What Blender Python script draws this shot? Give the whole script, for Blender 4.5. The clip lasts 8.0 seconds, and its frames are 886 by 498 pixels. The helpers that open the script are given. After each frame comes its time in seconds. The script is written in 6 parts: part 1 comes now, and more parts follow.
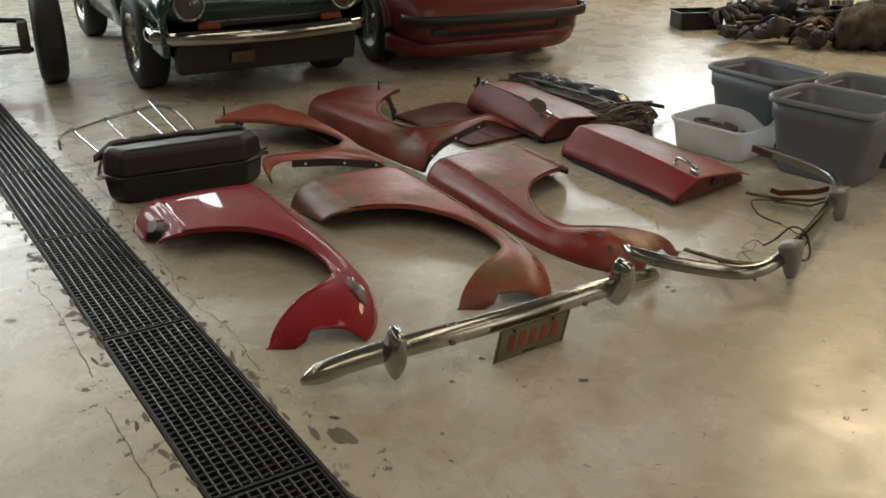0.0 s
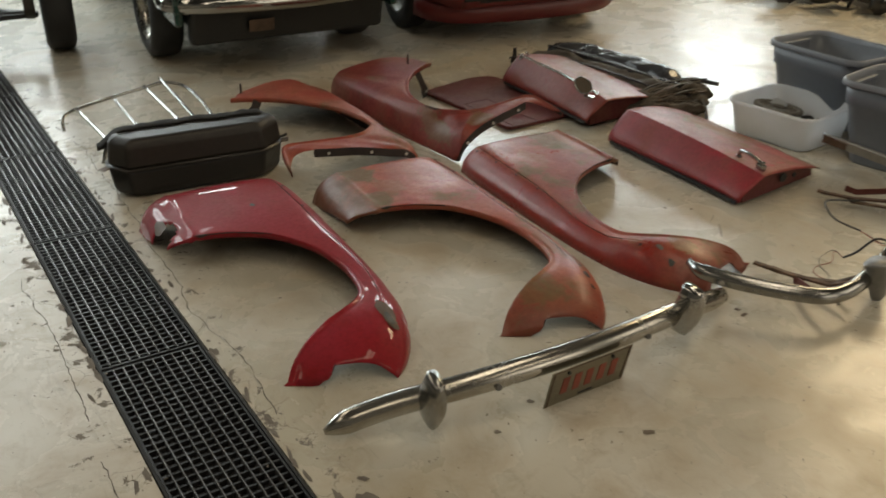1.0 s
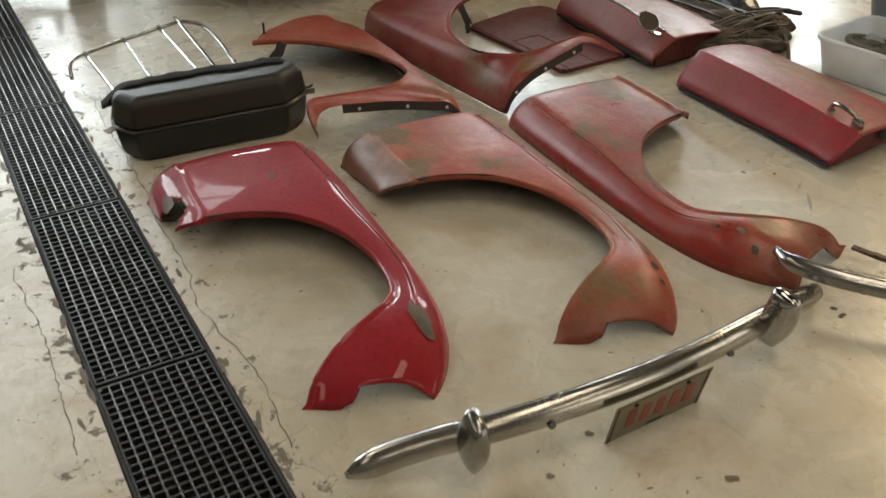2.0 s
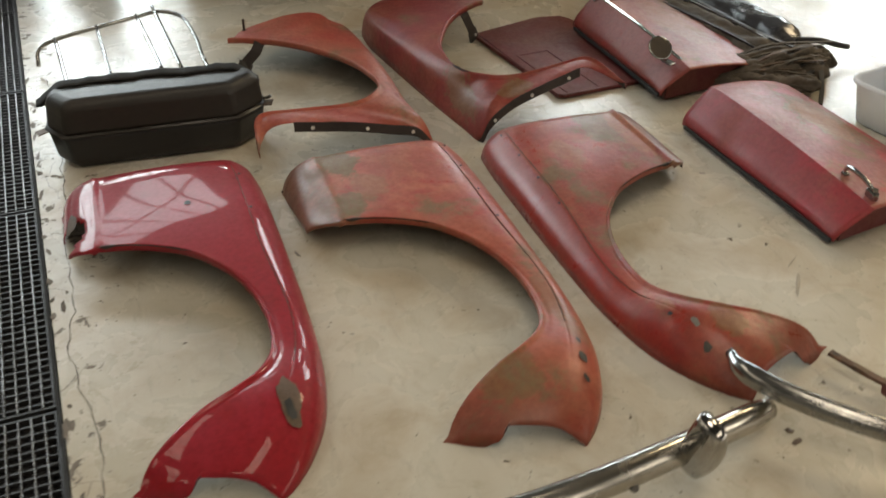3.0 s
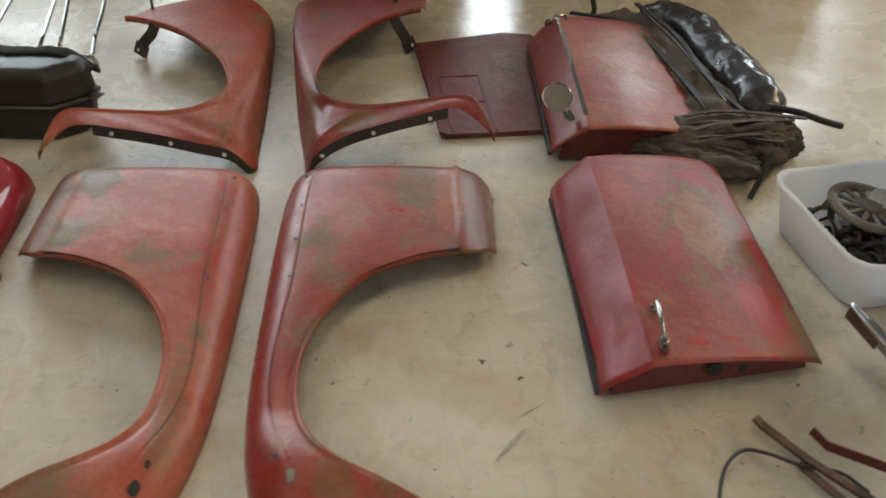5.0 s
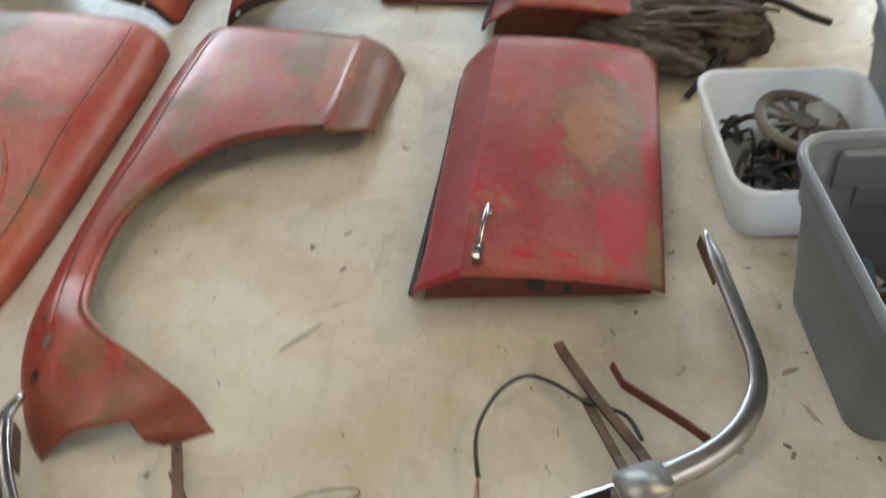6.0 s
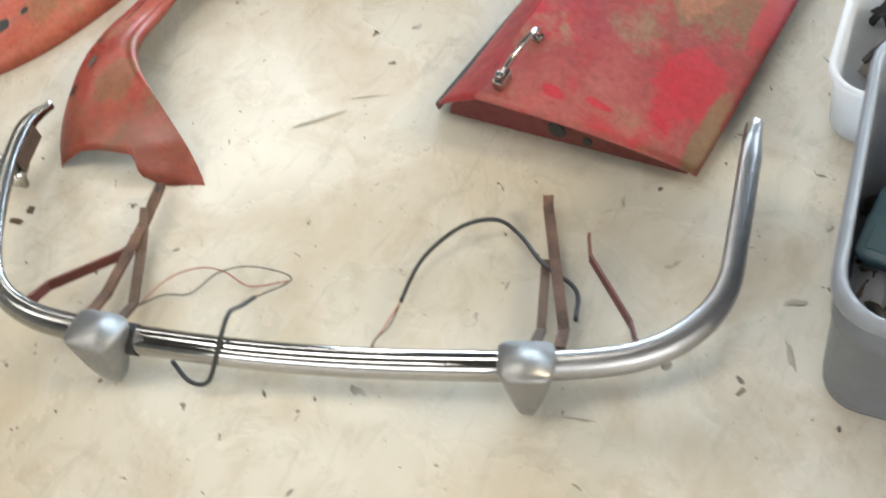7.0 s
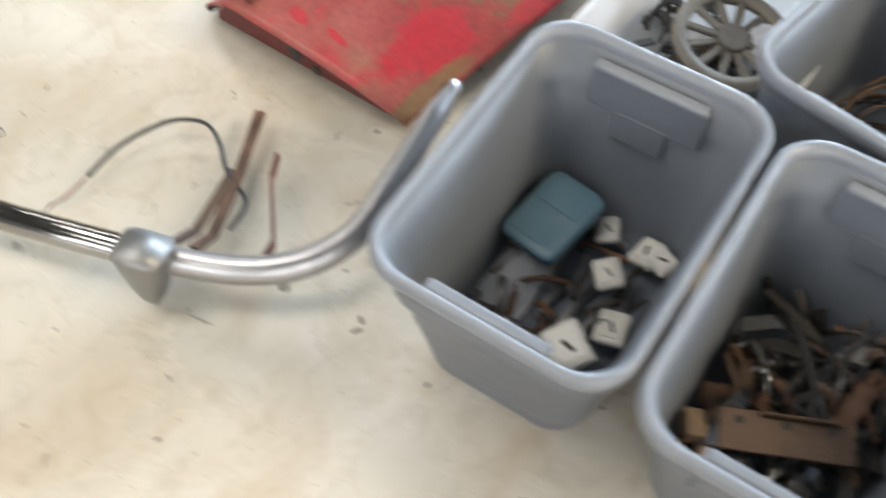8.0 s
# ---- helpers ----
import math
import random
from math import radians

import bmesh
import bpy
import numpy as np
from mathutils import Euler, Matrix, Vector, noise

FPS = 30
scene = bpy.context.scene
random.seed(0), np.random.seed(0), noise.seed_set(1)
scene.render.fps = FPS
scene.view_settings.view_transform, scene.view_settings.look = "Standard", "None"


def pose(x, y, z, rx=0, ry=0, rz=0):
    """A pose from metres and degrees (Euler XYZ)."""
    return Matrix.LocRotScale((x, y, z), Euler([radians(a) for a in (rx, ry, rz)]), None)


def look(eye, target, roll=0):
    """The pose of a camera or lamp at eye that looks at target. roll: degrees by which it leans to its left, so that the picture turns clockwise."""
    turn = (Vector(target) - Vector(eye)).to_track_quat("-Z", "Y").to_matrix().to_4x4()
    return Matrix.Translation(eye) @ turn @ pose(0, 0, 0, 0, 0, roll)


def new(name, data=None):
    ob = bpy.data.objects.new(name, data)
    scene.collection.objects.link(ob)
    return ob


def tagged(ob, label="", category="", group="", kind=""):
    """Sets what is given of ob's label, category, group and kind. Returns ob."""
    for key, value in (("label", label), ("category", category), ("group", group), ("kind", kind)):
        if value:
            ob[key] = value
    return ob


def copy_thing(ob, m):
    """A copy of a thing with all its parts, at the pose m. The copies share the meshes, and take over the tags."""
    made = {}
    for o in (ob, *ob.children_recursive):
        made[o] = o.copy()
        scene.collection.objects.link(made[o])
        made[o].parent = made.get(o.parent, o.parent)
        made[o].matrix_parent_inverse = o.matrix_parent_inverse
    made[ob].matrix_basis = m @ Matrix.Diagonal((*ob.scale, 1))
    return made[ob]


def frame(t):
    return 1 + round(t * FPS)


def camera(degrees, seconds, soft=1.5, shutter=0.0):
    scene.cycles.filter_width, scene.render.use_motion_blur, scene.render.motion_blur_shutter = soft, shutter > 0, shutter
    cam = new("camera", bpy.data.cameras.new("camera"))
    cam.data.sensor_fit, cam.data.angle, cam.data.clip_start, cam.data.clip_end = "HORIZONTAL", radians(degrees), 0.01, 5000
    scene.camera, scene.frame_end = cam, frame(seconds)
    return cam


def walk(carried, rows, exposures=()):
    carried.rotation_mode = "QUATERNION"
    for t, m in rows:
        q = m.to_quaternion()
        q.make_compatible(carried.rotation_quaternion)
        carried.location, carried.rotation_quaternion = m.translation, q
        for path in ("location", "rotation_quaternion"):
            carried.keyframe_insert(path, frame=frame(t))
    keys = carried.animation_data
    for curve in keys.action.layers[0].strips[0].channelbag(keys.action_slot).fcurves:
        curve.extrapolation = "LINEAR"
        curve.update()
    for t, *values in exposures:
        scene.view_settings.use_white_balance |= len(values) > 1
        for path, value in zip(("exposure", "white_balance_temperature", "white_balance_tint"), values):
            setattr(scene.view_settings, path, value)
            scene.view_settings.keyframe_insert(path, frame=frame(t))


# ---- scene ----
cam = camera(49.8, 8.0, soft=1.7, shutter=0.4)
PATH = [
    (0, (1.299, -0.136, 1.609), (0.819, 1.639, 0.823), 0.1),
    (0.5, (1.2, 0.006, 1.645), (0.727, 1.772, 0.835), 0.1),
    (1, (1.103, 0.31, 1.653), (0.594, 2.031, 0.768), 0.1),
    (1.2, (1.07, 0.416, 1.652), (0.526, 2.103, 0.726), 0.1),
    (2.3, (0.952, 0.995, 1.667), (0.357, 2.577, 0.598), -1.9),
    (2.5, (1.023, 1.117, 1.637), (0.397, 2.696, 0.581), -1.4),
    (3, (1.25, 1.44, 1.664), (0.52, 2.944, 0.567), 0.1),
    (3.3, (1.368, 1.655, 1.635), (0.562, 3.141, 0.568), -0.4),
    (3.5, (1.429, 1.797, 1.634), (0.616, 3.277, 0.562), 0.5),
    (4, (1.665, 2.137, 1.632), (0.755, 3.541, 0.537), -3.3),
    (4.2, (1.781, 2.281, 1.622), (0.819, 3.643, 0.518), -2.8),
    (5.3, (2.229, 2.954, 1.68), (1.11, 4.105, 0.487), 0.5),
    (5.5, (2.333, 3.097, 1.668), (1.193, 4.21, 0.459), -1.4),
    (6, (2.517, 3.476, 1.649), (1.351, 4.294, 0.245), -1.0),
    (6.3, (2.614, 3.672, 1.634), (1.437, 4.194, 0.103), -1.6),
    (6.5, (2.652, 3.769, 1.622), (1.445, 4.112, 0.065), -3.5),
    (6.7, (2.675, 3.915, 1.592), (1.440, 4.140, 0.025), -6.0),
    (7, (2.692, 4.136, 1.576), (1.558, 4.213, -0.07), -9.5),
    (7.2, (2.712, 4.243, 1.564), (1.597, 4.268, -0.09), -10.3),
    (7.5, (2.76, 4.419, 1.552), (1.621, 4.377, -0.091), -9.2),
    (8, (2.847, 4.830, 1.553), (1.780, 4.811, -0.137), -0.2),
]
walk(cam, [(t, look(eye, target, roll)) for t, eye, target, roll in PATH],
     exposures=[(0, -0.63, 7800, 10), (1.2, -0.52, 7700, 10), (2.5, -0.07, 7500, 11), (4.0, -0.19, 7400, 12), (5.5, -0.12, 7050, 11), (6.0, 0.26, 6700, 10), (6.5, 0.52, 6380, 10), (6.7, 0.47, 6350, 10), (7.0, 1.02, 6200, 10), (7.5, 0.85, 6150, 11), (8.0, 1.12, 6150, 12)])

# ---- world and light ----
world = bpy.data.worlds.new("daylight")
scene.world = world
world.use_nodes = True
wn = world.node_tree
sky = wn.nodes.new("ShaderNodeTexSky")
sky.sky_type = "NISHITA"
sky.sun_disc = False
sky.sun_elevation = radians(40)
sky.sun_rotation = radians(-20)
wn.links.new(sky.outputs[0], wn.nodes["Background"].inputs[0])
wn.nodes["Background"].inputs[1].default_value = 0.12


def window_lamp(name, m, width, height, watts, colour):
    data = bpy.data.lights.new(name, "AREA")
    data.shape, data.size, data.size_y = "RECTANGLE", width, height
    data.energy, data.color = watts, colour
    ob = new(name, data)
    ob.matrix_world = m
    return ob


# the room, clear inside
XW, XE, YS, YN, TOP = -8.5, 8.0, -6.0, 14.0, 5.2
COOL, WARM, AMBER_DAY = (0.72, 0.88, 1.0), (1.0, 0.93, 0.80), (1.0, 0.84, 0.58)
# openings along each wall: from, to, sill, head
NORTH_OPEN = [(-8.1, -6.5, 2.6, 4.8), (-3.3, -1.9, 2.7, 4.6), (-0.75, 0.38, 2.5, 3.7), (0.45, 1.75, 1.7, 3.7)]
WEST_OPEN = [(4.4, 7.7, 1.6, 4.6), (9.0, 12.4, 2.45, 4.3)]
# east openings are added for fill; no window is known there
EAST_FILL_OPEN = [(-3.0, 2.0, 1.2, 3.8), (3.5, 8.5, 1.2, 3.8)]
# roof lights: x and y of the middle, size across and along
# all unseen: first five added as fill, last two placed from reflections
ROOF_OPEN = [(-3.6, -2.0, 1.3, 3.4), (-3.6, 2.6, 1.3, 3.4), (1.6, -2.0, 1.3, 3.4), (1.6, 2.6, 1.3, 3.4), (5.6, 0.4, 1.3, 3.4), (3.6, 11.0, 1.5, 3.6), (-7.0, 8.8, 2.6, 4.8)]
for (a, b, lo, hi), watts in zip(NORTH_OPEN, (320, 150, 75, 150)):
    window_lamp("window_light", look(((a + b) / 2, YN + 0.12, (lo + hi) / 2), ((a + b) / 2, 0, (lo + hi) / 2)), b - a, hi - lo, watts, COOL)
for (a, b, lo, hi), watts in zip(WEST_OPEN, (400, 430)):
    window_lamp("window_light", look((XW - 0.12, (a + b) / 2, (lo + hi) / 2), (0, (a + b) / 2, (lo + hi) / 2)), b - a, hi - lo, watts, COOL)
# added fill light through the unseen east openings
for a, b, lo, hi in EAST_FILL_OPEN:
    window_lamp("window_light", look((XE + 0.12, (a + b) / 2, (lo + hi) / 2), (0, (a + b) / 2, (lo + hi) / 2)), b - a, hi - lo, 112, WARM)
for (x, y, w, d), watts in zip(ROOF_OPEN, (62, 62, 84, 84, 62, 440, 230)):
    window_lamp("unseen_roof_light", look((x, y, TOP + 0.16), (x, y + 0.001, 0)), w, d, watts, COOL if x < -6 else AMBER_DAY if y > 9 else WARM)


# ---- materials ----
def ramp(nt, fac, stops):
    node = nt.nodes.new("ShaderNodeValToRGB")
    els = node.color_ramp.elements
    while len(els) < len(stops):
        els.new(0.5)
    for el, (p, c) in zip(els, stops):
        el.position, el.color = p, (*c, 1) if len(c) == 3 else c
    nt.links.new(fac, node.inputs[0])
    return node.outputs[0]


def grey(v):
    return (v, v, v)


def noise_tex(nt, coord, scale, detail=4, rough=0.55, distort=0.0):
    node = nt.nodes.new("ShaderNodeTexNoise")
    node.inputs["Scale"].default_value = scale
    node.inputs["Detail"].default_value = detail
    node.inputs["Roughness"].default_value = rough
    node.inputs["Distortion"].default_value = distort
    nt.links.new(coord, node.inputs["Vector"])
    return node.outputs["Fac"]


def mix(nt, fac, a, b, mode="MIX"):
    node = nt.nodes.new("ShaderNodeMix")
    node.data_type, node.blend_type = "RGBA", mode
    for sock, val in ((node.inputs[0], fac), (node.inputs[6], a), (node.inputs[7], b)):
        if isinstance(val, (int, float)):
            sock.default_value = val
        elif isinstance(val, tuple):
            sock.default_value = (*val, 1) if len(val) == 3 else val
        else:
            nt.links.new(val, sock)
    return node.outputs[2]


def calc(nt, op, a, b=0.0, c=0.0):
    node = nt.nodes.new("ShaderNodeMath")
    node.operation = op
    for sock, val in zip(node.inputs, (a, b, c)):
        if isinstance(val, (int, float)):
            sock.default_value = val
        else:
            nt.links.new(val, sock)
    return node.outputs[0]


def start_material(name):
    mat = bpy.data.materials.new(name)
    mat.use_nodes = True
    nt = mat.node_tree
    bsdf = nt.nodes["Principled BSDF"]
    coord = nt.nodes.new("ShaderNodeTexCoord").outputs["Object"]
    return mat, nt, bsdf, coord


def bump(nt, bsdf, height, strength, dist):
    node = nt.nodes.new("ShaderNodeBump")
    node.inputs["Strength"].default_value = strength
    node.inputs["Distance"].default_value = dist
    nt.links.new(height, node.inputs["Height"])
    nt.links.new(node.outputs[0], bsdf.inputs["Normal"])


def shift_by_object(nt, coord):
    """Moves the pattern by the object's random number, so that copies differ."""
    info = nt.nodes.new("ShaderNodeObjectInfo")
    add = nt.nodes.new("ShaderNodeVectorMath")
    add.operation = "MULTIPLY_ADD"
    add.inputs[1].default_value = (1, 1, 1)
    comb = nt.nodes.new("ShaderNodeCombineXYZ")
    n = calc(nt, "MULTIPLY", info.outputs["Random"], 37.0)
    for i in range(3):
        nt.links.new(n, comb.inputs[i])
    nt.links.new(coord, add.inputs[0])
    nt.links.new(comb.outputs[0], add.inputs[2])
    return add.outputs[0]


def plain(name, colour, rough=0.5, metal=0.0, dark=0.6, scale=18.0, bumpy=0.15, spread=0.12, coat=0.0, dist=0.001):
    """A surface with grain and blotches: colour, and the same darkened by dirt."""
    mat, nt, bsdf, coord = start_material(name)
    coord = shift_by_object(nt, coord)
    big = noise_tex(nt, coord, scale * 0.25, 5)
    fine = noise_tex(nt, coord, scale * 5, 6, 0.65)
    both = calc(nt, "ADD", calc(nt, "MULTIPLY", big, 0.65), calc(nt, "MULTIPLY", fine, 0.35))
    low = tuple(c * dark for c in colour)
    nt.links.new(ramp(nt, both, [(0.34, low), (0.58, colour)]), bsdf.inputs["Base Color"])
    nt.links.new(ramp(nt, both, [(0.3, grey(min(1, rough + spread))), (0.65, grey(max(0.02, rough - spread)))]), bsdf.inputs["Roughness"])
    bsdf.inputs["Metallic"].default_value = metal
    bsdf.inputs["Coat Weight"].default_value = coat
    bsdf.inputs["Coat Roughness"].default_value = 0.08
    if bumpy:
        bump(nt, bsdf, fine, bumpy, dist)
    return mat


def paint(name, main, faded, fresh, bare, rough, coat=0.0, worn=0.5, sill=False, fade=0.5, strip=0, marks=()):
    """Old car paint: main colour bleached in patches, fresh spots, and bare olive-brown primer where it wore through."""
    mat, nt, bsdf, coord = start_material(name)
    place = coord
    coord = shift_by_object(nt, coord)
    a = noise_tex(nt, coord, 3.2, 5, 0.6, 0.4)
    b = noise_tex(nt, coord, 7.5, 6, 0.62, 0.6)
    c = noise_tex(nt, coord, 60, 5, 0.7)
    col = mix(nt, ramp(nt, a, [(0.60 - 0.36 * fade, grey(0)), (0.86 - 0.40 * fade, grey(1))]), main, faded)
    spots = calc(nt, "MULTIPLY", ramp(nt, b, [(0.53, grey(0)), (0.64, grey(1))]), 0.75)
    col = mix(nt, spots, col, fresh)
    lo = 0.62 - 0.12 * worn
    mask = ramp(nt, calc(nt, "ADD", calc(nt, "MULTIPLY", noise_tex(nt, coord, 4.4, 7, 0.66, 0.3), 0.85), calc(nt, "MULTIPLY", c, 0.15)), [(lo, grey(0)), (lo + 0.09, grey(0.85))])
    col = mix(nt, mask, col, bare)
    if sill:
        # the sill below the panel has rusted brown all along
        sep = nt.nodes.new("ShaderNodeSeparateXYZ")
        nt.links.new(place, sep.inputs[0])
        edge = calc(nt, "ADD", calc(nt, "ABSOLUTE", sep.outputs[1]), calc(nt, "MULTIPLY", calc(nt, "SUBTRACT", noise_tex(nt, coord, 11, 6, 0.65), 0.5), 0.16))
        brown = calc(nt, "MULTIPLY", ramp(nt, edge, [(0.455, grey(0)), (0.50, grey(0.9))]), calc(nt, "LESS_THAN", sep.outputs[0], 0.7))
        # darker red-brown towards the nose tip
        tip = calc(nt, "ADD", calc(nt, "ADD", sep.outputs[0], calc(nt, "MULTIPLY", calc(nt, "ABSOLUTE", sep.outputs[1]), 0.55)), calc(nt, "MULTIPLY", calc(nt, "SUBTRACT", noise_tex(nt, coord, 6, 6, 0.65), 0.5), 0.2))
        tip_brown = calc(nt, "MULTIPLY", ramp(nt, calc(nt, "MULTIPLY", tip, 0.5), [(0.64, grey(0)), (0.74, grey(1))]), 0.6)
        col = mix(nt, tip_brown, col, (0.13, 0.045, 0.026))
        col = mix(nt, brown, col, mix(nt, b, (0.11, 0.055, 0.035), (0.23, 0.125, 0.075)))
    haze = calc(nt, "MULTIPLY", ramp(nt, noise_tex(nt, coord, 2.4, 9, 0.74, 0.8), [(0.44, grey(0)), (0.66, grey(1))]), 0.0 if coat > 0.4 else 0.42)
    col = mix(nt, haze, col, (0.15, 0.078, 0.038))
    bright = calc(nt, "MULTIPLY", ramp(nt, noise_tex(nt, coord, 6.0, 8, 0.72, 0.2), [(0.54, grey(0)), (0.68, grey(1))]), 0.0 if coat > 0.4 else 0.35)
    col = mix(nt, bright, col, tuple(min(0.6, v * 1.12 + 0.01) for v in faded))
    # the turned side along the seam: crimson, with its shade painted in
    if strip:
        sp = nt.nodes.new("ShaderNodeSeparateXYZ")
        nt.links.new(place, sp.inputs[0])
        wob = calc(nt, "MULTIPLY", calc(nt, "SUBTRACT", b, 0.5), 0.03)
        shaded_side = ramp(nt, calc(nt, "ADD", calc(nt, "MULTIPLY", sp.outputs[1], strip), calc(nt, "ADD", wob, 0.5)), [(0.498, grey(0.72)), (0.507, grey(0))])
        col = mix(nt, shaded_side, col, mix(nt, b, tuple(v * 0.8 for v in main), fresh))
    # single stains, touched-up spots and one painted copper highlight, each with a ragged rim
    for mx, my, rx, ry, colour, amount in marks:
        sp = nt.nodes.new("ShaderNodeVectorMath")
        sp.operation = "MULTIPLY_ADD"
        sp.inputs[1].default_value = (1 / rx, 1 / ry, 0)
        sp.inputs[2].default_value = (-mx / rx, -my / ry, 0)
        nt.links.new(place, sp.inputs[0])
        size = nt.nodes.new("ShaderNodeVectorMath")
        size.operation = "LENGTH"
        nt.links.new(sp.outputs[0], size.inputs[0])
        rag = calc(nt, "ADD", size.outputs["Value"], calc(nt, "MULTIPLY", calc(nt, "SUBTRACT", noise_tex(nt, place, 13, 8, 0.72, 0.6), 0.5), 2.4))
        col = mix(nt, calc(nt, "MULTIPLY", ramp(nt, calc(nt, "MULTIPLY", rag, 0.5), [(0.40, grey(1)), (0.49, grey(0))]), amount), col, colour)
    # scratches and chips
    col = mix(nt, ramp(nt, noise_tex(nt, coord, 95, 3, 0.5, 1.5), [(0.70, grey(0)), (0.73, grey(0.6))]), col, (0.05, 0.025, 0.018))
    col = mix(nt, calc(nt, "MULTIPLY", ramp(nt, c, [(0.35, grey(1)), (0.6, grey(0))]), 0.34), col, tuple(v * 0.45 for v in main))
    nt.links.new(col, bsdf.inputs["Base Color"])
    r = mix(nt, mask, ramp(nt, calc(nt, "ADD", calc(nt, "MULTIPLY", b, 0.55), calc(nt, "MULTIPLY", c, 0.45)), [(0.34, grey(rough + 0.13)), (0.64, grey(max(0.05, rough - 0.10)))]), grey(min(0.85, rough + 0.22)))
    nt.links.new(r, bsdf.inputs["Roughness"])
    bsdf.inputs["Coat Weight"].default_value = coat
    bsdf.inputs["Specular IOR Level"].default_value = 0.12 if coat > 0.4 else 0.40
    bsdf.inputs["Coat Roughness"].default_value = 0.035
    dents = calc(nt, "ADD", calc(nt, "MULTIPLY", a, 5.0), calc(nt, "MULTIPLY", noise_tex(nt, coord, 14, 3, 0.5), 2.6 if coat < 0.5 else 0.3))
    bump(nt, bsdf, calc(nt, "ADD", dents, calc(nt, "MULTIPLY", c, 0.5)), 0.34 if coat < 0.3 else 0.08, 0.0026)
    return mat


# the copper tone paints in the highlight along the sill fold
OLIVE, TAN_FADE, COPPER_GLINT = (0.15, 0.112, 0.048), (0.30, 0.125, 0.066), (0.34, 0.12, 0.055)
CHERRY, ROSE, DEEP_RED = (0.37, 0.018, 0.028), (0.34, 0.060, 0.044), (0.19, 0.018, 0.018)
OLD_RED = paint("weathered_red_paint", (0.25, 0.024, 0.021), (0.37, 0.088, 0.056), (0.34, 0.030, 0.024), (0.165, 0.120, 0.058), 0.34, 0.0, 0.72, True, 0.62, 1, [(0.05, 0.36, 0.16, 0.10, OLIVE, 0.75), (0.22, 0.16, 0.10, 0.05, TAN_FADE, 0.6), (0.12, 0.44, 0.20, 0.05, COPPER_GLINT, 0.7), (1.20, 0.16, 0.07, 0.05, OLIVE, 0.55), (1.08, 0.04, 0.04, 0.025, TAN_FADE, 0.6)])
REAR_RED = paint("weathered_red_wing_paint", (0.21, 0.024, 0.022), (0.31, 0.075, 0.050), (0.27, 0.028, 0.024), (0.165, 0.105, 0.055), 0.46, 0.0, 0.62, False, 0.4, 0, [(0.95, 0.05, 0.16, 0.035, OLIVE, 0.6), (0.10, 0.30, 0.14, 0.10, DEEP_RED, 0.6), (1.12, 0.2, 0.05, 0.08, OLIVE, 0.6)])
FADED_RED = paint("sun_bleached_red_paint", (0.33, 0.046, 0.028), (0.42, 0.118, 0.070), (0.36, 0.040, 0.028), (0.165, 0.125, 0.060), 0.37, 0.0, 0.70, True, 0.75, 0, [(0.02, -0.40, 0.14, 0.07, OLIVE, 0.9), (0.20, -0.34, 0.10, 0.06, TAN_FADE, 0.7), (0.30, -0.42, 0.08, 0.05, OLIVE, 0.8), (0.10, -0.12, 0.16, 0.05, ROSE, 0.6), (0.95, -0.01, 0.20, 0.035, OLIVE, 0.5), (1.2, -0.25, 0.09, 0.09, OLIVE, 0.6)])
DOOR_RED = paint("chalky_red_paint", (0.25, 0.028, 0.030), (0.32, 0.090, 0.070), (0.40, 0.020, 0.034), (0.20, 0.125, 0.062), 0.42, 0.0, 0.66, False, 0.45, 1, [(0.30, 0.30, 0.24, 0.13, OLIVE, 0.75), (0.31, 0.285, 0.17, 0.085, TAN_FADE, 0.9), (0.66, 0.36, 0.12, 0.075, CHERRY, 0.85), (0.36, 0.44, 0.12, 0.035, CHERRY, 0.8), (0.04, 0.32, 0.03, 0.06, CHERRY, 0.8), (0.82, 0.14, 0.014, 0.03, CHERRY, 0.9), (0.80, 0.23, 0.012, 0.04, CHERRY, 0.9), (0.76, 0.44, 0.14, 0.025, OLIVE, 0.8), (0.20, 0.05, 0.12, 0.05, ROSE, 0.5)])
DULL_RED = paint("dull_orange_red_paint", (0.31, 0.042, 0.027), (0.39, 0.105, 0.063), (0.32, 0.034, 0.026), (0.16, 0.108, 0.052), 0.45, 0.0, 0.64, False, 0.65)
# faded red whose bronze sheen is painted in as tan
DOOR_TAN = paint("bronze_sheen_red_paint", (0.25, 0.030, 0.026), (0.36, 0.115, 0.068), (0.29, 0.032, 0.026), (0.17, 0.110, 0.055), 0.36, 0.0, 0.66, False, 0.62, 1, [(0.35, 0.22, 0.30, 0.12, TAN_FADE, 0.55), (0.70, 0.30, 0.14, 0.10, ROSE, 0.6), (0.10, 0.35, 0.10, 0.08, OLIVE, 0.5)])
GLOSS_RED = paint("polished_red_paint", (0.29, 0.013, 0.021), (0.33, 0.022, 0.038), (0.27, 0.012, 0.016), (0.10, 0.02, 0.018), 0.50, 0.41, -0.5)
PANEL_RED = paint("dark_red_panel_paint", (0.115, 0.018, 0.020), (0.15, 0.034, 0.032), (0.10, 0.014, 0.016), (0.08, 0.03, 0.025), 0.56, 0.0, 0.0)
UNDERSIDE = plain("dark_underseal", (0.030, 0.022, 0.019), 0.75, 0, 0.5, 14)
BARE_RUST = plain("brown_rusty_steel", (0.115, 0.070, 0.043), 0.62, 0.15, 0.35, 30, 0.6)
RUST = plain("flaking_red_brown_rust", (0.15, 0.078, 0.045), 0.72, 0.1, 0.16, 60, 1.0)
OXIDE = plain("red_oxide_primer", (0.135, 0.032, 0.024), 0.6, 0.0, 0.55, 24, 0.3)
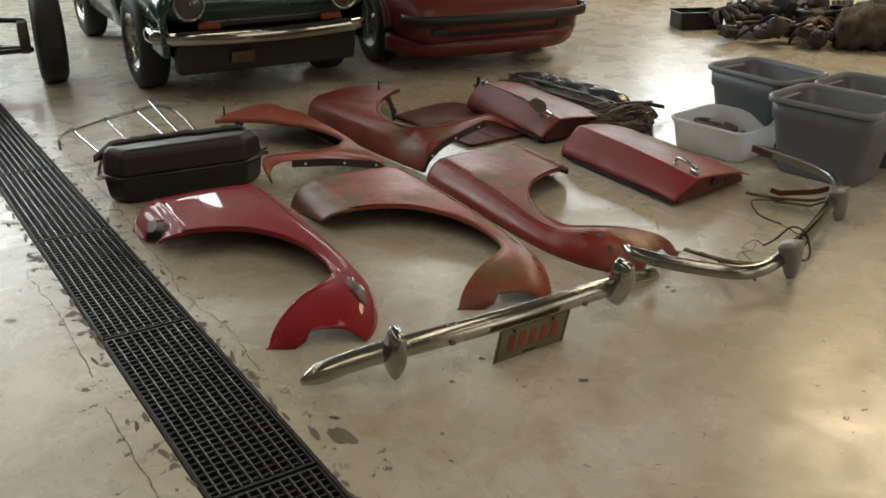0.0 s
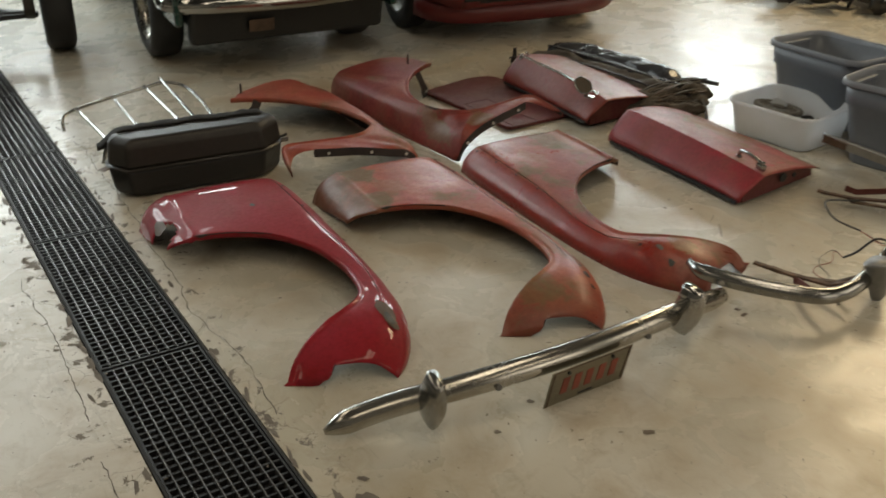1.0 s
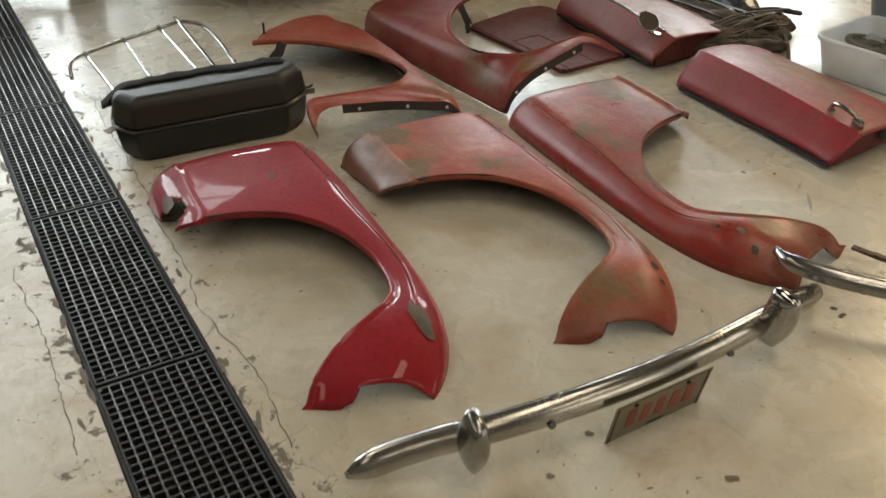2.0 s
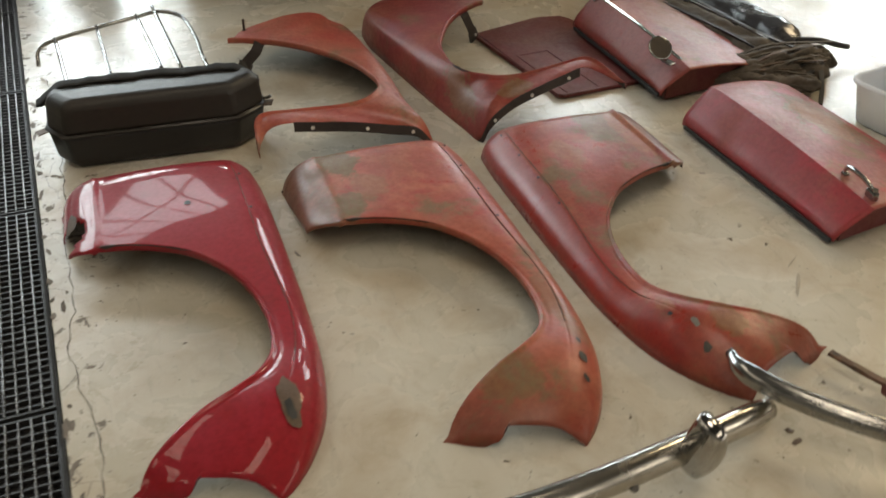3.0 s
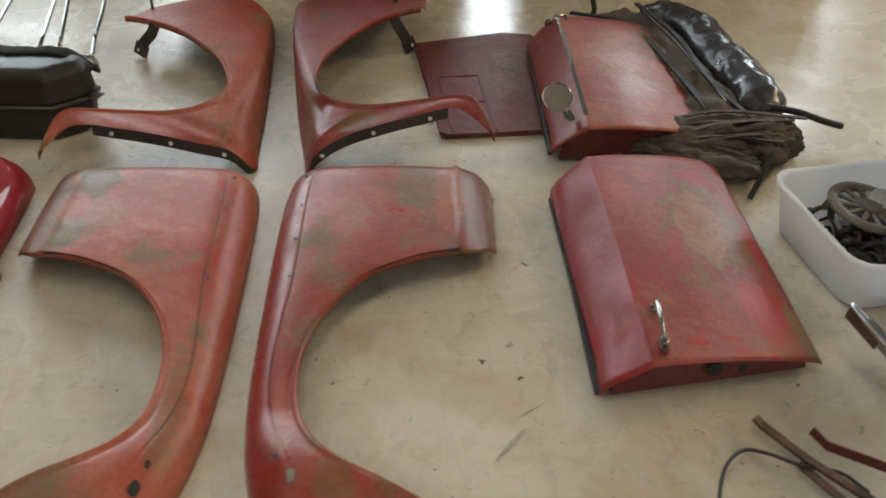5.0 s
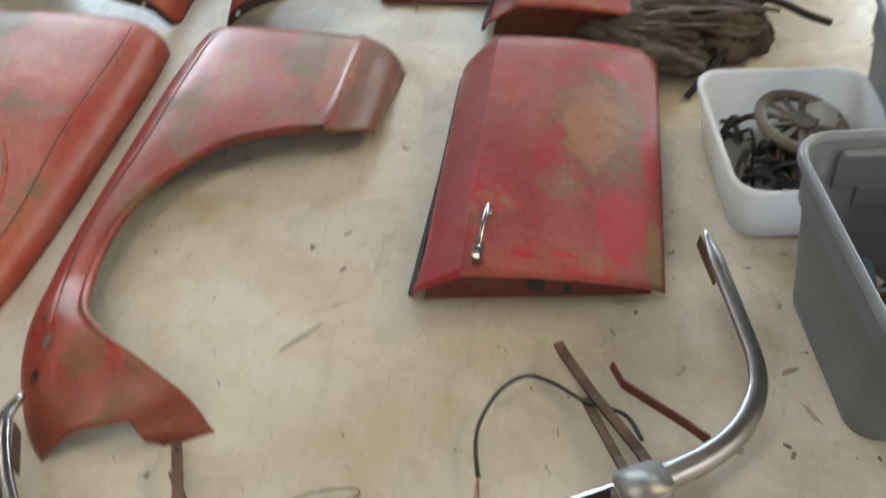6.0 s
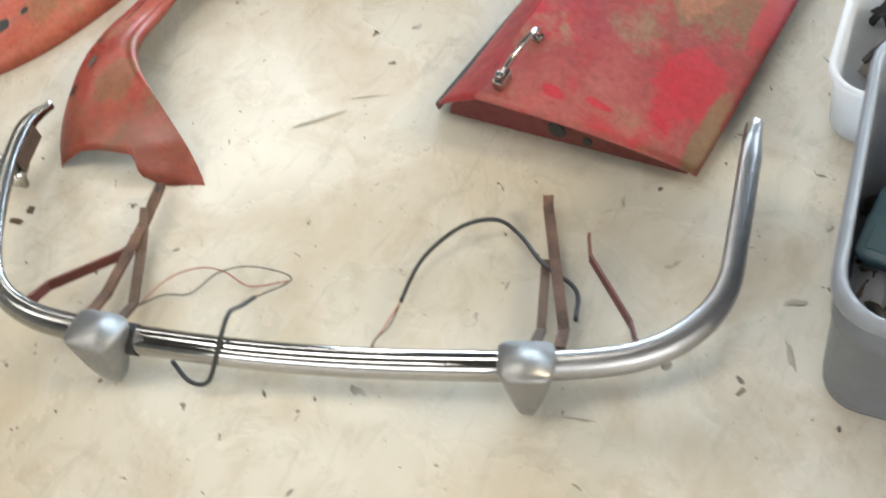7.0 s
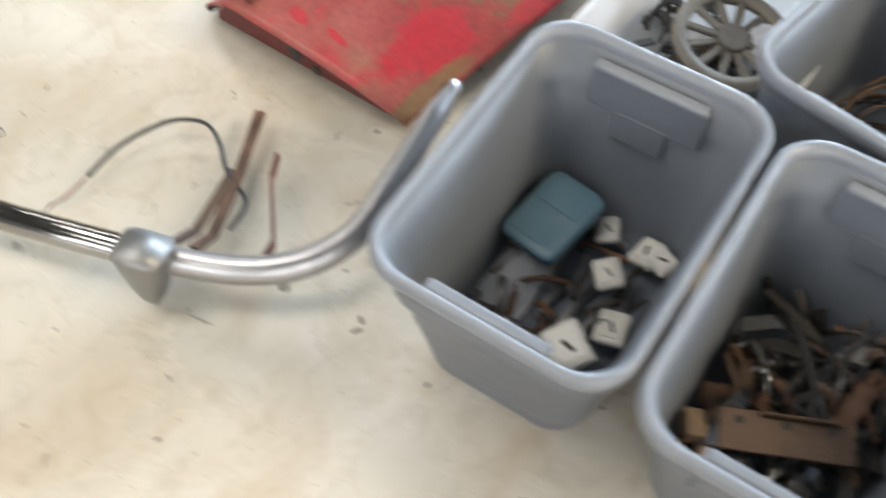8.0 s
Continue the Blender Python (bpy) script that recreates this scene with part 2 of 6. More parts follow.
CHROME = plain("pitted_chrome", (0.43, 0.42, 0.405), 0.07, 1.0, 0.75, 16, 0.05, 0.05)
DULL_CHROME = plain("dull_chrome", (0.34, 0.335, 0.322), 0.24, 1.0, 0.70, 11, 0.05, 0.10)
GREY_CHROME = plain("clouded_grey_chrome", (0.43, 0.425, 0.425), 0.42, 1.0, 0.66, 9, 0.06, 0.10)
OLD_CHROME = plain("tarnished_chrome", (0.50, 0.475, 0.43), 0.21, 1.0, 0.66, 7, 0.08, 0.10)
SATIN = plain("satin_silver_casting", (0.29, 0.287, 0.28), 0.46, 0.75, 0.7, 22, 0.15, 0.1)
STEEL = plain("grey_steel", (0.30, 0.29, 0.27), 0.42, 0.9, 0.5, 25, 0.3)
DUSTY_STEEL = plain("dusty_grey_casting", (0.20, 0.175, 0.14), 0.6, 0.3, 0.55, 25, 0.4)
DARK_STEEL = plain("oily_dark_steel", (0.075, 0.068, 0.060), 0.48, 0.5, 0.4, 25, 0.4)
TANK_BLACK = plain("black_tank_paint", (0.012, 0.011, 0.010), 0.46, 0.0, 0.55, 10, 0.25, 0.10)
TANK_DUST = plain("dusty_black_paint", (0.021, 0.016, 0.012), 0.46, 0.0, 0.45, 9, 0.3, 0.10)
RUBBER = plain("black_rubber", (0.020, 0.020, 0.021), 0.65, 0.0, 0.6, 20, 0.3)
VINYL = plain("black_vinyl", (0.045, 0.045, 0.050), 0.27, 0.0, 0.7, 12, 0.2, 0.10)
FELT = plain("black_felt", (0.016, 0.015, 0.014), 0.85, 0.0, 0.45, 22, 0.6)
CLOTH = plain("dusty_black_cloth", (0.085, 0.066, 0.048), 0.78, 0.0, 0.45, 16, 0.5)
IRON = plain("painted_black_iron", (0.024, 0.023, 0.024), 0.55, 0.2, 0.5, 30, 0.3)
GRATE = plain("worn_grate_steel", (0.21, 0.205, 0.20), 0.36, 0.6, 0.35, 30, 0.3)
PIT = plain("near_black_trench_concrete", (0.018, 0.017, 0.016), 0.85, 0.0, 0.4, 8, 0.5)
BIN_GREY = plain("grey_tote_plastic", (0.150, 0.165, 0.192), 0.40, 0.0, 0.86, 7, 0.1, 0.06)
BIN_RIM = plain("grey_tote_rim", (0.215, 0.232, 0.262), 0.34, 0.0, 0.9, 7, 0.1, 0.05)
WHITE_CAP = plain("white_plastic", (0.66, 0.64, 0.58), 0.38, 0.0, 0.7, 20, 0.05)
TAN_PART = plain("tan_card", (0.22, 0.15, 0.095), 0.7, 0.0, 0.55, 15, 0.2)
TAN_SACK = plain("dusty_brown_sackcloth", (0.075, 0.056, 0.038), 0.85, 0.0, 0.5, 18, 0.5)
WIRE_BLACK = plain("black_cable", (0.016, 0.016, 0.017), 0.5)
WIRE_RED = plain("faded_red_cable", (0.36, 0.10, 0.07), 0.5)
PLATE = plain("tarnished_plate_paint", (0.20, 0.175, 0.12), 0.42, 0.2, 0.6, 20, 0.2)
PLATE_RED = plain("faded_red_stamping", (0.30, 0.06, 0.035), 0.5)
GREEN = plain("dark_green_car_paint", (0.006, 0.042, 0.033), 0.25, 0.0, 0.8, 6, 0.03, 0.05, 0.6)
CAR_RED = plain("red_car_paint", (0.15, 0.016, 0.016), 0.42, 0.0, 0.75, 6, 0.03, 0.06, 0.1)
BLACK = plain("satin_black_trim", (0.012, 0.012, 0.012), 0.5, 0.0, 0.6, 10, 0.1)
AMBER = plain("amber_lens", (0.17, 0.05, 0.022), 0.15, 0.0, 0.8, 20, 0.02)
LENS = plain("headlamp_lens", (0.09, 0.087, 0.075), 0.1, 0.2, 0.7, 12, 0.05)
ALLOY = plain("brushed_alloy_wheel", (0.56, 0.54, 0.48), 0.3, 1.0, 0.7, 14, 0.1)
# the dark reflection of the ceiling is put into the glass colour
MIRROR = plain("darkened_silvered_glass", (0.19, 0.165, 0.14), 0.30, 0.8, 0.85, 6, 0.0, 0.02)
WALL = plain("white_washed_wall", (0.30, 0.29, 0.27), 0.8, 0.0, 0.82, 3, 0.2)
CEIL = plain("grey_ceiling_board", (0.06, 0.058, 0.055), 0.85, 0.0, 0.85, 2, 0.1)
SASH = plain("painted_window_sash", (0.35, 0.35, 0.34), 0.5, 0.0, 0.8, 10, 0.1)


def glass_like(name, colour, trans, rough):
    mat, nt, bsdf, coord = start_material(name)
    n = noise_tex(nt, coord, 14, 5)
    nt.links.new(ramp(nt, n, [(0.3, tuple(c * 0.85 for c in colour)), (0.7, colour)]), bsdf.inputs["Base Color"])
    bsdf.inputs["Roughness"].default_value = rough
    bsdf.inputs["Transmission Weight"].default_value = trans
    bsdf.inputs["IOR"].default_value = 1.3
    return mat


def milky(name, low=(0.78, 0.80, 0.83), high=(0.88, 0.90, 0.93), through_it=(0.90, 0.92, 0.95)):
    """Thin cloudy plastic: light comes through it, softly."""
    mat, nt, bsdf, coord = start_material(name)
    out = nt.nodes["Material Output"]
    n = noise_tex(nt, coord, 12, 5)
    nt.links.new(ramp(nt, n, [(0.3, low), (0.7, high)]), bsdf.inputs["Base Color"])
    bsdf.inputs["Roughness"].default_value = 0.3
    tr = nt.nodes.new("ShaderNodeBsdfTranslucent")
    tr.inputs[0].default_value = (*through_it, 1)
    ms = nt.nodes.new("ShaderNodeMixShader")
    ms.inputs[0].default_value = 0.55
    nt.links.new(bsdf.outputs[0], ms.inputs[1])
    nt.links.new(tr.outputs[0], ms.inputs[2])
    nt.links.new(ms.outputs[0], out.inputs[0])
    return mat


PANE = glass_like("window_glass", (0.9, 0.95, 0.95), 1.0, 0.02)
MILKY = milky("cloudy_clear_plastic")
BLUE_BOX = milky("cloudy_blue_plastic", (0.20, 0.35, 0.44), (0.30, 0.47, 0.56), (0.24, 0.42, 0.52))


def floor_material():
    """Painted concrete: cream-grey, glossy, stained, with flaked edges along the drain (local x runs along it)."""
    mat, nt, bsdf, coord = start_material("painted_concrete_floor")
    sep = nt.nodes.new("ShaderNodeSeparateXYZ")
    nt.links.new(coord, sep.inputs[0])
    big = noise_tex(nt, coord, 0.8, 5, 0.6, 0.3)
    mid = noise_tex(nt, coord, 3.6, 6, 0.62, 0.5)
    fine = noise_tex(nt, coord, 130, 4, 0.6)
    col = ramp(nt, big, [(0.32, (0.42, 0.375, 0.285)), (0.50, (0.54, 0.505, 0.425)), (0.68, (0.62, 0.59, 0.52))])
    # yellow-brown film
    col = mix(nt, calc(nt, "MULTIPLY", ramp(nt, mid, [(0.46, grey(0)), (0.70, grey(1))]), 0.62), col, (0.37, 0.275, 0.165))
    # warm blotches a hand across
    col = mix(nt, calc(nt, "MULTIPLY", ramp(nt, noise_tex(nt, coord, 8.5, 7, 0.7, 0.7), [(0.50, grey(0)), (0.68, grey(1))]), 0.38), col, (0.33, 0.255, 0.165))
    # scuffs drawn out along one way
    stretch = nt.nodes.new("ShaderNodeMapping")
    stretch.inputs["Scale"].default_value = (1.0, 5.0, 1.0)
    stretch.inputs["Rotation"].default_value = (0, 0, 0.5)
    nt.links.new(coord, stretch.inputs[0])
    scuff = noise_tex(nt, stretch.outputs[0], 5.0, 6, 0.7, 1.0)
    col = mix(nt, calc(nt, "MULTIPLY", ramp(nt, scuff, [(0.56, grey(0)), (0.78, grey(1))]), 0.42), col, (0.24, 0.21, 0.165))
    # small chips, in clusters
    specks = calc(nt, "MULTIPLY", ramp(nt, noise_tex(nt, coord, 34, 2, 0.5, 0.8), [(0.705, grey(0)), (0.73, grey(1))]), ramp(nt, noise_tex(nt, coord, 2.1, 3), [(0.44, grey(0)), (0.55, grey(1))]))
    col = mix(nt, specks, col, (0.10, 0.075, 0.05))
    dots = ramp(nt, noise_tex(nt, coord, 90, 2, 0.5), [(0.735, grey(0)), (0.76, grey(0.8))])
    col = mix(nt, dots, col, (0.13, 0.10, 0.07))
    # broken paint beside the drain
    away = calc(nt, "ABSOLUTE", sep.outputs[1])
    near = ramp(nt, away, [(0.17, grey(1)), (0.50, grey(0))])
    flake = calc(nt, "ADD", noise_tex(nt, coord, 13, 7, 0.72, 0.5), calc(nt, "MULTIPLY", near, 0.115))
    flaked = ramp(nt, flake, [(0.685, grey(0)), (0.70, grey(1))])
    col = mix(nt, flaked, col, (0.16, 0.135, 0.105))
    vor = nt.nodes.new("ShaderNodeTexVoronoi")
    vor.feature = "DISTANCE_TO_EDGE"
    vor.inputs["Scale"].default_value = 2.6
    warp = nt.nodes.new("ShaderNodeVectorMath")
    warp.operation = "MULTIPLY_ADD"
    warp.inputs[1].default_value = (0.22, 0.22, 0.22)
    wnoise = nt.nodes.new("ShaderNodeTexNoise")
    wnoise.inputs["Scale"].default_value = 5.0
    wnoise.inputs["Detail"].default_value = 6
    nt.links.new(coord, wnoise.inputs["Vector"])
    nt.links.new(wnoise.outputs["Color"], warp.inputs[0])
    nt.links.new(coord, warp.inputs[2])
    nt.links.new(warp.outputs[0], vor.inputs["Vector"])
    crack = calc(nt, "MULTIPLY", ramp(nt, vor.outputs["Distance"], [(0.0015, grey(0.9)), (0.0045, grey(0))]), ramp(nt, away, [(0.17, grey(1)), (0.30, grey(0))]))
    col = mix(nt, crack, col, (0.09, 0.07, 0.05))
    nt.links.new(col, bsdf.inputs["Base Color"])
    wear = calc(nt, "MAXIMUM", flaked, specks)
    rough = mix(nt, wear, ramp(nt, mid, [(0.3, grey(0.20)), (0.7, grey(0.36))]), grey(0.75))
    nt.links.new(rough, bsdf.inputs["Roughness"])
    deep = calc(nt, "MAXIMUM", wear, crack)
    height = calc(nt, "SUBTRACT", calc(nt, "ADD", calc(nt, "MULTIPLY", mid, 1.6), calc(nt, "MULTIPLY", fine, 0.12)), calc(nt, "MULTIPLY", deep, 0.8))
    bump(nt, bsdf, height, 0.16, 0.004)
    return mat


FLOOR = floor_material()


# ---- building helpers ----
def link_mesh(name, verts, faces, material, parent=None, label="", smooth=True, under=None):
    me = bpy.data.meshes.new(name)
    me.from_pydata([tuple(v) for v in verts], [], faces)
    me.materials.append(material)
    if under:
        me.materials.append(under)
    me.polygons.foreach_set("use_smooth", [smooth] * len(me.polygons))
    me.update()
    ob = new(name, me)
    if parent:
        ob.parent = parent
    if label:
        tagged(ob, label)
    return ob


def part(name, bm, material, parent, label="", smooth=False):
    """Links a bmesh as one mesh object under a thing or under a part."""
    me = bpy.data.meshes.new(name)
    bm.to_mesh(me)
    bm.free()
    me.materials.append(material)
    if smooth:
        me.polygons.foreach_set("use_smooth", [True] * len(me.polygons))
    ob = new(name, me)
    if parent:
        ob.parent = parent
    if label:
        tagged(ob, label)
    return ob


def thing(name, m, label, category, group="", kind=""):
    ob = new(name)
    ob.empty_display_size = 0.1
    ob.matrix_world = m
    return tagged(ob, label, category, group, kind)


def box_bm(sx, sy, sz, m=None, bevel=0.0, segments=2):
    bm = bmesh.new()
    bmesh.ops.create_cube(bm, size=1.0, matrix=Matrix.Diagonal((sx, sy, sz, 1)))
    if bevel:
        bmesh.ops.bevel(bm, geom=bm.edges[:], offset=bevel, segments=segments, affect="EDGES", profile=0.5)
    if m:
        bmesh.ops.transform(bm, matrix=m, verts=bm.verts)
    return bm


def add_box(bm, lo, hi, m=None):
    x0, y0, z0 = lo
    x1, y1, z1 = hi
    vs = [bm.verts.new(p) for p in ((x0, y0, z0), (x1, y0, z0), (x1, y1, z0), (x0, y1, z0), (x0, y0, z1), (x1, y0, z1), (x1, y1, z1), (x0, y1, z1))]
    if m:
        for v in vs:
            v.co = m @ v.co
    for f in ((3, 2, 1, 0), (4, 5, 6, 7), (0, 1, 5, 4), (1, 2, 6, 5), (2, 3, 7, 6), (3, 0, 4, 7)):
        bm.faces.new([vs[i] for i in f])


def cyl_bm(r, h, n=20, m=None, r2=None, bevel=0.0):
    bm = bmesh.new()
    bmesh.ops.create_cone(bm, cap_ends=True, segments=n, radius1=r, radius2=r if r2 is None else r2, depth=h)
    if bevel:
        edges = [e for e in bm.edges if len({round(v.co.z, 5) for v in e.verts}) == 1]
        bmesh.ops.bevel(bm, geom=edges, offset=bevel, segments=2, affect="EDGES", profile=0.5)
    if m:
        bmesh.ops.transform(bm, matrix=m, verts=bm.verts)
    return bm


def curve_through(points, n):
    """n points on a smooth curve through the given ones (Catmull-Rom, evenly spaced by chord)."""
    p = np.array(points, float)
    d = np.concatenate([[0], np.cumsum(np.linalg.norm(np.diff(p, axis=0), axis=1) ** 0.5 + 1e-9)])
    q = np.vstack([2 * p[0] - p[1], p, 2 * p[-1] - p[-2]])
    fine = []
    for i in range(len(p) - 1):
        a, b, c, e = q[i], q[i + 1], q[i + 2], q[i + 3]
        for u in np.linspace(0, 1, 24, endpoint=False):
            fine.append(0.5 * (2 * b + (c - a) * u + (2 * a - 5 * b + 4 * c - e) * u * u + (3 * b - a - 3 * c + e) * u ** 3))
    fine.append(p[-1])
    fine = np.array(fine)
    s = np.concatenate([[0], np.cumsum(np.linalg.norm(np.diff(fine, axis=0), axis=1))])
    at = np.linspace(0, s[-1], n)
    return np.stack([np.interp(at, s, fine[:, k]) for k in range(fine.shape[1])], axis=1)


def sweep(points, profile, n=40, up=(0, 0, 1), taper=None, closed=True):
    """Vertices and faces of a profile carried along a curve. profile: (sideways, upward) pairs; taper(u) scales it."""
    path = curve_through(points, n) if n else np.array(points, float)
    n = len(path)
    verts, faces, k = [], [], len(profile)
    up = np.array(up, float)
    for i in range(n):
        t = path[min(i + 1, n - 1)] - path[max(i - 1, 0)]
        t /= np.linalg.norm(t)
        side = np.cross(t, up)
        side /= np.linalg.norm(side) + 1e-9
        u2 = np.cross(side, t)
        f = taper(i / (n - 1)) if taper else 1.0
        for a, b in profile:
            verts.append(path[i] + side * a * f + u2 * b * f)
    for i in range(n - 1):
        for j in range(k if closed else k - 1):
            j2 = (j + 1) % k
            faces.append((i * k + j, i * k + j2, (i + 1) * k + j2, (i + 1) * k + j))
    if closed:
        faces.append(tuple(range(k - 1, -1, -1)))
        faces.append(tuple((n - 1) * k + j for j in range(k)))
    return verts, faces


def ring(r, n=8, ry=None):
    return [(r * math.cos(2 * math.pi * i / n), (ry or r) * math.sin(2 * math.pi * i / n)) for i in range(n)]


def tube(name, points, r, material, parent, label="", n=24, sides=8, taper=None):
    v, f = sweep(points, ring(r, sides), n, taper=taper)
    return link_mesh(name, v, f, material, parent, label)


def strap(name, points, w, h, material, parent, label="", n=0, up=(0, 0, 1)):
    prof = [(-w / 2, -h / 2), (w / 2, -h / 2), (w / 2, h / 2), (-w / 2, h / 2)]
    v, f = sweep(points, prof, n, up=up)
    return link_mesh(name, v, f, material, parent, label, smooth=False)


def lathe_bm(profile, n=32, m=None):
    """(radius, height) pairs turned round z."""
    bm = bmesh.new()
    rows = []
    for r, z in profile:
        rows.append([bm.verts.new((r * math.cos(2 * math.pi * i / n), r * math.sin(2 * math.pi * i / n), z)) for i in range(n)])
    for a, b in zip(rows, rows[1:]):
        for i in range(n):
            bm.faces.new((a[i], a[(i + 1) % n], b[(i + 1) % n], b[i]))
    if m:
        bmesh.ops.transform(bm, matrix=m, verts=bm.verts)
    bmesh.ops.recalc_face_normals(bm, faces=bm.faces)
    return bm


def loops_mesh(name, loops, material, root, label="", cap_first=False, cap_last=False):
    verts, faces = [], []
    k = len(loops[0])
    for loop in loops:
        verts += loop
    for i in range(len(loops) - 1):
        for j in range(k):
            faces.append((i * k + j, i * k + (j + 1) % k, (i + 1) * k + (j + 1) % k, (i + 1) * k + j))
    if cap_first:
        faces.append(tuple(range(k - 1, -1, -1)))
    if cap_last:
        faces.append(tuple((len(loops) - 1) * k + j for j in range(k)))
    return link_mesh(name, verts, faces, material, root, label)


def sheet_metal(ob, thick=0.0025):
    mod = ob.modifiers.new("gauge", "SOLIDIFY")
    mod.thickness, mod.offset = thick, -1
    if len(ob.data.materials) > 1:
        mod.material_offset, mod.material_offset_rim = 1, 0
    return ob


def grid_faces(rows, cols, flip=False):
    out = []
    for i in range(rows - 1):
        for j in range(cols - 1):
            q = (i * cols + j, i * cols + j + 1, (i + 1) * cols + j + 1, (i + 1) * cols + j)
            out.append(q[::-1] if flip else q)
    return out


def ease(a, b, x):
    u = min(1, max(0, (x - a) / (b - a)))
    return u * u * (3 - 2 * u)


# ---- the room ----
def wall(name, along, fixed, lo, hi, inner, openings, label):
    """A wall 0.25 thick with its openings cut through. along: 'x' or 'y'; fixed: inner face; inner: +1 if the room lies on the greater side."""
    bm = bmesh.new()
    a, b = (fixed - 0.25, fixed) if inner > 0 else (fixed, fixed + 0.25)

    def slab(u0, u1, z0, z1):
        if along == "x":
            add_box(bm, (u0, a, z0), (u1, b, z1))
        else:
            add_box(bm, (a, u0, z0), (b, u1, z1))
    at = lo
    for u0, u1, z0, z1 in openings:
        slab(at, u0, 0, TOP)
        slab(u0, u1, 0, z0)
        slab(u0, u1, z1, TOP)
        at = u1
    slab(at, hi, 0, TOP)
    return tagged(part(name, bm, WALL, None), label, "wall", kind="structure")


wall("wall_north", "x", YN, XW, XE, -1, NORTH_OPEN, "whitewashed workshop wall with wide multi-pane windows")
wall("wall_south", "x", YS, XW, XE, 1, [], "plain whitewashed workshop wall")
wall("wall_west", "y", XW, YS - 0.25, YN + 0.25, 1, WEST_OPEN, "whitewashed workshop wall with multi-pane windows")
wall("wall_east", "y", XE, YS - 0.25, YN + 0.25, -1, EAST_FILL_OPEN, "unseen whitewashed wall with large windows added for fill light")
# unseen ceiling, made dark for contrast, in strips, so that the roof lights go through it
bm = bmesh.new()
xs = sorted({XW - 0.25, XE + 0.25} | {x + k * w / 2 for x, y, w, d in ROOF_OPEN for k in (-1, 1)})
for x0, x1 in zip(xs, xs[1:]):
    cuts = sorted((y - d / 2, y + d / 2) for x, y, w, d in ROOF_OPEN if x - w / 2 - 1e-6 <= x0 and x1 <= x + w / 2 + 1e-6)
    at = YS - 0.25
    for lo, hi in cuts + [(YN + 0.25, YN + 0.25)]:
        if lo > at:
            add_box(bm, (x0, at, TOP), (x1, lo, TOP + 0.2))
        at = hi
tagged(part("ceiling", bm, CEIL, None), "unseen flat ceiling, made dark for contrast, with added roof lights", "ceiling", kind="structure")
for x, y, w, d in ROOF_OPEN:
    bm = bmesh.new()
    for i in range(7):
        yy = y - d / 2 + d * i / 6
        add_box(bm, (x - w / 2, yy - 0.02, TOP + 0.05), (x + w / 2, yy + 0.02, TOP + 0.10))
    for i in range(3):
        xx = x - w / 2 + w * i / 2
        add_box(bm, (xx - 0.018, y - d / 2, TOP + 0.052), (xx + 0.018, y + d / 2, TOP + 0.098))
    tagged(part("roof_light_frame", bm, SASH, None), "painted glazing bars of an unseen roof light", "roof light", kind="structure")

window_count = 0


def window(along, fixed, out, u0, u1, z0, z1):
    """A window of square panes in a painted sash."""
    global window_count
    window_count += 1
    root = thing(f"window_{window_count}", Matrix.Identity(4), "wide unseen window with a grid of painted glazing bars", "window", kind="structure")
    mid = fixed + out * 0.10
    bm = bmesh.new()

    def bar(p0, p1, q0, q1, d):
        if along == "x":
            add_box(bm, (p0, mid - d, q0), (p1, mid + d, q1))
        else:
            add_box(bm, (mid - d, p0, q0), (mid + d, p1, q1))
    n, m = max(2, round((u1 - u0) / 0.75)), 3
    for i in range(n + 1):
        u = u0 + (u1 - u0) * i / n
        w = 0.06 if i in (0, n) else 0.022
        bar(max(u0, u - w), min(u1, u + w), z0, z1, 0.03)
    for j in range(m + 1):
        z = z0 + (z1 - z0) * j / m
        w = 0.06 if j in (0, m) else 0.022
        bar(u0, u1, max(z0, z - w), min(z1, z + w), 0.027)
    part("window_frame", bm, SASH, root)


for o in NORTH_OPEN:
    window("x", YN, 1, *o)
for o in WEST_OPEN:
    window("y", XW, -1, *o)
# sashes for the added east openings
for o in EAST_FILL_OPEN:
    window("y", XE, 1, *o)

# floor with the trench of the drain; local x runs along the drain
DRAIN = pose(-0.519, 2.516, 0, 0, 0, -41.7)
HALF = 0.168
inv = DRAIN.inverted()
ROOM = [(XW, YS), (XE, YS), (XE, YN), (XW, YN)]


def clip(poly, side):
    """The part of a polygon (drain coordinates) beyond the drain's edge on one side."""
    out = []
    for p, q in zip(poly, poly[1:] + poly[:1]):
        dp, dq = side * p[1] - HALF, side * q[1] - HALF
        if dp >= 0:
            out.append(p)
        if dp * dq < 0:
            k = dp / (dp - dq)
            out.append((p[0] + (q[0] - p[0]) * k, p[1] + (q[1] - p[1]) * k))
    return out


def clip_to(poly, axis, sign, limit):
    out = []
    for p, q in zip(poly, poly[1:] + poly[:1]):
        dp, dq = sign * (p[axis] - limit), sign * (q[axis] - limit)
        if dp >= 0:
            out.append(p)
        if dp * dq < 0:
            k = dp / (dp - dq)
            out.append((p[0] + (q[0] - p[0]) * k, p[1] + (q[1] - p[1]) * k))
    return out


room_local = [tuple((inv @ Vector((x, y, 0)))[:2]) for x, y in ROOM]
X0, X1 = -6.5, 6.4
bm = bmesh.new()
pieces = [clip(room_local, 1), clip(room_local, -1)]
band = clip_to(clip_to(room_local, 1, 1, -HALF), 1, -1, HALF)
pieces += [clip_to(band, 0, -1, X0), clip_to(band, 0, 1, X1)]
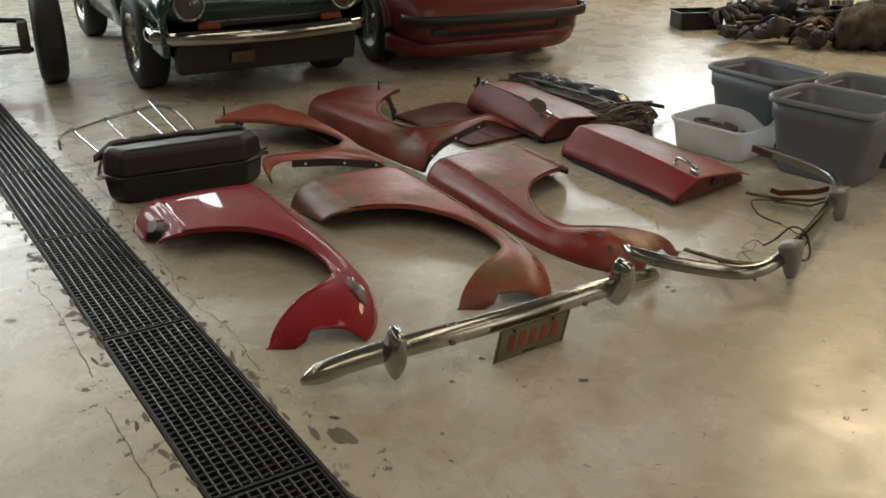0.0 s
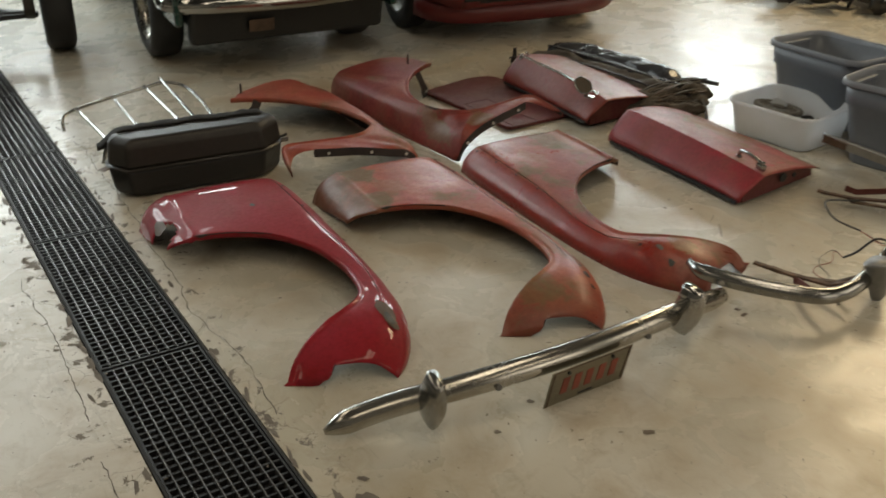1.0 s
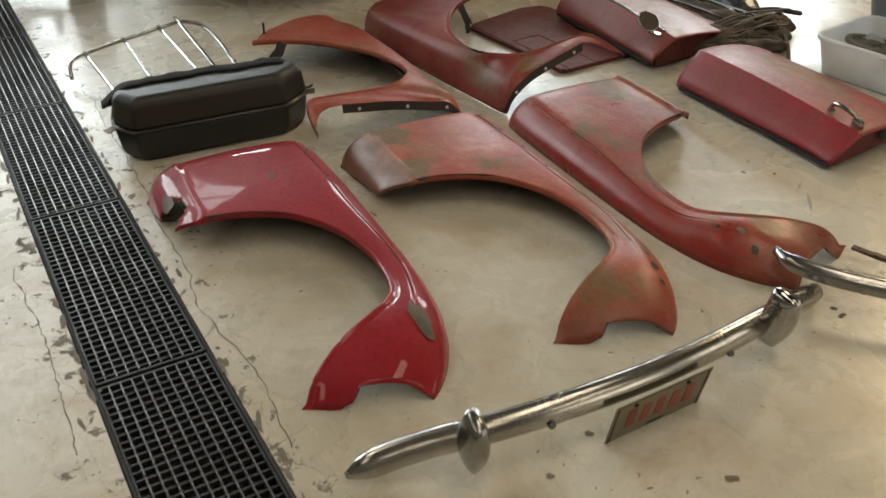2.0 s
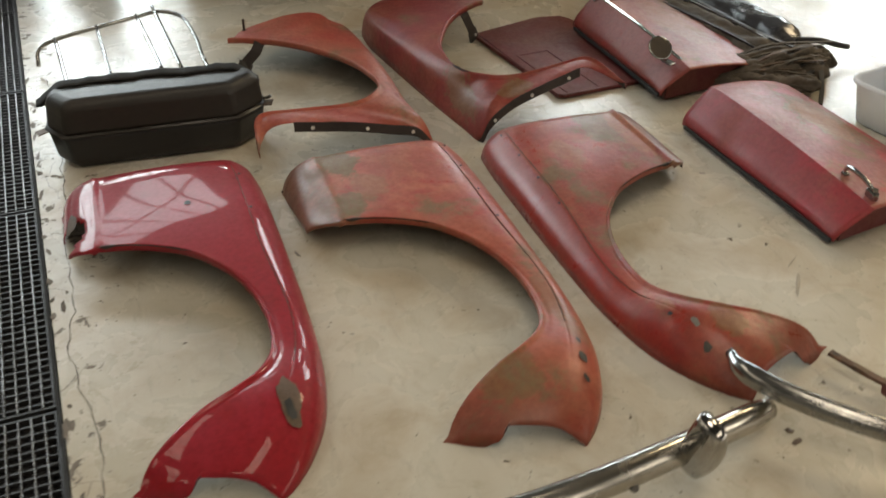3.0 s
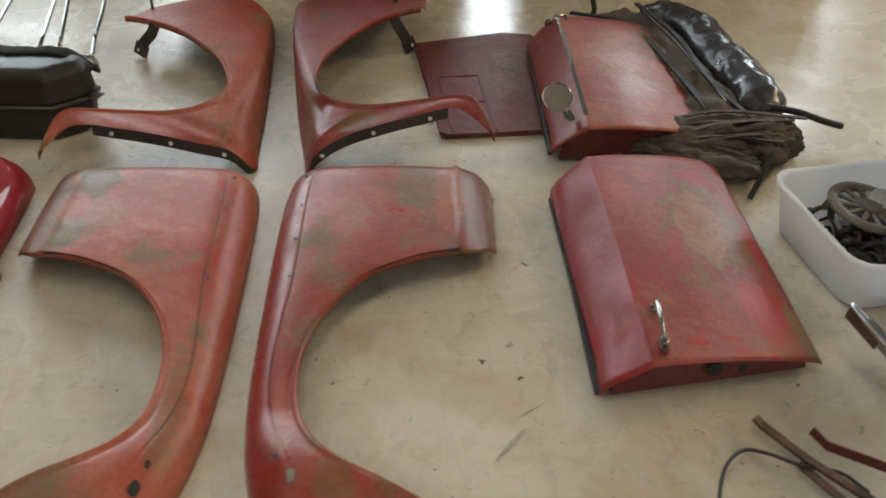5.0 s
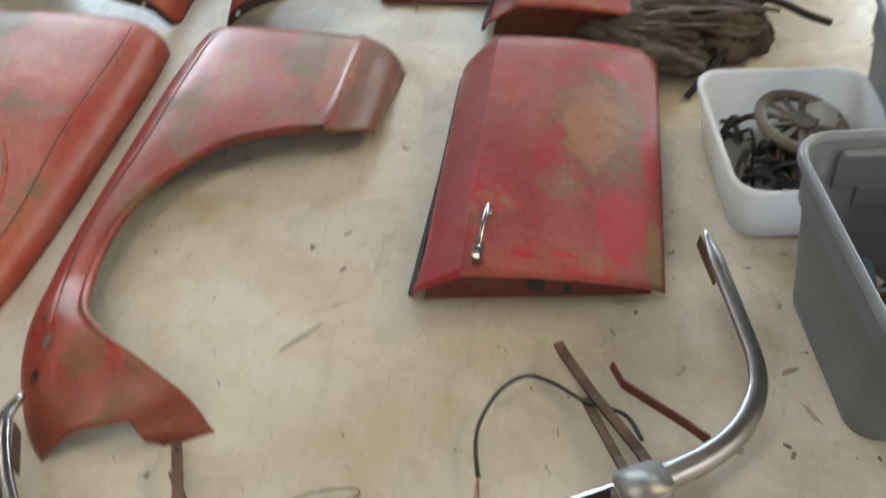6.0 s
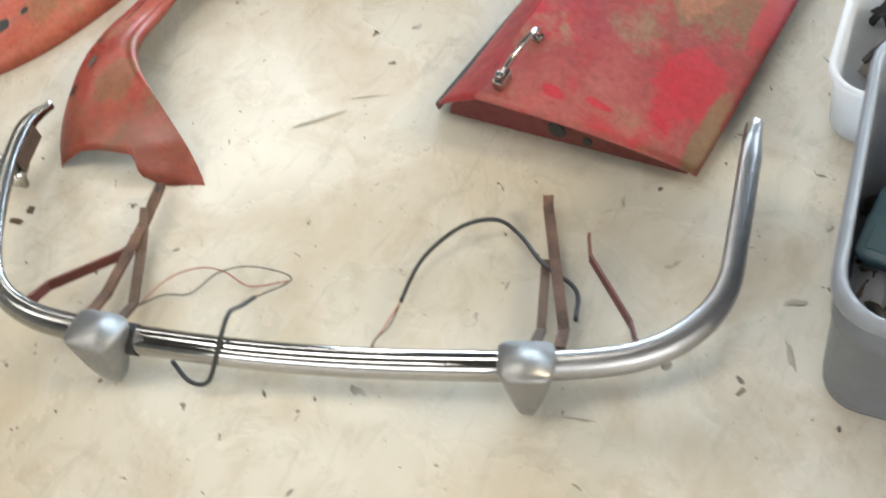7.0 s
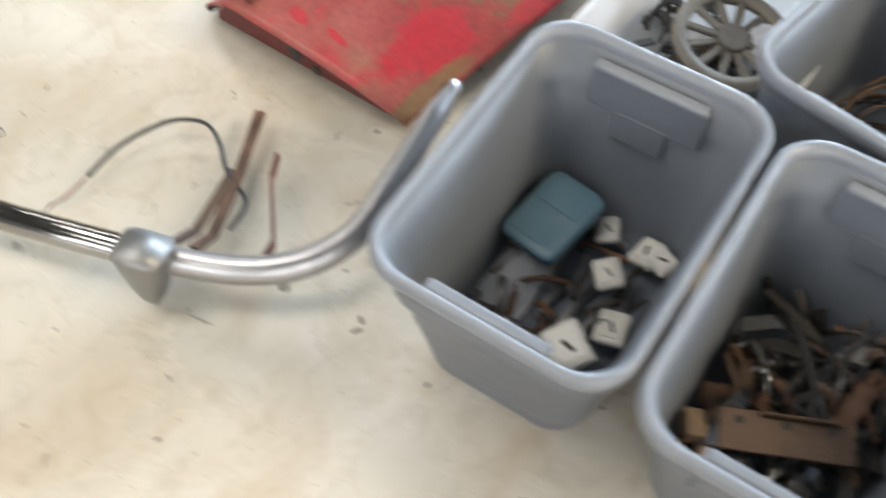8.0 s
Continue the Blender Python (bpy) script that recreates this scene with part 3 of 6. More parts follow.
for poly in pieces:
    top = [bm.verts.new((x, y, 0)) for x, y in poly]
    low = [bm.verts.new((x, y, -0.2)) for x, y in poly]
    bm.faces.new(top)
    for i in range(len(poly)):
        j = (i + 1) % len(poly)
        bm.faces.new((top[j], top[i], low[i], low[j]))
bmesh.ops.recalc_face_normals(bm, faces=bm.faces)
floor = part("floor", bm, FLOOR, None)
floor.matrix_world = DRAIN
tagged(floor, "cream-grey painted concrete floor, glossy, stained and chipped", "floor", kind="structure")

# trench bottom and edging share one near-black colour
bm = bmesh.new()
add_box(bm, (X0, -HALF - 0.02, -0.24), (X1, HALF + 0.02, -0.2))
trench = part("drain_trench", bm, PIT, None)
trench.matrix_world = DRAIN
tagged(trench, "near-black bottom of the floor drain trench", "drain", kind="structure")
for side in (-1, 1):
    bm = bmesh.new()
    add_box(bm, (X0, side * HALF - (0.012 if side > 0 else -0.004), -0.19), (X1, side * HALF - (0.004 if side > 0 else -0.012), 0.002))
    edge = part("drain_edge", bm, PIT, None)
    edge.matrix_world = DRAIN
    tagged(edge, "near-black steel angle edging of the floor drain", "drain edging", kind="structure")


def drain_grate(m):
    length, w = 1.045, HALF - 0.014
    root = thing("drain_grate", m, "dark worn steel grating panel over the floor drain", "grate", "grates over the drain")
    bm = bmesh.new()
    for s in (-1, 1):
        add_box(bm, (-length / 2, s * w - (0.006 if s > 0 else 0), -0.03), (length / 2, s * w + (0 if s > 0 else 0.006), -0.002))
        add_box(bm, (s * length / 2 - (0.008 if s > 0 else 0), -w + 0.006, -0.03), (s * length / 2 + (0 if s > 0 else 0.008), w - 0.006, -0.003))
    part("frame", bm, IRON, root)
    bm = bmesh.new()
    add_box(bm, (-length / 2 + 0.008, -0.0019, -0.030), (length / 2 - 0.008, 0.0019, -0.001))
    first = part("bearing_bar", bm, GRATE, root)
    n = 9
    for i in range(n):
        y = -w + (2 * w) * (i + 1) / (n + 1)
        ob = first if i == 0 else new("bearing_bar", first.data)
        ob.parent = root
        ob.location = (0, y, 0)
    bm = bmesh.new()
    k = 34
    for i in range(1, k):
        x = -length / 2 + length * i / k
        add_box(bm, (x - 0.0032, -w + 0.006, -0.020), (x + 0.0032, w - 0.006, -0.007))
    tagged(part("cross_rod_mesh", bm, IRON, root), kind="stuff")
    return root


grate = drain_grate(DRAIN @ pose(0.53, 0, 0))
for i in list(range(-7, 0)) + [1, 2, 3, 4, 5]:
    copy_thing(grate, DRAIN @ pose(0.53 + i * 1.06, 0, 0))


# ---- body panels ----
def crease(ob, test):
    """Marks edges as sharp, by their two vertex numbers."""
    me = ob.data
    flags = me.attributes.new("sharp_edge", "BOOLEAN", "EDGE")
    flags.data.foreach_set("value", [bool(test(*e.vertices)) for e in me.edges])


def front_fender(m, mirrored, material, label, rise=1.0, screws=(), torn=False, ridge=0.005, swell=0.0, nose_height=0.118):
    """A front wing lying on its inner side: x runs from its door end to the nose, y from the bonnet seam to the sill."""
    sgn = -1 if mirrored else 1
    root = thing("front_fender", m, label, "fender", "loose car body panels")
    outer = curve_through([(-0.06, -0.062), (0.1, -0.074), (0.5, -0.078), (0.85, -0.074), (1.05, -0.056), (1.19, -0.022), (1.30, 0.032), (1.37, 0.085), (1.405, 0.125)], 80)
    arch = curve_through([(0.392, 0.465), (0.395, 0.42), (0.422, 0.335), (0.48, 0.225), (0.56, 0.150), (0.65, 0.097), (0.76, 0.063), (0.87, 0.053), (0.975, 0.067), (1.06, 0.112), (1.112, 0.18), (1.152, 0.26), (1.195, 0.335), (1.235, 0.395), (1.28, 0.448)], 58)
    arch[:, 0] += swell * np.sin(np.pi * np.clip((arch[:, 0] - 0.98) / 0.30, 0, 1)) ** 1.5
    sill = np.array([(-0.055 + 0.355 * u, 0.588 - 0.016 * u) for u in np.linspace(0, 1, 16)])
    turn = np.array([(0.302 + 0.088 * math.sin(u * math.pi / 2), 0.570 - 0.098 * u) for u in np.linspace(0.12, 0.92, 6)])
    inner = np.vstack([sill, turn, arch])
    lens = np.concatenate([np.linspace(0, 0.52, 16), np.linspace(0.535, 0.60, 6), np.linspace(0.62, 1, 58)])
    s_out = np.linspace(0, 1, 80)
    rim_x, rim_y = outer[:, 0].copy(), outer[:, 1].copy()
    along = np.interp(lens, [0, 0.3, 0.52, 0.62, 0.8, 1.0], [0, 0.12, 0.25, 0.32, 0.66, 1.0])
    outer = np.stack([np.interp(along, s_out, outer[:, k]) for k in (0, 1)], 1)
    # distances from the outer edge at which the rows run
    near = [0, 0.006, 0.014, 0.026, 0.042, 0.060, 0.078, 0.084, 0.088, 0.092]
    far = [0.0, 0.05, 0.1, 0.2, 0.3, 0.36, 0.4, 0.44, 0.48, 0.52, 0.56, 0.6, 0.68, 0.72, 0.745, 0.77, 0.785, 0.80, 0.815, 0.83, 0.85, 0.87, 0.89, 0.91, 0.93, 0.945, 0.96, 0.97, 0.98, 0.99, 1.0]

    def height(x, y, d, e):
        """d: distance from the seam edge, e: distance from the inner edge."""
        H = 0.120 + 0.010 * math.sin(math.pi * min(1, max(0, y / 0.5))) * ease(0.7, 0.2, x) - 0.03 * ease(0.3, 1.0, x)
        r = 0.125 - 0.02 * ease(0.9, 1.3, x)
        q = min(d, 0.088)
        h = H * math.sqrt(max(0, 1 - (1 - min(1, q / r)) ** 2))
        h += 0.03 * H * ease(0.088, 0.14, d)
        if y > 0.478 and x < 0.6:
            v = min(1, (y - 0.478) / 0.106)
            h *= math.sqrt(max(0.0, 1 - v * v)) * (1 - 0.12 * v)
        elif 0.456 < y and x < 0.6:
            h += ridge * math.sin(math.pi * (y - 0.456) / 0.022)
        nose = ease(0.95, 1.2, x)
        if nose > 0:
            reach = (max(0, x - 0.98) / 0.44) ** 2 + (max(0, y - 0.10) / 0.42) ** 2
            full = nose_height * math.sqrt(max(0, 1 - reach)) * math.sqrt(max(0, 1 - (1 - min(1, d / 0.13)) ** 2))
            h = h * (1 - nose) + full * nose
        if x > 0.37 and y < 0.475:
            h += 0.006 * math.exp(-((e - 0.008) / 0.008) ** 2) * ease(1.28, 1.1, x) - 0.003 * math.exp(-((e - 0.024) / 0.009) ** 2) * ease(1.2, 1.0, x)
        h -= 0.002 * math.exp(-((d - 0.088) / 0.003) ** 2) * ease(1.25, 1.05, x)
        return max(0.002, h * rise)
    verts, rows = [], []
    n = len(inner)
    for i in range(n):
        a, b = np.array(outer[i]), np.array(inner[i])
        L = np.linalg.norm(b - a)
        scale = min(1.0, 0.68 * L / 0.092)
        ds = [v * scale for v in near]
        ds += [ds[-1] + (L - ds[-1]) * f for f in far[1:]]
        row = []
        for d in ds:
            p = a + (b - a) * d / L
            # headlamp bite in the nose end
            if i > n - 14:
                k = (i - (n - 14)) / 13
                u = d / L
                bite = 0.016 * ease(0.0, 0.2, u) * ease(0.60, 0.54, u) - 0.014 * ease(0.54, 0.62, u) * ease(1.0, 0.75, u)
                tan = np.array([0.95, 0.25])
                p = p - tan * bite * k ** 1.5
            row.append((p[0], p[1], d, L - d))
        rows.append(row)
    cols = len(rows[0])
    for i, row in enumerate(rows):
        for x, y, d, e in row:
            z = height(x, y, d, e)
            if i < 3:
                z -= (3 - i) * 0.0015
            verts.append((x, sgn * y, z))
    def surface(x, y):
        return height(x, y, max(0.0, y - float(np.interp(x, rim_x, rim_y))), 0.3)

    # return lip along the inner edge
    for i, row in enumerate(rows):
        x, y, d, e = row[-1]
        z = verts[i * cols + cols - 1][2]
        lip = 0.020 if i > 20 else 0.012
        verts.append((x, sgn * y, max(0.0008, z - lip)))
    faces = grid_faces(n, cols, flip=not mirrored)
    base = n * cols
    for i in range(n - 1):
        q = (i * cols + cols - 1, base + i, base + i + 1, (i + 1) * cols + cols - 1)
        faces.append(q if mirrored else q[::-1])
    # flange turned down at the door end
    start = len(verts)
    for j in range(cols):
        x, y, z = verts[j]
        verts.append((x + 0.004, y, max(0.0015, z - 0.085)))
    for j in range(cols - 1):
        q = (j, j + 1, start + j + 1, start + j)
        faces.append(q if not mirrored else q[::-1])
    if torn:
        keep = []
        for f in faces:
            c = np.mean([verts[k] for k in f], axis=0)
            hole = (c[0] - 0.235) ** 2 / 0.085 ** 2 + (sgn * c[1] - 0.575) ** 2 / 0.075 ** 2
            if hole > 1 + 0.5 * noise.noise((c[0] * 40, c[1] * 40, 0)):
                keep.append(f)
        faces = keep
    panel = link_mesh("panel", verts, faces, material, root, under=UNDERSIDE)
    crease(panel, lambda a, b: a % cols == 8 and b % cols == 8 and max(a, b) < n * cols)
    sheet_metal(panel)
    seam = [(verts[i * cols + 8][0], verts[i * cols + 8][1], verts[i * cols + 8][2] + 0.0012) for i in range(2, n - 20, 2)]
    strap("seam", seam, 0.0017, 0.003, BARE_RUST, root, "dark dirty seam line")
    for x, y in screws:
        bm = cyl_bm(0.0052, 0.003, 10)
        s = part("screw_hole", bm, BLACK, root)
        s.location = (x, sgn * y, surface(x, y) + 0.0005)
    return root, surface, sgn


SEAM_HOLES = [(-0.02, 0.0), (0.15, 0.0), (0.32, -0.002), (0.49, -0.002), (0.67, -0.004), (0.84, -0.006), (1.0, 0.0)]
F1 = pose(-0.625, 3.708, 0, 0, 0, -45.2)
F2 = pose(-0.066, 4.175, 0, 0, 0, -45.2)
F3 = pose(0.086, 4.336, 0, 0, 0, -45.2)


def patch(root, name, height, sgn, x, y, rx, ry, material, label="", seed=0, up=0.0016):
    """A thin ragged spot that follows the panel's surface."""
    verts, faces, n = [], [], 18
    for k, f in enumerate((0.0, 0.5, 1.0)):
        for i in range(n):
            a = 2 * math.pi * i / n
            g = f * (1 + 0.35 * noise.noise((math.cos(a) * 1.7 + seed, math.sin(a) * 1.7, seed * 3.1)))
            px, py = x + rx * g * math.cos(a), y + ry * g * math.sin(a)
            verts.append((px, sgn * py, height(px, py) + up))
    for k in range(2):
        for i in range(n):
            j = (i + 1) % n
            q = (k * n + i, k * n + j, (k + 1) * n + j, (k + 1) * n + i)
            faces.append(q[::-1] if sgn > 0 else q)
    return link_mesh(name, verts, faces, material, root, label)


root, lift, sg = front_fender(F1, True, GLOSS_RED, "glossy dark red front fender with rusted-out sill lying on the floor", 1.08, torn=True, screws=[(0.05, 0.004), (0.28, 0.002)])
patch(root, "rust_patch", lift, sg, 1.185, 0.060, 0.080, 0.026, BARE_RUST, "brown rust patch eaten through the paint", 1)
patch(root, "rust_hole", lift, sg, 1.215, 0.062, 0.032, 0.012, BLACK, "", 2, 0.0032)
patch(root, "aerial_hole", lift, sg, 0.223, 0.190, 0.013, 0.011, BLACK, "", 3)
patch(root, "rust_patch", lift, sg, 0.16, 0.545, 0.05, 0.02, BARE_RUST, "", 6)
root, lift, sg = front_fender(F2, True, FADED_RED, "faded orange-red front fender with olive primer patches on the floor", 0.98, screws=SEAM_HOLES)
patch(root, "lamp_hole", lift, sg, 1.185, 0.036, 0.020, 0.011, BLACK, "", 4)
patch(root, "lamp_hole", lift, sg, 1.125, 0.020, 0.011, 0.006, BLACK, "", 5)
patch(root, "lamp_hole", lift, sg, 1.25, 0.055, 0.012, 0.007, BLACK, "", 6)
root, lift, sg = front_fender(F3, False, OLD_RED, "weathered red front fender with a dented rear edge on the floor", 0.98, screws=SEAM_HOLES, ridge=0.011, swell=0.040, nose_height=0.142)
patch(root, "bare_spot", lift, sg, 1.19, 0.070, 0.016, 0.010, STEEL, "bare grey metal spot", 8)
patch(root, "bare_spot", lift, sg, 1.265, 0.066, 0.013, 0.010, DARK_STEEL, "", 9)
patch(root, "lamp_hole", lift, sg, 1.13, 0.030, 0.007, 0.006, BLACK, "", 10)


def rear_fender(m, mirrored, material, label, tip, base, slip, lift):
    """A rear wing lying with its outside up: x along the shoulder, y towards the wheel opening.
    tip: its door end; base: where the shoulder meets the floor; slip and lift: shift and height of the wheel opening."""
    sgn = -1 if mirrored else 1
    root = thing("rear_fender", m, label, "fender", "loose car body panels")
    arch = [(0.215, 0.525, lift), (0.235, 0.47, lift), (0.30, 0.365, lift), (0.375, 0.285, lift), (0.455, 0.222, lift), (0.63, 0.117, lift - 0.004), (0.81, 0.076, lift - 0.008), (0.90, 0.083, lift - 0.006), (0.965, 0.112, lift), (1.025, 0.185, lift), (1.043, 0.28, lift), (1.036, 0.40, lift + 0.004), (1.024, 0.50, lift + 0.006), (1.022, 0.57, lift + 0.008), (1.055, 0.61, lift), (1.15, 0.632, lift - 0.025), (1.225, 0.640, lift - 0.045)]
    arch = [(x + slip[0], y + slip[1], z) for x, y, z in arch]
    edge = tip + [(0.08, base - 0.004, 0.004), (0.40, base - 0.006, 0.004), (0.78, base, 0.004), (1.06, base + 0.012, 0.004), (1.165, base + 0.018, 0.006), (1.185, 0.06, 0.095), (1.172, 0.16, lift - 0.04), (1.150, 0.30, lift - 0.012), (1.118, 0.42, lift - 0.004), (1.092, 0.52, lift), (1.110, 0.575, lift - 0.02), (1.180, 0.625, lift - 0.045)]
    edge = edge[:-2] + [(x + slip[0], y + slip[1], z) for x, y, z in edge[-2:]]
    n = 110
    # keep the two curves in step by their knots
    us = np.linspace(0, 1, n)

    def knots(c):
        c = np.array(c)
        out = []
        for u in us:
            x = u * (len(c) - 1)
            i = min(int(x), len(c) - 2)
            f = x - i
            a, b, d, e = c[max(i - 1, 0)], c[i], c[i + 1], c[min(i + 2, len(c) - 1)]
            out.append(0.5 * (2 * b + (d - a) * f + (2 * a - 5 * b + 4 * d - e) * f * f + (3 * b - a - 3 * d + e) * f ** 3))
        return np.array(out)
    A, B = knots(edge), knots(arch)
    ts = [0, 0.02, 0.05, 0.09, 0.13, 0.17, 0.21, 0.26, 0.31, 0.36, 0.42, 0.48, 0.54, 0.60, 0.66, 0.72, 0.78, 0.83, 0.88, 0.92, 0.945, 0.965, 0.985, 1.0]
    verts = []
    for i in range(n):
        a, b = A[i], B[i]
        L = np.linalg.norm(b[:2] - a[:2])
        steep = max(0, min(1, (b[2] - a[2]) / 0.16))
        for t in ts:
            p = a + (b - a) * t
            # the side climbs to the crease, then the top runs nearly level
            knee = min(0.9, 0.075 / max(L, 0.08))
            side = 0.74 * math.sin(math.pi / 2 * t / knee) ** 0.8 if t < knee else 0.74 + 0.26 * ((t - knee) / (1 - knee)) ** 0.8
            rise = side * steep + t * (1 - steep)
            z = a[2] + (b[2] - a[2]) * rise
            z += 0.004 * math.sin(math.pi * t) * ease(0.06, 0.2, L)
            d = t * L
            e = L - d
            z += 0.006 * math.exp(-((e - 0.008) / 0.008) ** 2) - 0.003 * math.exp(-((e - 0.024) / 0.010) ** 2) * ease(0.06, 0.12, L)
            if 0.25 < us[i] < 0.6:
                z -= 0.0035 * math.exp(-((d - 0.075) / 0.006) ** 2)
            verts.append((p[0], sgn * p[1], max(0.003, z)))
    cols = len(ts)
    faces = grid_faces(n, cols, flip=not mirrored)
    low = len(verts)
    for i in range(n):
        x, y, z = verts[i * cols + cols - 1]
        verts.append((x, y, z - 0.022))
    for i in range(n - 1):
        q = (i * cols + cols - 1, low + i, low + i + 1, (i + 1) * cols + cols - 1)
        faces.append(q if mirrored else q[::-1])
    start = len(verts)
    last = int(n * 0.30)
    for i in range(last):
        x, y, z = verts[i * cols]
        verts.append((x + 0.004, y, max(0.003, z - 0.05)))
    for i in range(7, last - 1):
        q = (i * cols, (i + 1) * cols, start + i + 1, start + i)
        faces.append(q[::-1] if not mirrored else q)
    panel = link_mesh("panel", verts, faces, material, root, under=UNDERSIDE)
    sheet_metal(panel)
    # dark fixing flange along the short end, with its holes
    lo, hi = int(n * 0.58), int(n * 0.875)
    v, f = [], []
    for i in range(lo, hi):
        x, y, z = verts[i * cols]
        v += [(x + 0.001, y, z + 0.001), (x + 0.006, y, max(0.004, z - 0.036)), (x - 0.001, y, max(0.004, z - 0.036)), (x - 0.004, y, z - 0.001)]
    for i in range(hi - lo - 1):
        for k in range(4):
            f.append((i * 4 + k, i * 4 + (k + 1) % 4, i * 4 + 4 + (k + 1) % 4, i * 4 + 4 + k))
    link_mesh("flange", v, f, UNDERSIDE, root, "dark primed fixing flange", smooth=False)
    for u in (0.66, 0.74, 0.83):
        x, y, z = verts[int(n * u) * cols]
        bm = cyl_bm(0.007, 0.003, 10, pose(0, 0, 0, 0, 90, 0))
        h = part("fixing_hole", bm, WHITE_CAP, root)
        h.location = (x + 0.0065, y, max(0.02, z - 0.02))
    # stud and stay at the tip
    bm = cyl_bm(0.010, 0.008, 12, pose(0, 0, 0.004))
    b2 = cyl_bm(0.0055, 0.055, 10, pose(0, 0, 0.03))
    me = bpy.data.meshes.new("tmp")
    b2.to_mesh(me)
    bm.from_mesh(me)
    b2.free()
    stud = part("stud", bm, DARK_STEEL, root)
    stud.location = (0.12 + slip[0], sgn * (0.43 + slip[1]), lift - 0.012)
    sy = slip[1]
    strap("stay", [(0.245, sgn * (0.40 + sy), lift - 0.012), (0.25, sgn * (0.42 + sy), lift - 0.05), (0.235, sgn * (0.46 + sy), 0.065), (0.225, sgn * (0.475 + sy), 0.030)], 0.045, 0.004, UNDERSIDE, root, "dark steel stay bracket", up=(0.9, sgn * 0.3, 0.3))
    foot = strap("stay_foot", [(0.233, sgn * (0.462 + sy), 0.062), (0.222, sgn * (0.485 + sy), 0.008)], 0.062, 0.003, DARK_STEEL, root, up=(0.9, sgn * 0.3, 0.3))
    for k in (-0.014, 0.014):
        part("slot", box_bm(0.004, 0.008, 0.014, pose(0.229, sgn * (0.472 + sy) + k, 0.036), 0.001, 1), WHITE_CAP, foot)
    return root


rear_fender(pose(-1.092, 5.110, 0, 0, 0, -41.0), True, DULL_RED, "dull orange-red rear fender with a stay bracket on the floor",
            [(0.165, 0.515, 0.150), (0.08, 0.46, 0.150), (0.0, 0.34, 0.146), (-0.055, 0.19, 0.146), (-0.055, 0.06, 0.128), (-0.03, -0.015, 0.05)], -0.030, (-0.028, 0.020), 0.160)
rear_fender(pose(-0.985, 5.165, 0, 0, 0, -38.7), False, REAR_RED, "weathered red rear fender with a round wheel opening",
            [(0.19, 0.545, 0.172), (0.02, 0.565, 0.160), (-0.150, 0.50, 0.150), (-0.165, 0.34, 0.148), (-0.150, 0.12, 0.115), (-0.08, 0.03, 0.03)], 0.004, (0.0, 0.0), 0.190)


def car_door(m, flip, length, material, label, chrome_strip, base):
    """A car door lying outside up: x along the waist fold, y across from the fold to the lower edge."""
    s = -1 if flip else 1
    root = thing("car_door", m, label, "car door", "loose car body panels")
    prof = [(-0.104, 0.012), (-0.103, 0.036), (-0.090, 0.062), (-0.066, 0.091), (-0.040, 0.120), (-0.012, 0.1515), (-0.0012, 0.1634), (0.000, 0.1645), (0.0012, 0.1644), (0.02, 0.1630), (0.06, 0.1580), (0.12, 0.1495), (0.19, 0.137), (0.26, 0.121), (0.33, 0.102), (0.40, 0.079), (0.45, 0.060), (0.462, 0.050)]
    n = 40
    verts = []
    for i in range(n):
        u = i / (n - 1)
        x = u * length
        drop = 0.045 * u * u
        flare = 0.010 * ease(0.86, 1.0, u)
        for y, z in prof:
            k = (z / 0.16)
            yy = y - (flare if y < 0 else 0) * (1 - k) * 1.0
            skew = -(0.29 * (1 - u) + 0.18 * u) * y if y > 0 else 0.0
            xx = x + skew - (0.022 * u * (1 - k) if y < 0 else 0)
            zz = z - drop * k
            if u < 0.08 and y > -0.02:
                zz -= 0.008 * (1 - u / 0.08) ** 2
            verts.append((xx, s * yy, base + zz))
    cols = len(prof)
    faces = grid_faces(n, cols, flip=(s > 0))
    skin = link_mesh("skin", verts, faces, material, root, under=UNDERSIDE)
    crease(skin, lambda a, b: a % cols == 7 and b % cols == 7)
    sheet_metal(skin, 0.004)
    # inner shell: a shallow pan that closes the back
    v, f = [], []
    for i in range(n):
        u = i / (n - 1)
        x = 0.012 + u * (length - 0.04)
        drop = 0.045 * u * u
        for y, z in ((-0.085, 0.012), (-0.080, 0.045), (-0.045, 0.094), (0.0, 0.136), (0.16, 0.122), (0.33, 0.082), (0.43, 0.045), (0.435, 0.012)):
            k = z / 0.16
            skew = -(0.29 * (1 - u) + 0.18 * u) * y if y > 0 else 0.0
            v.append((x + skew, s * y, base * (1 if z > 0.02 else 0.4) + max(0.004, z - drop * k)))
    c = 8
    f = grid_faces(n, c, flip=(s > 0))
    for i in range(n - 1):
        q = (i * c, (i + 1) * c, (i + 1) * c + c - 1, i * c + c - 1)
        f.append(q)
    f.append(tuple(range(c)))
    f.append(tuple((n - 1) * c + j for j in range(c - 1, -1, -1)))
    link_mesh("inner_shell", v, f, PANEL_RED, root, "dark red inner door shell", smooth=False)
    # rubber seal along the waist
    strap("seal", [(0.02, s * -0.104, base + 0.012), (length * 0.5, s * -0.106, base + 0.010), (length - 0.03, s * -0.118, base + 0.008)], 0.011, 0.014, RUBBER, root, "black rubber weather strip")
    if chrome_strip:
        strap("trim_strip", [(0.0, s * 0.002, base + 0.164), (length * 0.5, s * 0.002, base + 0.154), (length * 0.9, s * 0.002, base + 0.128)], 0.014, 0.006, OLD_CHROME, root, "bright chrome trim strip")
    return root


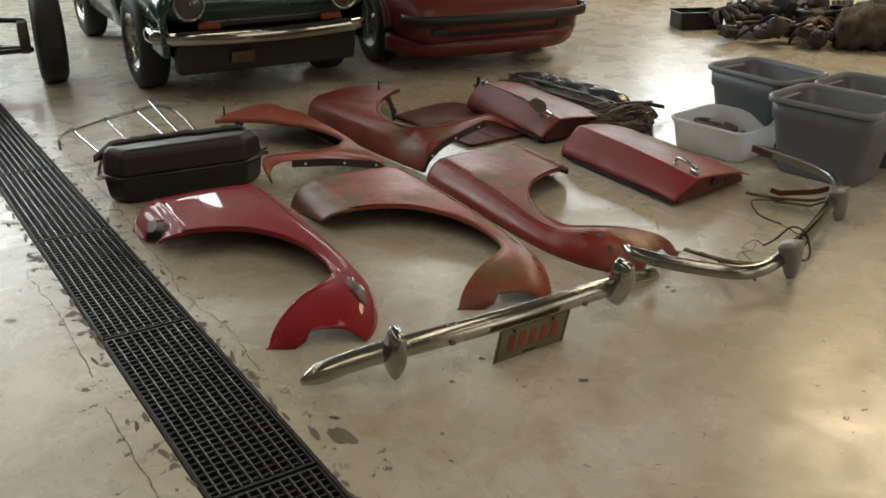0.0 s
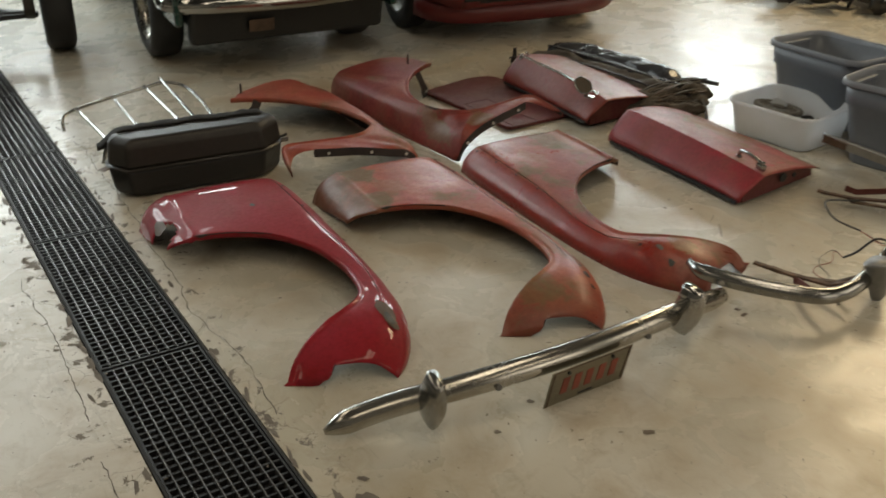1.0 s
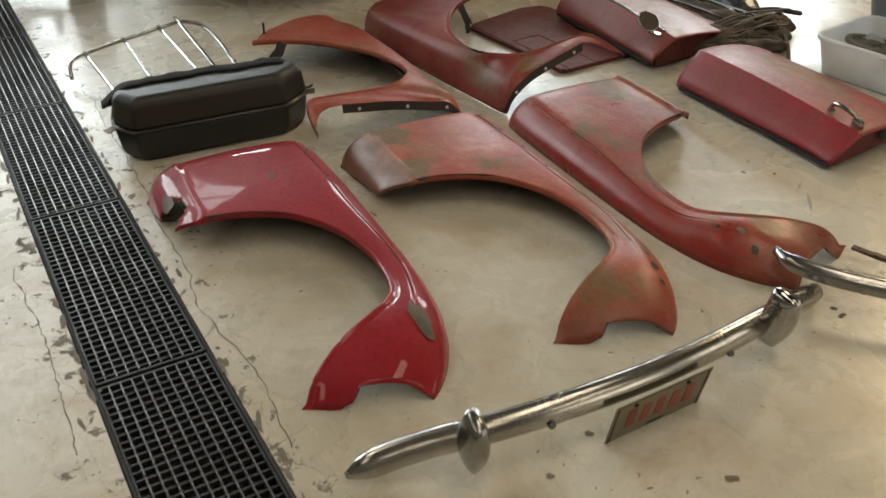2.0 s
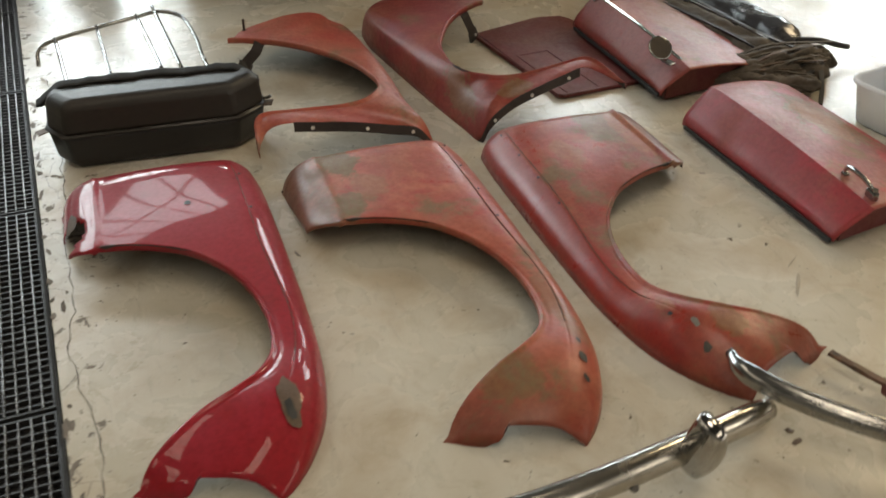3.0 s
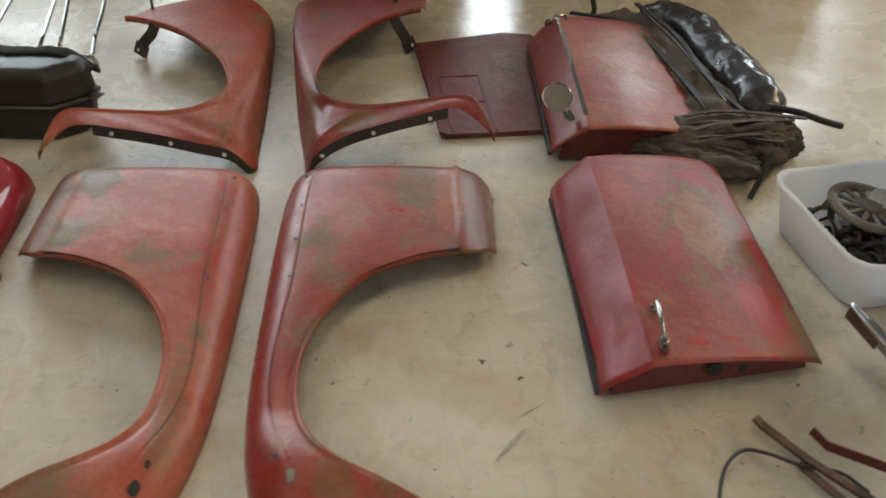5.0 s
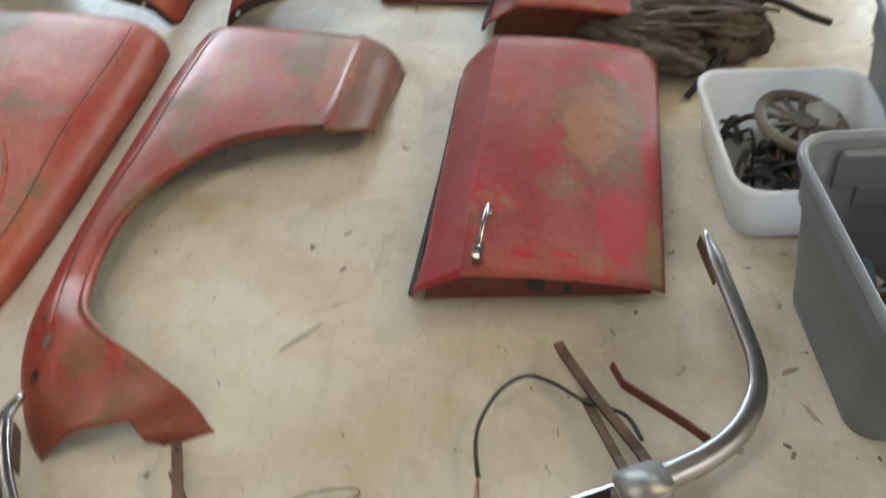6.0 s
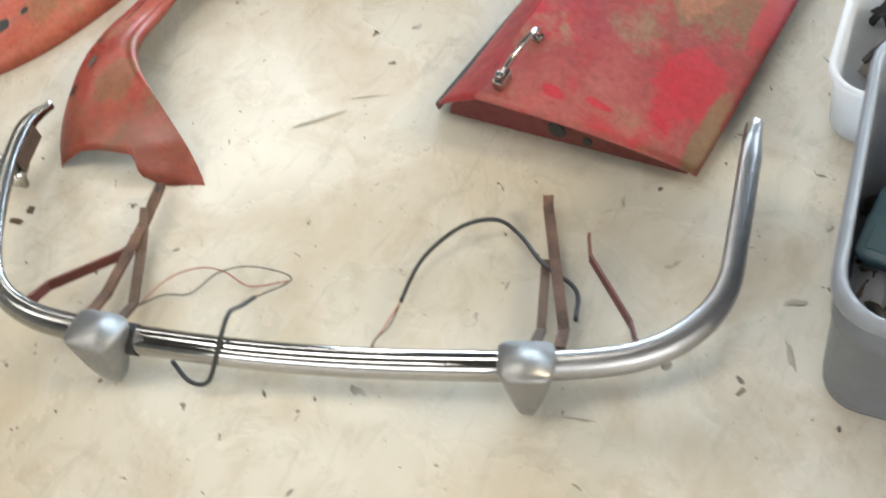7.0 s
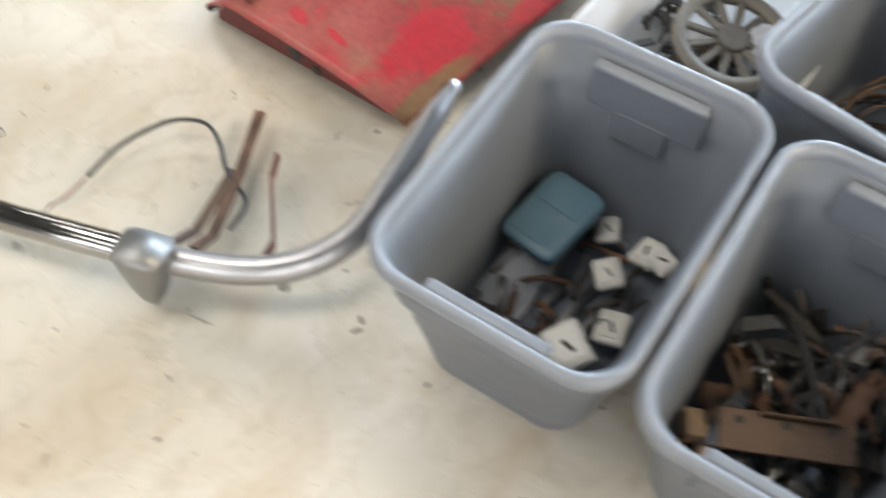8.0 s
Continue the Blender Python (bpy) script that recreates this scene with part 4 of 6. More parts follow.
def door_handle(root, m, size=1.0):
    grip = sweep([(0.0, 0, 0.004), (0.006, 0, 0.026), (0.03, 0, 0.036), (0.09, 0, 0.036), (0.135, 0, 0.026), (0.150, 0, 0.012)], ring(0.009, 10, 0.006), 26, up=(0, 1, 0))
    h = link_mesh("handle", grip[0], grip[1], CHROME, root, "chrome pull handle")
    h.matrix_local = m @ Matrix.Scale(size, 4)
    bm = box_bm(0.045, 0.024, 0.03, pose(0.142, 0, 0.010), 0.006)
    part("push_button_base", bm, CHROME, h)
    bm = cyl_bm(0.009, 0.012, 14, pose(0.150, 0, 0.03), bevel=0.002)
    part("push_button", bm, DULL_CHROME, h)
    bm = box_bm(0.024, 0.02, 0.01, pose(0.004, 0, 0.003), 0.003)
    part("handle_foot", bm, CHROME, h)
    return h


door1 = car_door(pose(0.682, 4.972, 0, 0, 0, -43.6), False, 0.915, DOOR_RED, "faded red car door with cherry touch-up spots on the floor", False, 0.012)
door_handle(door1, pose(0.715, 0.045, 0.146, 0, 4, -4))
bm = cyl_bm(0.021, 0.006, 18, pose(0.872, 0.17, 0.075, 0, 90, 0), bevel=0.002)
part("latch_hole", bm, BLACK, door1)
bm = cyl_bm(0.012, 0.006, 14, pose(0.872, 0.24, 0.075, 0, 90, 0), bevel=0.002)
part("latch_hole", bm, BLACK, door1)

door2 = car_door(pose(-0.045, 5.755, 0, 0, 0, -44.8), False, 0.86, DOOR_TAN, "faded orange-red car door with chrome strip resting on a panel", True, 0.034)
door_handle(door2, pose(0.045, 0.035, 0.195, 0, 0, -60), 0.62)
stem = tube("mirror_stem", [(0.765, -0.055, 0.150), (0.772, -0.075, 0.180), (0.768, -0.095, 0.205)], 0.007, CHROME, door2, "chrome door mirror stem", 10)
bm = box_bm(0.06, 0.03, 0.012, pose(0.775, -0.055, 0.158, 0, 0, 10), 0.004)
part("mirror_foot", bm, CHROME, stem)
DISC = pose(0.770, -0.100, 0.222, 0, 45, 0)
part("mirror_shell", lathe_bm([(0.0, -0.020), (0.022, -0.018), (0.042, -0.010), (0.051, 0.0), (0.052, 0.005), (0.047, 0.005)], 28, DISC), DULL_CHROME, stem, "round chrome mirror shell", True)
part("mirror_glass", cyl_bm(0.047, 0.002, 28, DISC @ pose(0, 0, 0.003)), MIRROR, stem, "round mirror glass, its dark reflection put into the colour")

# flat panel half under the second door
root = thing("boot_panel", pose(-0.50, 5.44, 0, 0, 0, -39.8), "flat dark red pressed steel panel lying on the floor", "panel", "loose car body panels")
bm = bmesh.new()
outline = [(-0.015, -0.018), (0.02, -0.02), (0.745, 0.0), (0.765, 0.02), (0.765, 0.44), (0.745, 0.46), (0.12, 0.52), (-0.03, 0.515), (-0.085, 0.49), (-0.115, 0.37), (-0.035, -0.01)]
lowv = [bm.verts.new((x, y, 0.006)) for x, y in outline]
topv = [bm.verts.new((x, y, 0.020)) for x, y in outline]
bm.faces.new(lowv[::-1])
bm.faces.new(topv)
for i in range(len(outline)):
    j = (i + 1) % len(outline)
    bm.faces.new((lowv[i], lowv[j], topv[j], topv[i]))
bmesh.ops.bevel(bm, geom=[e for e in bm.edges if all(v.co.z > 0.01 for v in e.verts)], offset=0.004, segments=2, affect="EDGES")
part("sheet", bm, PANEL_RED, root)
for pts in ([(0.30, 0.045), (0.30, 0.20), (0.52, 0.20), (0.745, 0.20)], [(0.30, 0.045), (0.745, 0.045)], [(0.52, 0.05), (0.52, 0.20)]):
    strap("pressed_rib", [(x, y, 0.0205) for x, y in pts], 0.010, 0.005, PANEL_RED, root)
strap("rolled_edge", [(0.0, 0.003, 0.014), (0.75, 0.003, 0.014)], 0.012, 0.018, PANEL_RED, root)


# ---- chrome bumpers ----
BLADE = [(-0.004, -0.040), (0.008, -0.0425), (0.022, -0.038), (0.033, -0.027), (0.039, -0.013), (0.041, 0.0), (0.039, 0.013), (0.033, 0.027), (0.022, 0.038), (0.008, 0.0425), (-0.004, 0.040), (-0.008, 0.030), (0.010, 0.0), (-0.008, -0.030)]


def turned(profile, degrees, scale=1.0):
    c, s = math.cos(radians(degrees)), math.sin(radians(degrees))
    return [((a * c - b * s) * scale, (a * s + b * c) * scale) for a, b in profile]


def overrider(root, m, height, width, depth, material, slim=False):
    """A bumper guard: narrow, swept back, rounded, with a crease down its front."""
    bm = bmesh.new()
    rows = []
    n, k = 14, 20
    square = 0.8 if slim else 0.42
    for i in range(n):
        u = i / (n - 1)
        # a wedge that narrows to a blunt point below, with a rolled upper rim
        w = width * (0.15 + 0.85 * u ** 0.75) * (1 if u < 0.95 else 0.93)
        d = depth * (0.30 + 0.70 * u ** 0.6) * (1 if u < 0.95 else 0.95)
        if slim:
            w = width * math.sin(math.pi * min(0.95, 0.08 + 0.84 * u)) ** 0.55
            d = depth * (0.35 + 0.65 * math.sin(math.pi * (0.15 + 0.62 * u)))
        row = []
        for j in range(k):
            a = 2 * math.pi * j / k
            x = d * max(0.0, math.cos(a)) ** (0.7 if slim else 0.55) - 0.25 * d * max(0, -math.cos(a))
            row.append(bm.verts.new((x, w / 2 * math.copysign(abs(math.sin(a)) ** square, math.sin(a)), height * u)))
        rows.append(row)
    for a, b in zip(rows, rows[1:]):
        for j in range(k):
            bm.faces.new((a[j], a[(j + 1) % k], b[(j + 1) % k], b[j]))
    bm.faces.new(rows[0][::-1])
    bm.faces.new(rows[-1])
    ob = part("overrider", bm, material, root, "", True)
    ob.matrix_local = m
    return ob


# rear bumper with its plate
root = thing("rear_bumper", Matrix.Identity(4), "long chrome car bumper with overriders and a plate", "bumper", "chrome bumpers")
B1 = [(0.175, 2.285, 0.020), (0.25, 2.335, 0.050), (0.36, 2.395, 0.082), (0.48, 2.450, 0.110), (0.62, 2.545, 0.130), (0.78, 2.690, 0.138), (0.92, 2.860, 0.132), (1.02, 3.015, 0.115), (1.10, 3.165, 0.085), (1.165, 3.295, 0.055), (1.205, 3.372, 0.042)]
v, f = sweep(B1, turned(BLADE, 35, 0.84), 70, taper=lambda u: 0.25 + 0.75 * math.sin(math.pi / 2 * min(1, u / 0.05)) if u < 0.5 else 0.8 + 0.2 * ease(1, 0.95, u))
link_mesh("blade", v, f, OLD_CHROME, root, "chrome blade with pitting and dirt")
overrider(root, pose(0.435, 2.420, 0.030, 0, 12, -50), 0.175, 0.068, 0.075, DULL_CHROME, True)
overrider(root, pose(1.065, 3.085, 0.055, 0, 12, -30), 0.175, 0.068, 0.075, CHROME, True)
plate = part("number_plate", box_bm(0.305, 0.0025, 0.152, None, 0.001, 1), PLATE, root, "tarnished metal plate with a stamped red number")
plate.matrix_local = pose(0.845, 2.700, 0.066, 14, 0, 49)
strips = [(-0.095, 0), (-0.050, 0), (-0.005, 0), (0.042, 0), (0.088, 0)]
for x, z in strips:
    part("number_bar", box_bm(0.026, 0.002, 0.066, pose(x + 0.004, -0.0022, 0.006), 0.0006, 1), PLATE_RED, plate)
part("caption_bar", box_bm(0.055, 0.002, 0.008, pose(0.0, -0.0022, -0.055), 0.0005, 1), BLACK, plate)
for sx in (-0.1425, 0.1425):
    part("raised_edge", box_bm(0.006, 0.004, 0.140, pose(sx, -0.001, 0), 0.001, 1), BARE_RUST, plate)
for sz in (-0.072, 0.072):
    part("raised_edge", box_bm(0.292, 0.004, 0.005, pose(0, -0.001, sz), 0.001, 1), BARE_RUST, plate)
for x in (-0.09, 0.075):
    part("plate_bolt", cyl_bm(0.006, 0.006, 8, pose(x, -0.004, 0.058, 90, 0, 0)), BLACK, plate)
for i, (x, y, z) in enumerate(((0.60, 2.512, 0.118), (0.975, 2.925, 0.110))):
    part("bumper_bolt", cyl_bm(0.010, 0.010, 12, pose(x + 0.020, y - 0.016, z, 60, 0, 45), bevel=0.002), DARK_STEEL, root)

# front bumper, a wide U on its back
root = thing("front_bumper", Matrix.Identity(4), "wraparound chrome front bumper with overriders and rusty brackets", "bumper", "chrome bumpers")
B2 = [(1.085, 3.455, 0.115), (1.13, 3.405, 0.110), (1.26, 3.365, 0.105), (1.43, 3.350, 0.100), (1.535, 3.365, 0.095), (1.610, 3.428, 0.092), (1.668, 3.527, 0.090), (1.724, 3.646, 0.090), (1.799, 3.826, 0.092), (1.864, 4.007, 0.095), (1.919, 4.188, 0.098), (1.959, 4.338, 0.100), (1.980, 4.47, 0.104), (1.965, 4.57, 0.110), (1.91, 4.655, 0.120), (1.797, 4.722, 0.138), (1.675, 4.787, 0.155), (1.598, 4.835, 0.172)]
whole = curve_through(B2, 150)
cut_a = int(np.argmin(np.linalg.norm(whole[:, :2] - (1.69, 3.59), axis=1)))
cut_b = int(np.argmin(np.linalg.norm(whole[:, :2] - (1.935, 4.28), axis=1)))
v, f = sweep(whole[cut_a:cut_b + 1], turned(BLADE, 28, 0.70), 0)
link_mesh("blade", v, f, CHROME, root, "bright chrome middle blade")
v, f = sweep(whole[:cut_a + 2], turned(BLADE, 28, 0.67), 0, taper=lambda u: 0.5 + 0.5 * ease(0, 0.12, u))
link_mesh("blade_end", v, f, DULL_CHROME, root, "worn chrome end of the bumper")
v, f = sweep(whole[cut_b - 1:], turned(BLADE, 28, 0.67), 0, taper=lambda u: 0.5 + 0.5 * ease(1, 0.88, u))
link_mesh("blade_end", v, f, GREY_CHROME, root, "dull grey chrome end of the bumper")
v, f = sweep(whole[cut_a + 1:cut_a + 4], turned(BLADE, 28, 0.76), 0)
link_mesh("gasket", v, f, RUBBER, root, "black rubber band round the blade", smooth=False)
for (x, y, turn) in ((1.722, 3.560, -27), (1.975, 4.288, -16)):
    o = overrider(root, pose(x + 0.005, y, 0.006, 0, -14, turn), 0.150, 0.104, 0.072, SATIN)
    part("overrider_bolt", cyl_bm(0.015, 0.014, 6, pose(0.030, 0.012, 0.138, 0, 20, 0), bevel=0.003), STEEL, o)
    part("overrider_washer", cyl_bm(0.020, 0.005, 18, pose(0.026, -0.030, 0.137, 0, 20, 0), bevel=0.002), STEEL, o)
for x, y, z in ((1.575, 3.395, 0.062), (1.985, 4.53, 0.075)):
    part("blade_bolt", cyl_bm(0.010, 0.010, 10, pose(x + 0.012, y, z, 0, 70, 0), bevel=0.002), STEEL, root)
# brackets behind the overriders
strap("bracket", [(1.315, 3.662, 0.045), (1.40, 3.625, 0.040), (1.57, 3.545, 0.050), (1.64, 3.52, 0.085)], 0.021, 0.009, RUST, root, "flaking rusty bracket", up=(0, 0, 1))
strap("bracket", [(1.375, 3.628, 0.050), (1.47, 3.610, 0.030), (1.60, 3.595, 0.040), (1.67, 3.575, 0.085)], 0.019, 0.009, BARE_RUST, root)
strap("bracket", [(1.455, 3.590, 0.030), (1.47, 3.570, 0.035), (1.525, 3.435, 0.060), (1.575, 3.405, 0.085)], 0.005, 0.026, OXIDE, root, "red oxide painted stay")
strap("bracket", [(1.575, 4.436, 0.055), (1.60, 4.430, 0.050), (1.72, 4.410, 0.045), (1.88, 4.382, 0.060), (1.925, 4.360, 0.085)], 0.021, 0.009, RUST, root, "flaking rusty bracket")
strap("bracket", [(1.71, 4.395, 0.035), (1.86, 4.345, 0.045), (1.92, 4.310, 0.085)], 0.018, 0.009, BARE_RUST, root)
strap("bracket", [(1.69, 4.485, 0.060), (1.735, 4.475, 0.050), (1.90, 4.500, 0.065), (1.955, 4.490, 0.090)], 0.005, 0.026, OXIDE, root, "red oxide painted stay")
for x, y, z in ((1.330, 3.655, 0.050), (1.395, 3.626, 0.048), (1.592, 4.433, 0.055), (1.70, 4.413, 0.050)):
    part("bolt_slot", box_bm(0.018, 0.007, 0.003, pose(x, y, z - 0.002, 0, 0, -15), 0.001, 1), BLACK, root)
# fixing plates inside the arm ends
strap("arm_plate", [(1.145, 3.418, 0.108), (1.235, 3.384, 0.104)], 0.004, 0.04, BARE_RUST, root)
strap("arm_plate", [(1.60, 4.815, 0.165), (1.70, 4.765, 0.150)], 0.004, 0.035, BARE_RUST, root)

cable = thing("lamp_cable", Matrix.Identity(4), "black and red lamp wires trailing over the floor", "cable", "wiring by the bumper")
tube("red_wire", [(1.60, 3.60, 0.03), (1.545, 3.66, 0.022), (1.53, 3.72, 0.015), (1.55, 3.77, 0.012), (1.60, 3.82, 0.012), (1.615, 3.90, 0.02), (1.64, 3.83, 0.03)], 0.0016, WIRE_RED, cable, "faded red wire", 50, 6)
tube("black_wire", [(1.60, 3.60, 0.032), (1.58, 3.65, 0.02), (1.585, 3.70, 0.012), (1.555, 3.76, 0.018), (1.56, 3.83, 0.02), (1.61, 3.905, 0.022), (1.64, 3.835, 0.03)], 0.0016, WIRE_BLACK, cable, "", 50, 6)
tube("sleeve", [(1.64, 3.83, 0.03), (1.68, 3.81, 0.07), (1.735, 3.80, 0.135), (1.79, 3.775, 0.125), (1.815, 3.735, 0.055), (1.795, 3.695, 0.035), (1.755, 3.67, 0.055)], 0.0045, WIRE_BLACK, cable, "black cable sleeve", 44, 8)
cable = thing("lamp_cable", Matrix.Identity(4), "black sleeved lamp cable with bare red end", "cable", "wiring by the bumper")
tube("sleeve", [(1.725, 4.105, 0.03), (1.665, 4.145, 0.035), (1.625, 4.19, 0.04), (1.60, 4.26, 0.055), (1.605, 4.325, 0.055), (1.65, 4.36, 0.05), (1.72, 4.385, 0.045), (1.79, 4.43, 0.04), (1.86, 4.41, 0.05)], 0.0045, WIRE_BLACK, cable, "black cable sleeve", 54, 8)
tube("red_wire", [(1.84, 4.02, 0.015), (1.80, 4.03, 0.012), (1.77, 4.06, 0.018), (1.725, 4.105, 0.03)], 0.0018, WIRE_RED, cable, "faded red wire", 20, 6)
tube("black_wire", [(1.835, 4.03, 0.015), (1.79, 4.04, 0.018), (1.765, 4.075, 0.02), (1.725, 4.105, 0.03)], 0.0016, WIRE_BLACK, cable, "", 20, 6)


# ---- fuel tank and luggage rack ----
root = thing("fuel_tank", pose(-1.045, 3.80, 0, 0, 0, 42.5), "dusty black pressed steel fuel tank standing on the floor", "fuel tank")
L = 0.385
TANK_PLAN = [(-0.315, 0.0), (0.290, 0.0), (0.400, 0.100), (0.395, 0.165), (0.30, 0.215), (-0.315, 0.215), (-0.375, 0.165), (-0.380, 0.100)]


def tank_level(inset, z, grow=0.0):
    """The tank's outline seen from above, drawn in by a share of its depth."""
    return [(0.01 + (x - 0.01) * (1 - inset * 0.45) + math.copysign(grow, x), 0.107 + (y - 0.107) * (1 - inset) + math.copysign(grow, y - 0.107), z) for x, y in TANK_PLAN]


def tank_half(levels, name, material):
    k = len(TANK_PLAN)
    verts, faces = [], []
    for loop in levels:
        verts += [(x, y, z + 0.002 * noise.noise((x * 9, y * 9, z * 9))) for x, y, z in loop]
    for i in range(len(levels) - 1):
        for j in range(k):
            faces.append((i * k + j, i * k + (j + 1) % k, (i + 1) * k + (j + 1) % k, (i + 1) * k + j))
    faces.append(tuple(range(k - 1, -1, -1)))
    faces.append(tuple((len(levels) - 1) * k + j for j in range(k)))
    ob = link_mesh(name, verts, faces, material, root, smooth=False)
    bev = ob.modifiers.new("edge", "BEVEL")
    bev.width, bev.segments, bev.limit_method = 0.016, 4, "ANGLE"
    return ob


tank_half([tank_level(0.24, 0.002), tank_level(0.08, 0.026), tank_level(0.0, 0.133)], "lower_half", TANK_BLACK)
tank_half([tank_level(0.0, 0.141), tank_level(0.07, 0.243), tank_level(0.24, 0.268)], "upper_half", TANK_DUST)
flange = tank_level(0.0, 0.1345, 0.008)
flange_top = [(x, y, 0.1395) for x, y, z in flange]
loops_mesh("seam_flange", [flange, flange_top], TANK_DUST, root, "", True, True)
tube("pipe", [(L + 0.01, 0.12, 0.15), (L + 0.03, 0.11, 0.155), (L + 0.04, 0.10, 0.165)], 0.006, STEEL, root, "", 8)
strap("mounting_tab", [(-L + 0.005, 0.09, 0.137), (-L - 0.03, 0.075, 0.132)], 0.04, 0.003, BARE_RUST, root)
strap("mounting_tab", [(L + 0.012, 0.10, 0.139), (L + 0.045, 0.09, 0.142)], 0.05, 0.003, BARE_RUST, root)
# ragged felt lying along the top edge
felt = thing("felt_strip", pose(-1.045, 3.80, 0, 0, 0, 42.5), "ragged strip of black felt draped over the tank", "felt strip")
verts, n, k = [], 60, 9
for i in range(n):
    u = i / (n - 1)
    x = -L - 0.02 + u * (2 * L + 0.03)
    wob = 0.018 * noise.noise((u * 7, 1.3, 0)) + 0.010 * noise.noise((u * 23, 4.3, 0))
    front = 0.142 + 0.035 * noise.noise((u * 5, 9.0, 0)) + 0.012 * noise.noise((u * 31, 2.0, 0))
    for j in range(k):
        v = j / (k - 1)
        y = front + (0.225 - front) * v
        z = 0.277 + 0.008 * math.sin(math.pi * v) + wob * (0.3 + v) * 0.6 - 0.05 * max(0, v - 0.6) * 3
        z -= 0.07 * ease(L - 0.09, L + 0.03, abs(x))
        verts.append((x, y, max(0.274 if y < 0.18 and abs(x) < L - 0.09 else 0.18, z)))
cover = link_mesh("felt", verts, grid_faces(n, k, True), FELT, felt)
sheet_metal(cover, 0.006)

root = thing("luggage_rack", Matrix.Identity(4), "chrome tubular boot luggage rack lying behind the tank", "luggage rack")
tube("end_rail", [(-2.075, 4.215, 0.03), (-2.10, 4.255, 0.085), (-2.09, 4.34, 0.104), (-1.94, 4.45, 0.15), (-1.825, 4.60, 0.172), (-1.75, 4.675, 0.185), (-1.64, 4.685, 0.172), (-1.48, 4.575, 0.138), (-1.36, 4.465, 0.105), (-1.22, 4.36, 0.08)], 0.009, DULL_CHROME, root, "", 60, 10)
for a, b in (((-2.085, 4.345, 0.112), (-1.585, 3.92, 0.112)), ((-1.935, 4.455, 0.158), (-1.49, 4.06, 0.115)), ((-1.83, 4.60, 0.180), (-1.375, 4.235, 0.115)), ((-1.735, 4.61, 0.228), (-1.31, 4.28, 0.112))):
    tube("slat", [a, ((a[0] + b[0]) / 2, (a[1] + b[1]) / 2, (a[2] + b[2]) / 2), b], 0.0085, CHROME, root, "", 8, 10)
tube("near_rail", [(-1.63, 3.90, 0.02), (-1.60, 3.935, 0.105), (-1.46, 4.07, 0.118), (-1.31, 4.24, 0.108), (-1.22, 4.36, 0.08), (-1.21, 4.37, 0.02)], 0.009, DULL_CHROME, root, "", 40, 10)
part("rail_clip", box_bm(0.03, 0.012, 0.02, pose(-1.345, 4.455, 0.108, 0, 0, -35), 0.003), STEEL, root)

# ---- folded soft top ----
root = thing("folded_soft_top", Matrix.Identity(4), "folded black vinyl soft top with its frame on the floor", "soft top")


def crumpled_roll(name, pts, r, material, label, amp, seed, flat=0.7, n=90, k=36):
    path = curve_through(pts, n)
    verts = []
    for i in range(n):
        t = path[min(i + 1, n - 1)] - path[max(i - 1, 0)]
        t /= np.linalg.norm(t)
        side = np.cross(t, (0, 0, 1))
        side /= np.linalg.norm(side)
        u = i / (n - 1)
        g = (0.55 + 0.45 * min(ease(0, 0.08, u), ease(1, 0.92, u)))
        for j in range(k):
            a = 2 * math.pi * j / k
            q = Vector((math.cos(a) * 1.3 + seed, math.sin(a) * 1.3, u * 9))
            f = 1 + amp * (noise.noise(q) + 0.6 * (0.5 - abs(noise.noise(q * 2.1))) + 0.15 * noise.noise(q * 4.3))
            p = path[i] + side * (r * g * f * math.cos(a)) + np.array((0, 0, 1)) * (r * g * f * flat * math.sin(a))
            verts.append((p[0], p[1], max(0.003, p[2])))
    faces = []
    for i in range(n - 1):
        for j in range(k):
            faces.append((i * k + j, (i + 1) * k + j, (i + 1) * k + (j + 1) % k, i * k + (j + 1) % k))
    faces.append(tuple(range(k)))
    faces.append(tuple((n - 1) * k + j for j in range(k - 1, -1, -1)))
    return link_mesh(name, verts, faces, material, root, label)


crumpled_roll("vinyl_roll", [(0.03, 6.30, 0.075), (0.22, 6.32, 0.085), (0.45, 6.17, 0.085), (0.68, 6.00, 0.085), (0.88, 5.83, 0.075)], 0.085, VINYL, "shiny black vinyl roll with creases", 0.20, 3.0)
crumpled_roll("folded_cloth", [(-0.10, 6.14, 0.04), (0.15, 6.12, 0.05), (0.45, 5.92, 0.05), (0.75, 5.68, 0.05), (0.94, 5.58, 0.06)], 0.105, CLOTH, "dusty folded hood cloth", 0.5, 7.0, 0.6)
crumpled_roll("folded_cloth", [(0.78, 5.66, 0.05), (0.90, 5.60, 0.06), (0.99, 5.62, 0.06), (1.00, 5.76, 0.06)], 0.052, CLOTH, "", 0.9, 12.0, 0.8, 60)
for k in range(9):
    u = k / 8
    start = (0.58 + 0.06 * math.sin(k * 2.1), 5.33 + 0.025 * (k % 3), 0.03 + 0.010 * (k % 3))
    end = (1.0 + 0.05 * math.sin(k * 1.3), 5.40 + 0.36 * u, 0.05 + 0.06 * u)
    mid = ((start[0] + end[0]) / 2 + 0.03 * math.sin(k), (start[1] + end[1]) / 2 - 0.02, 0.055 + 0.05 * u)
    crumpled_roll("cloth_fold", [start, mid, end], 0.022 + 0.008 * (k % 2), CLOTH, "", 1.0, 20.0 + 3 * k, 0.75, 44, 22)
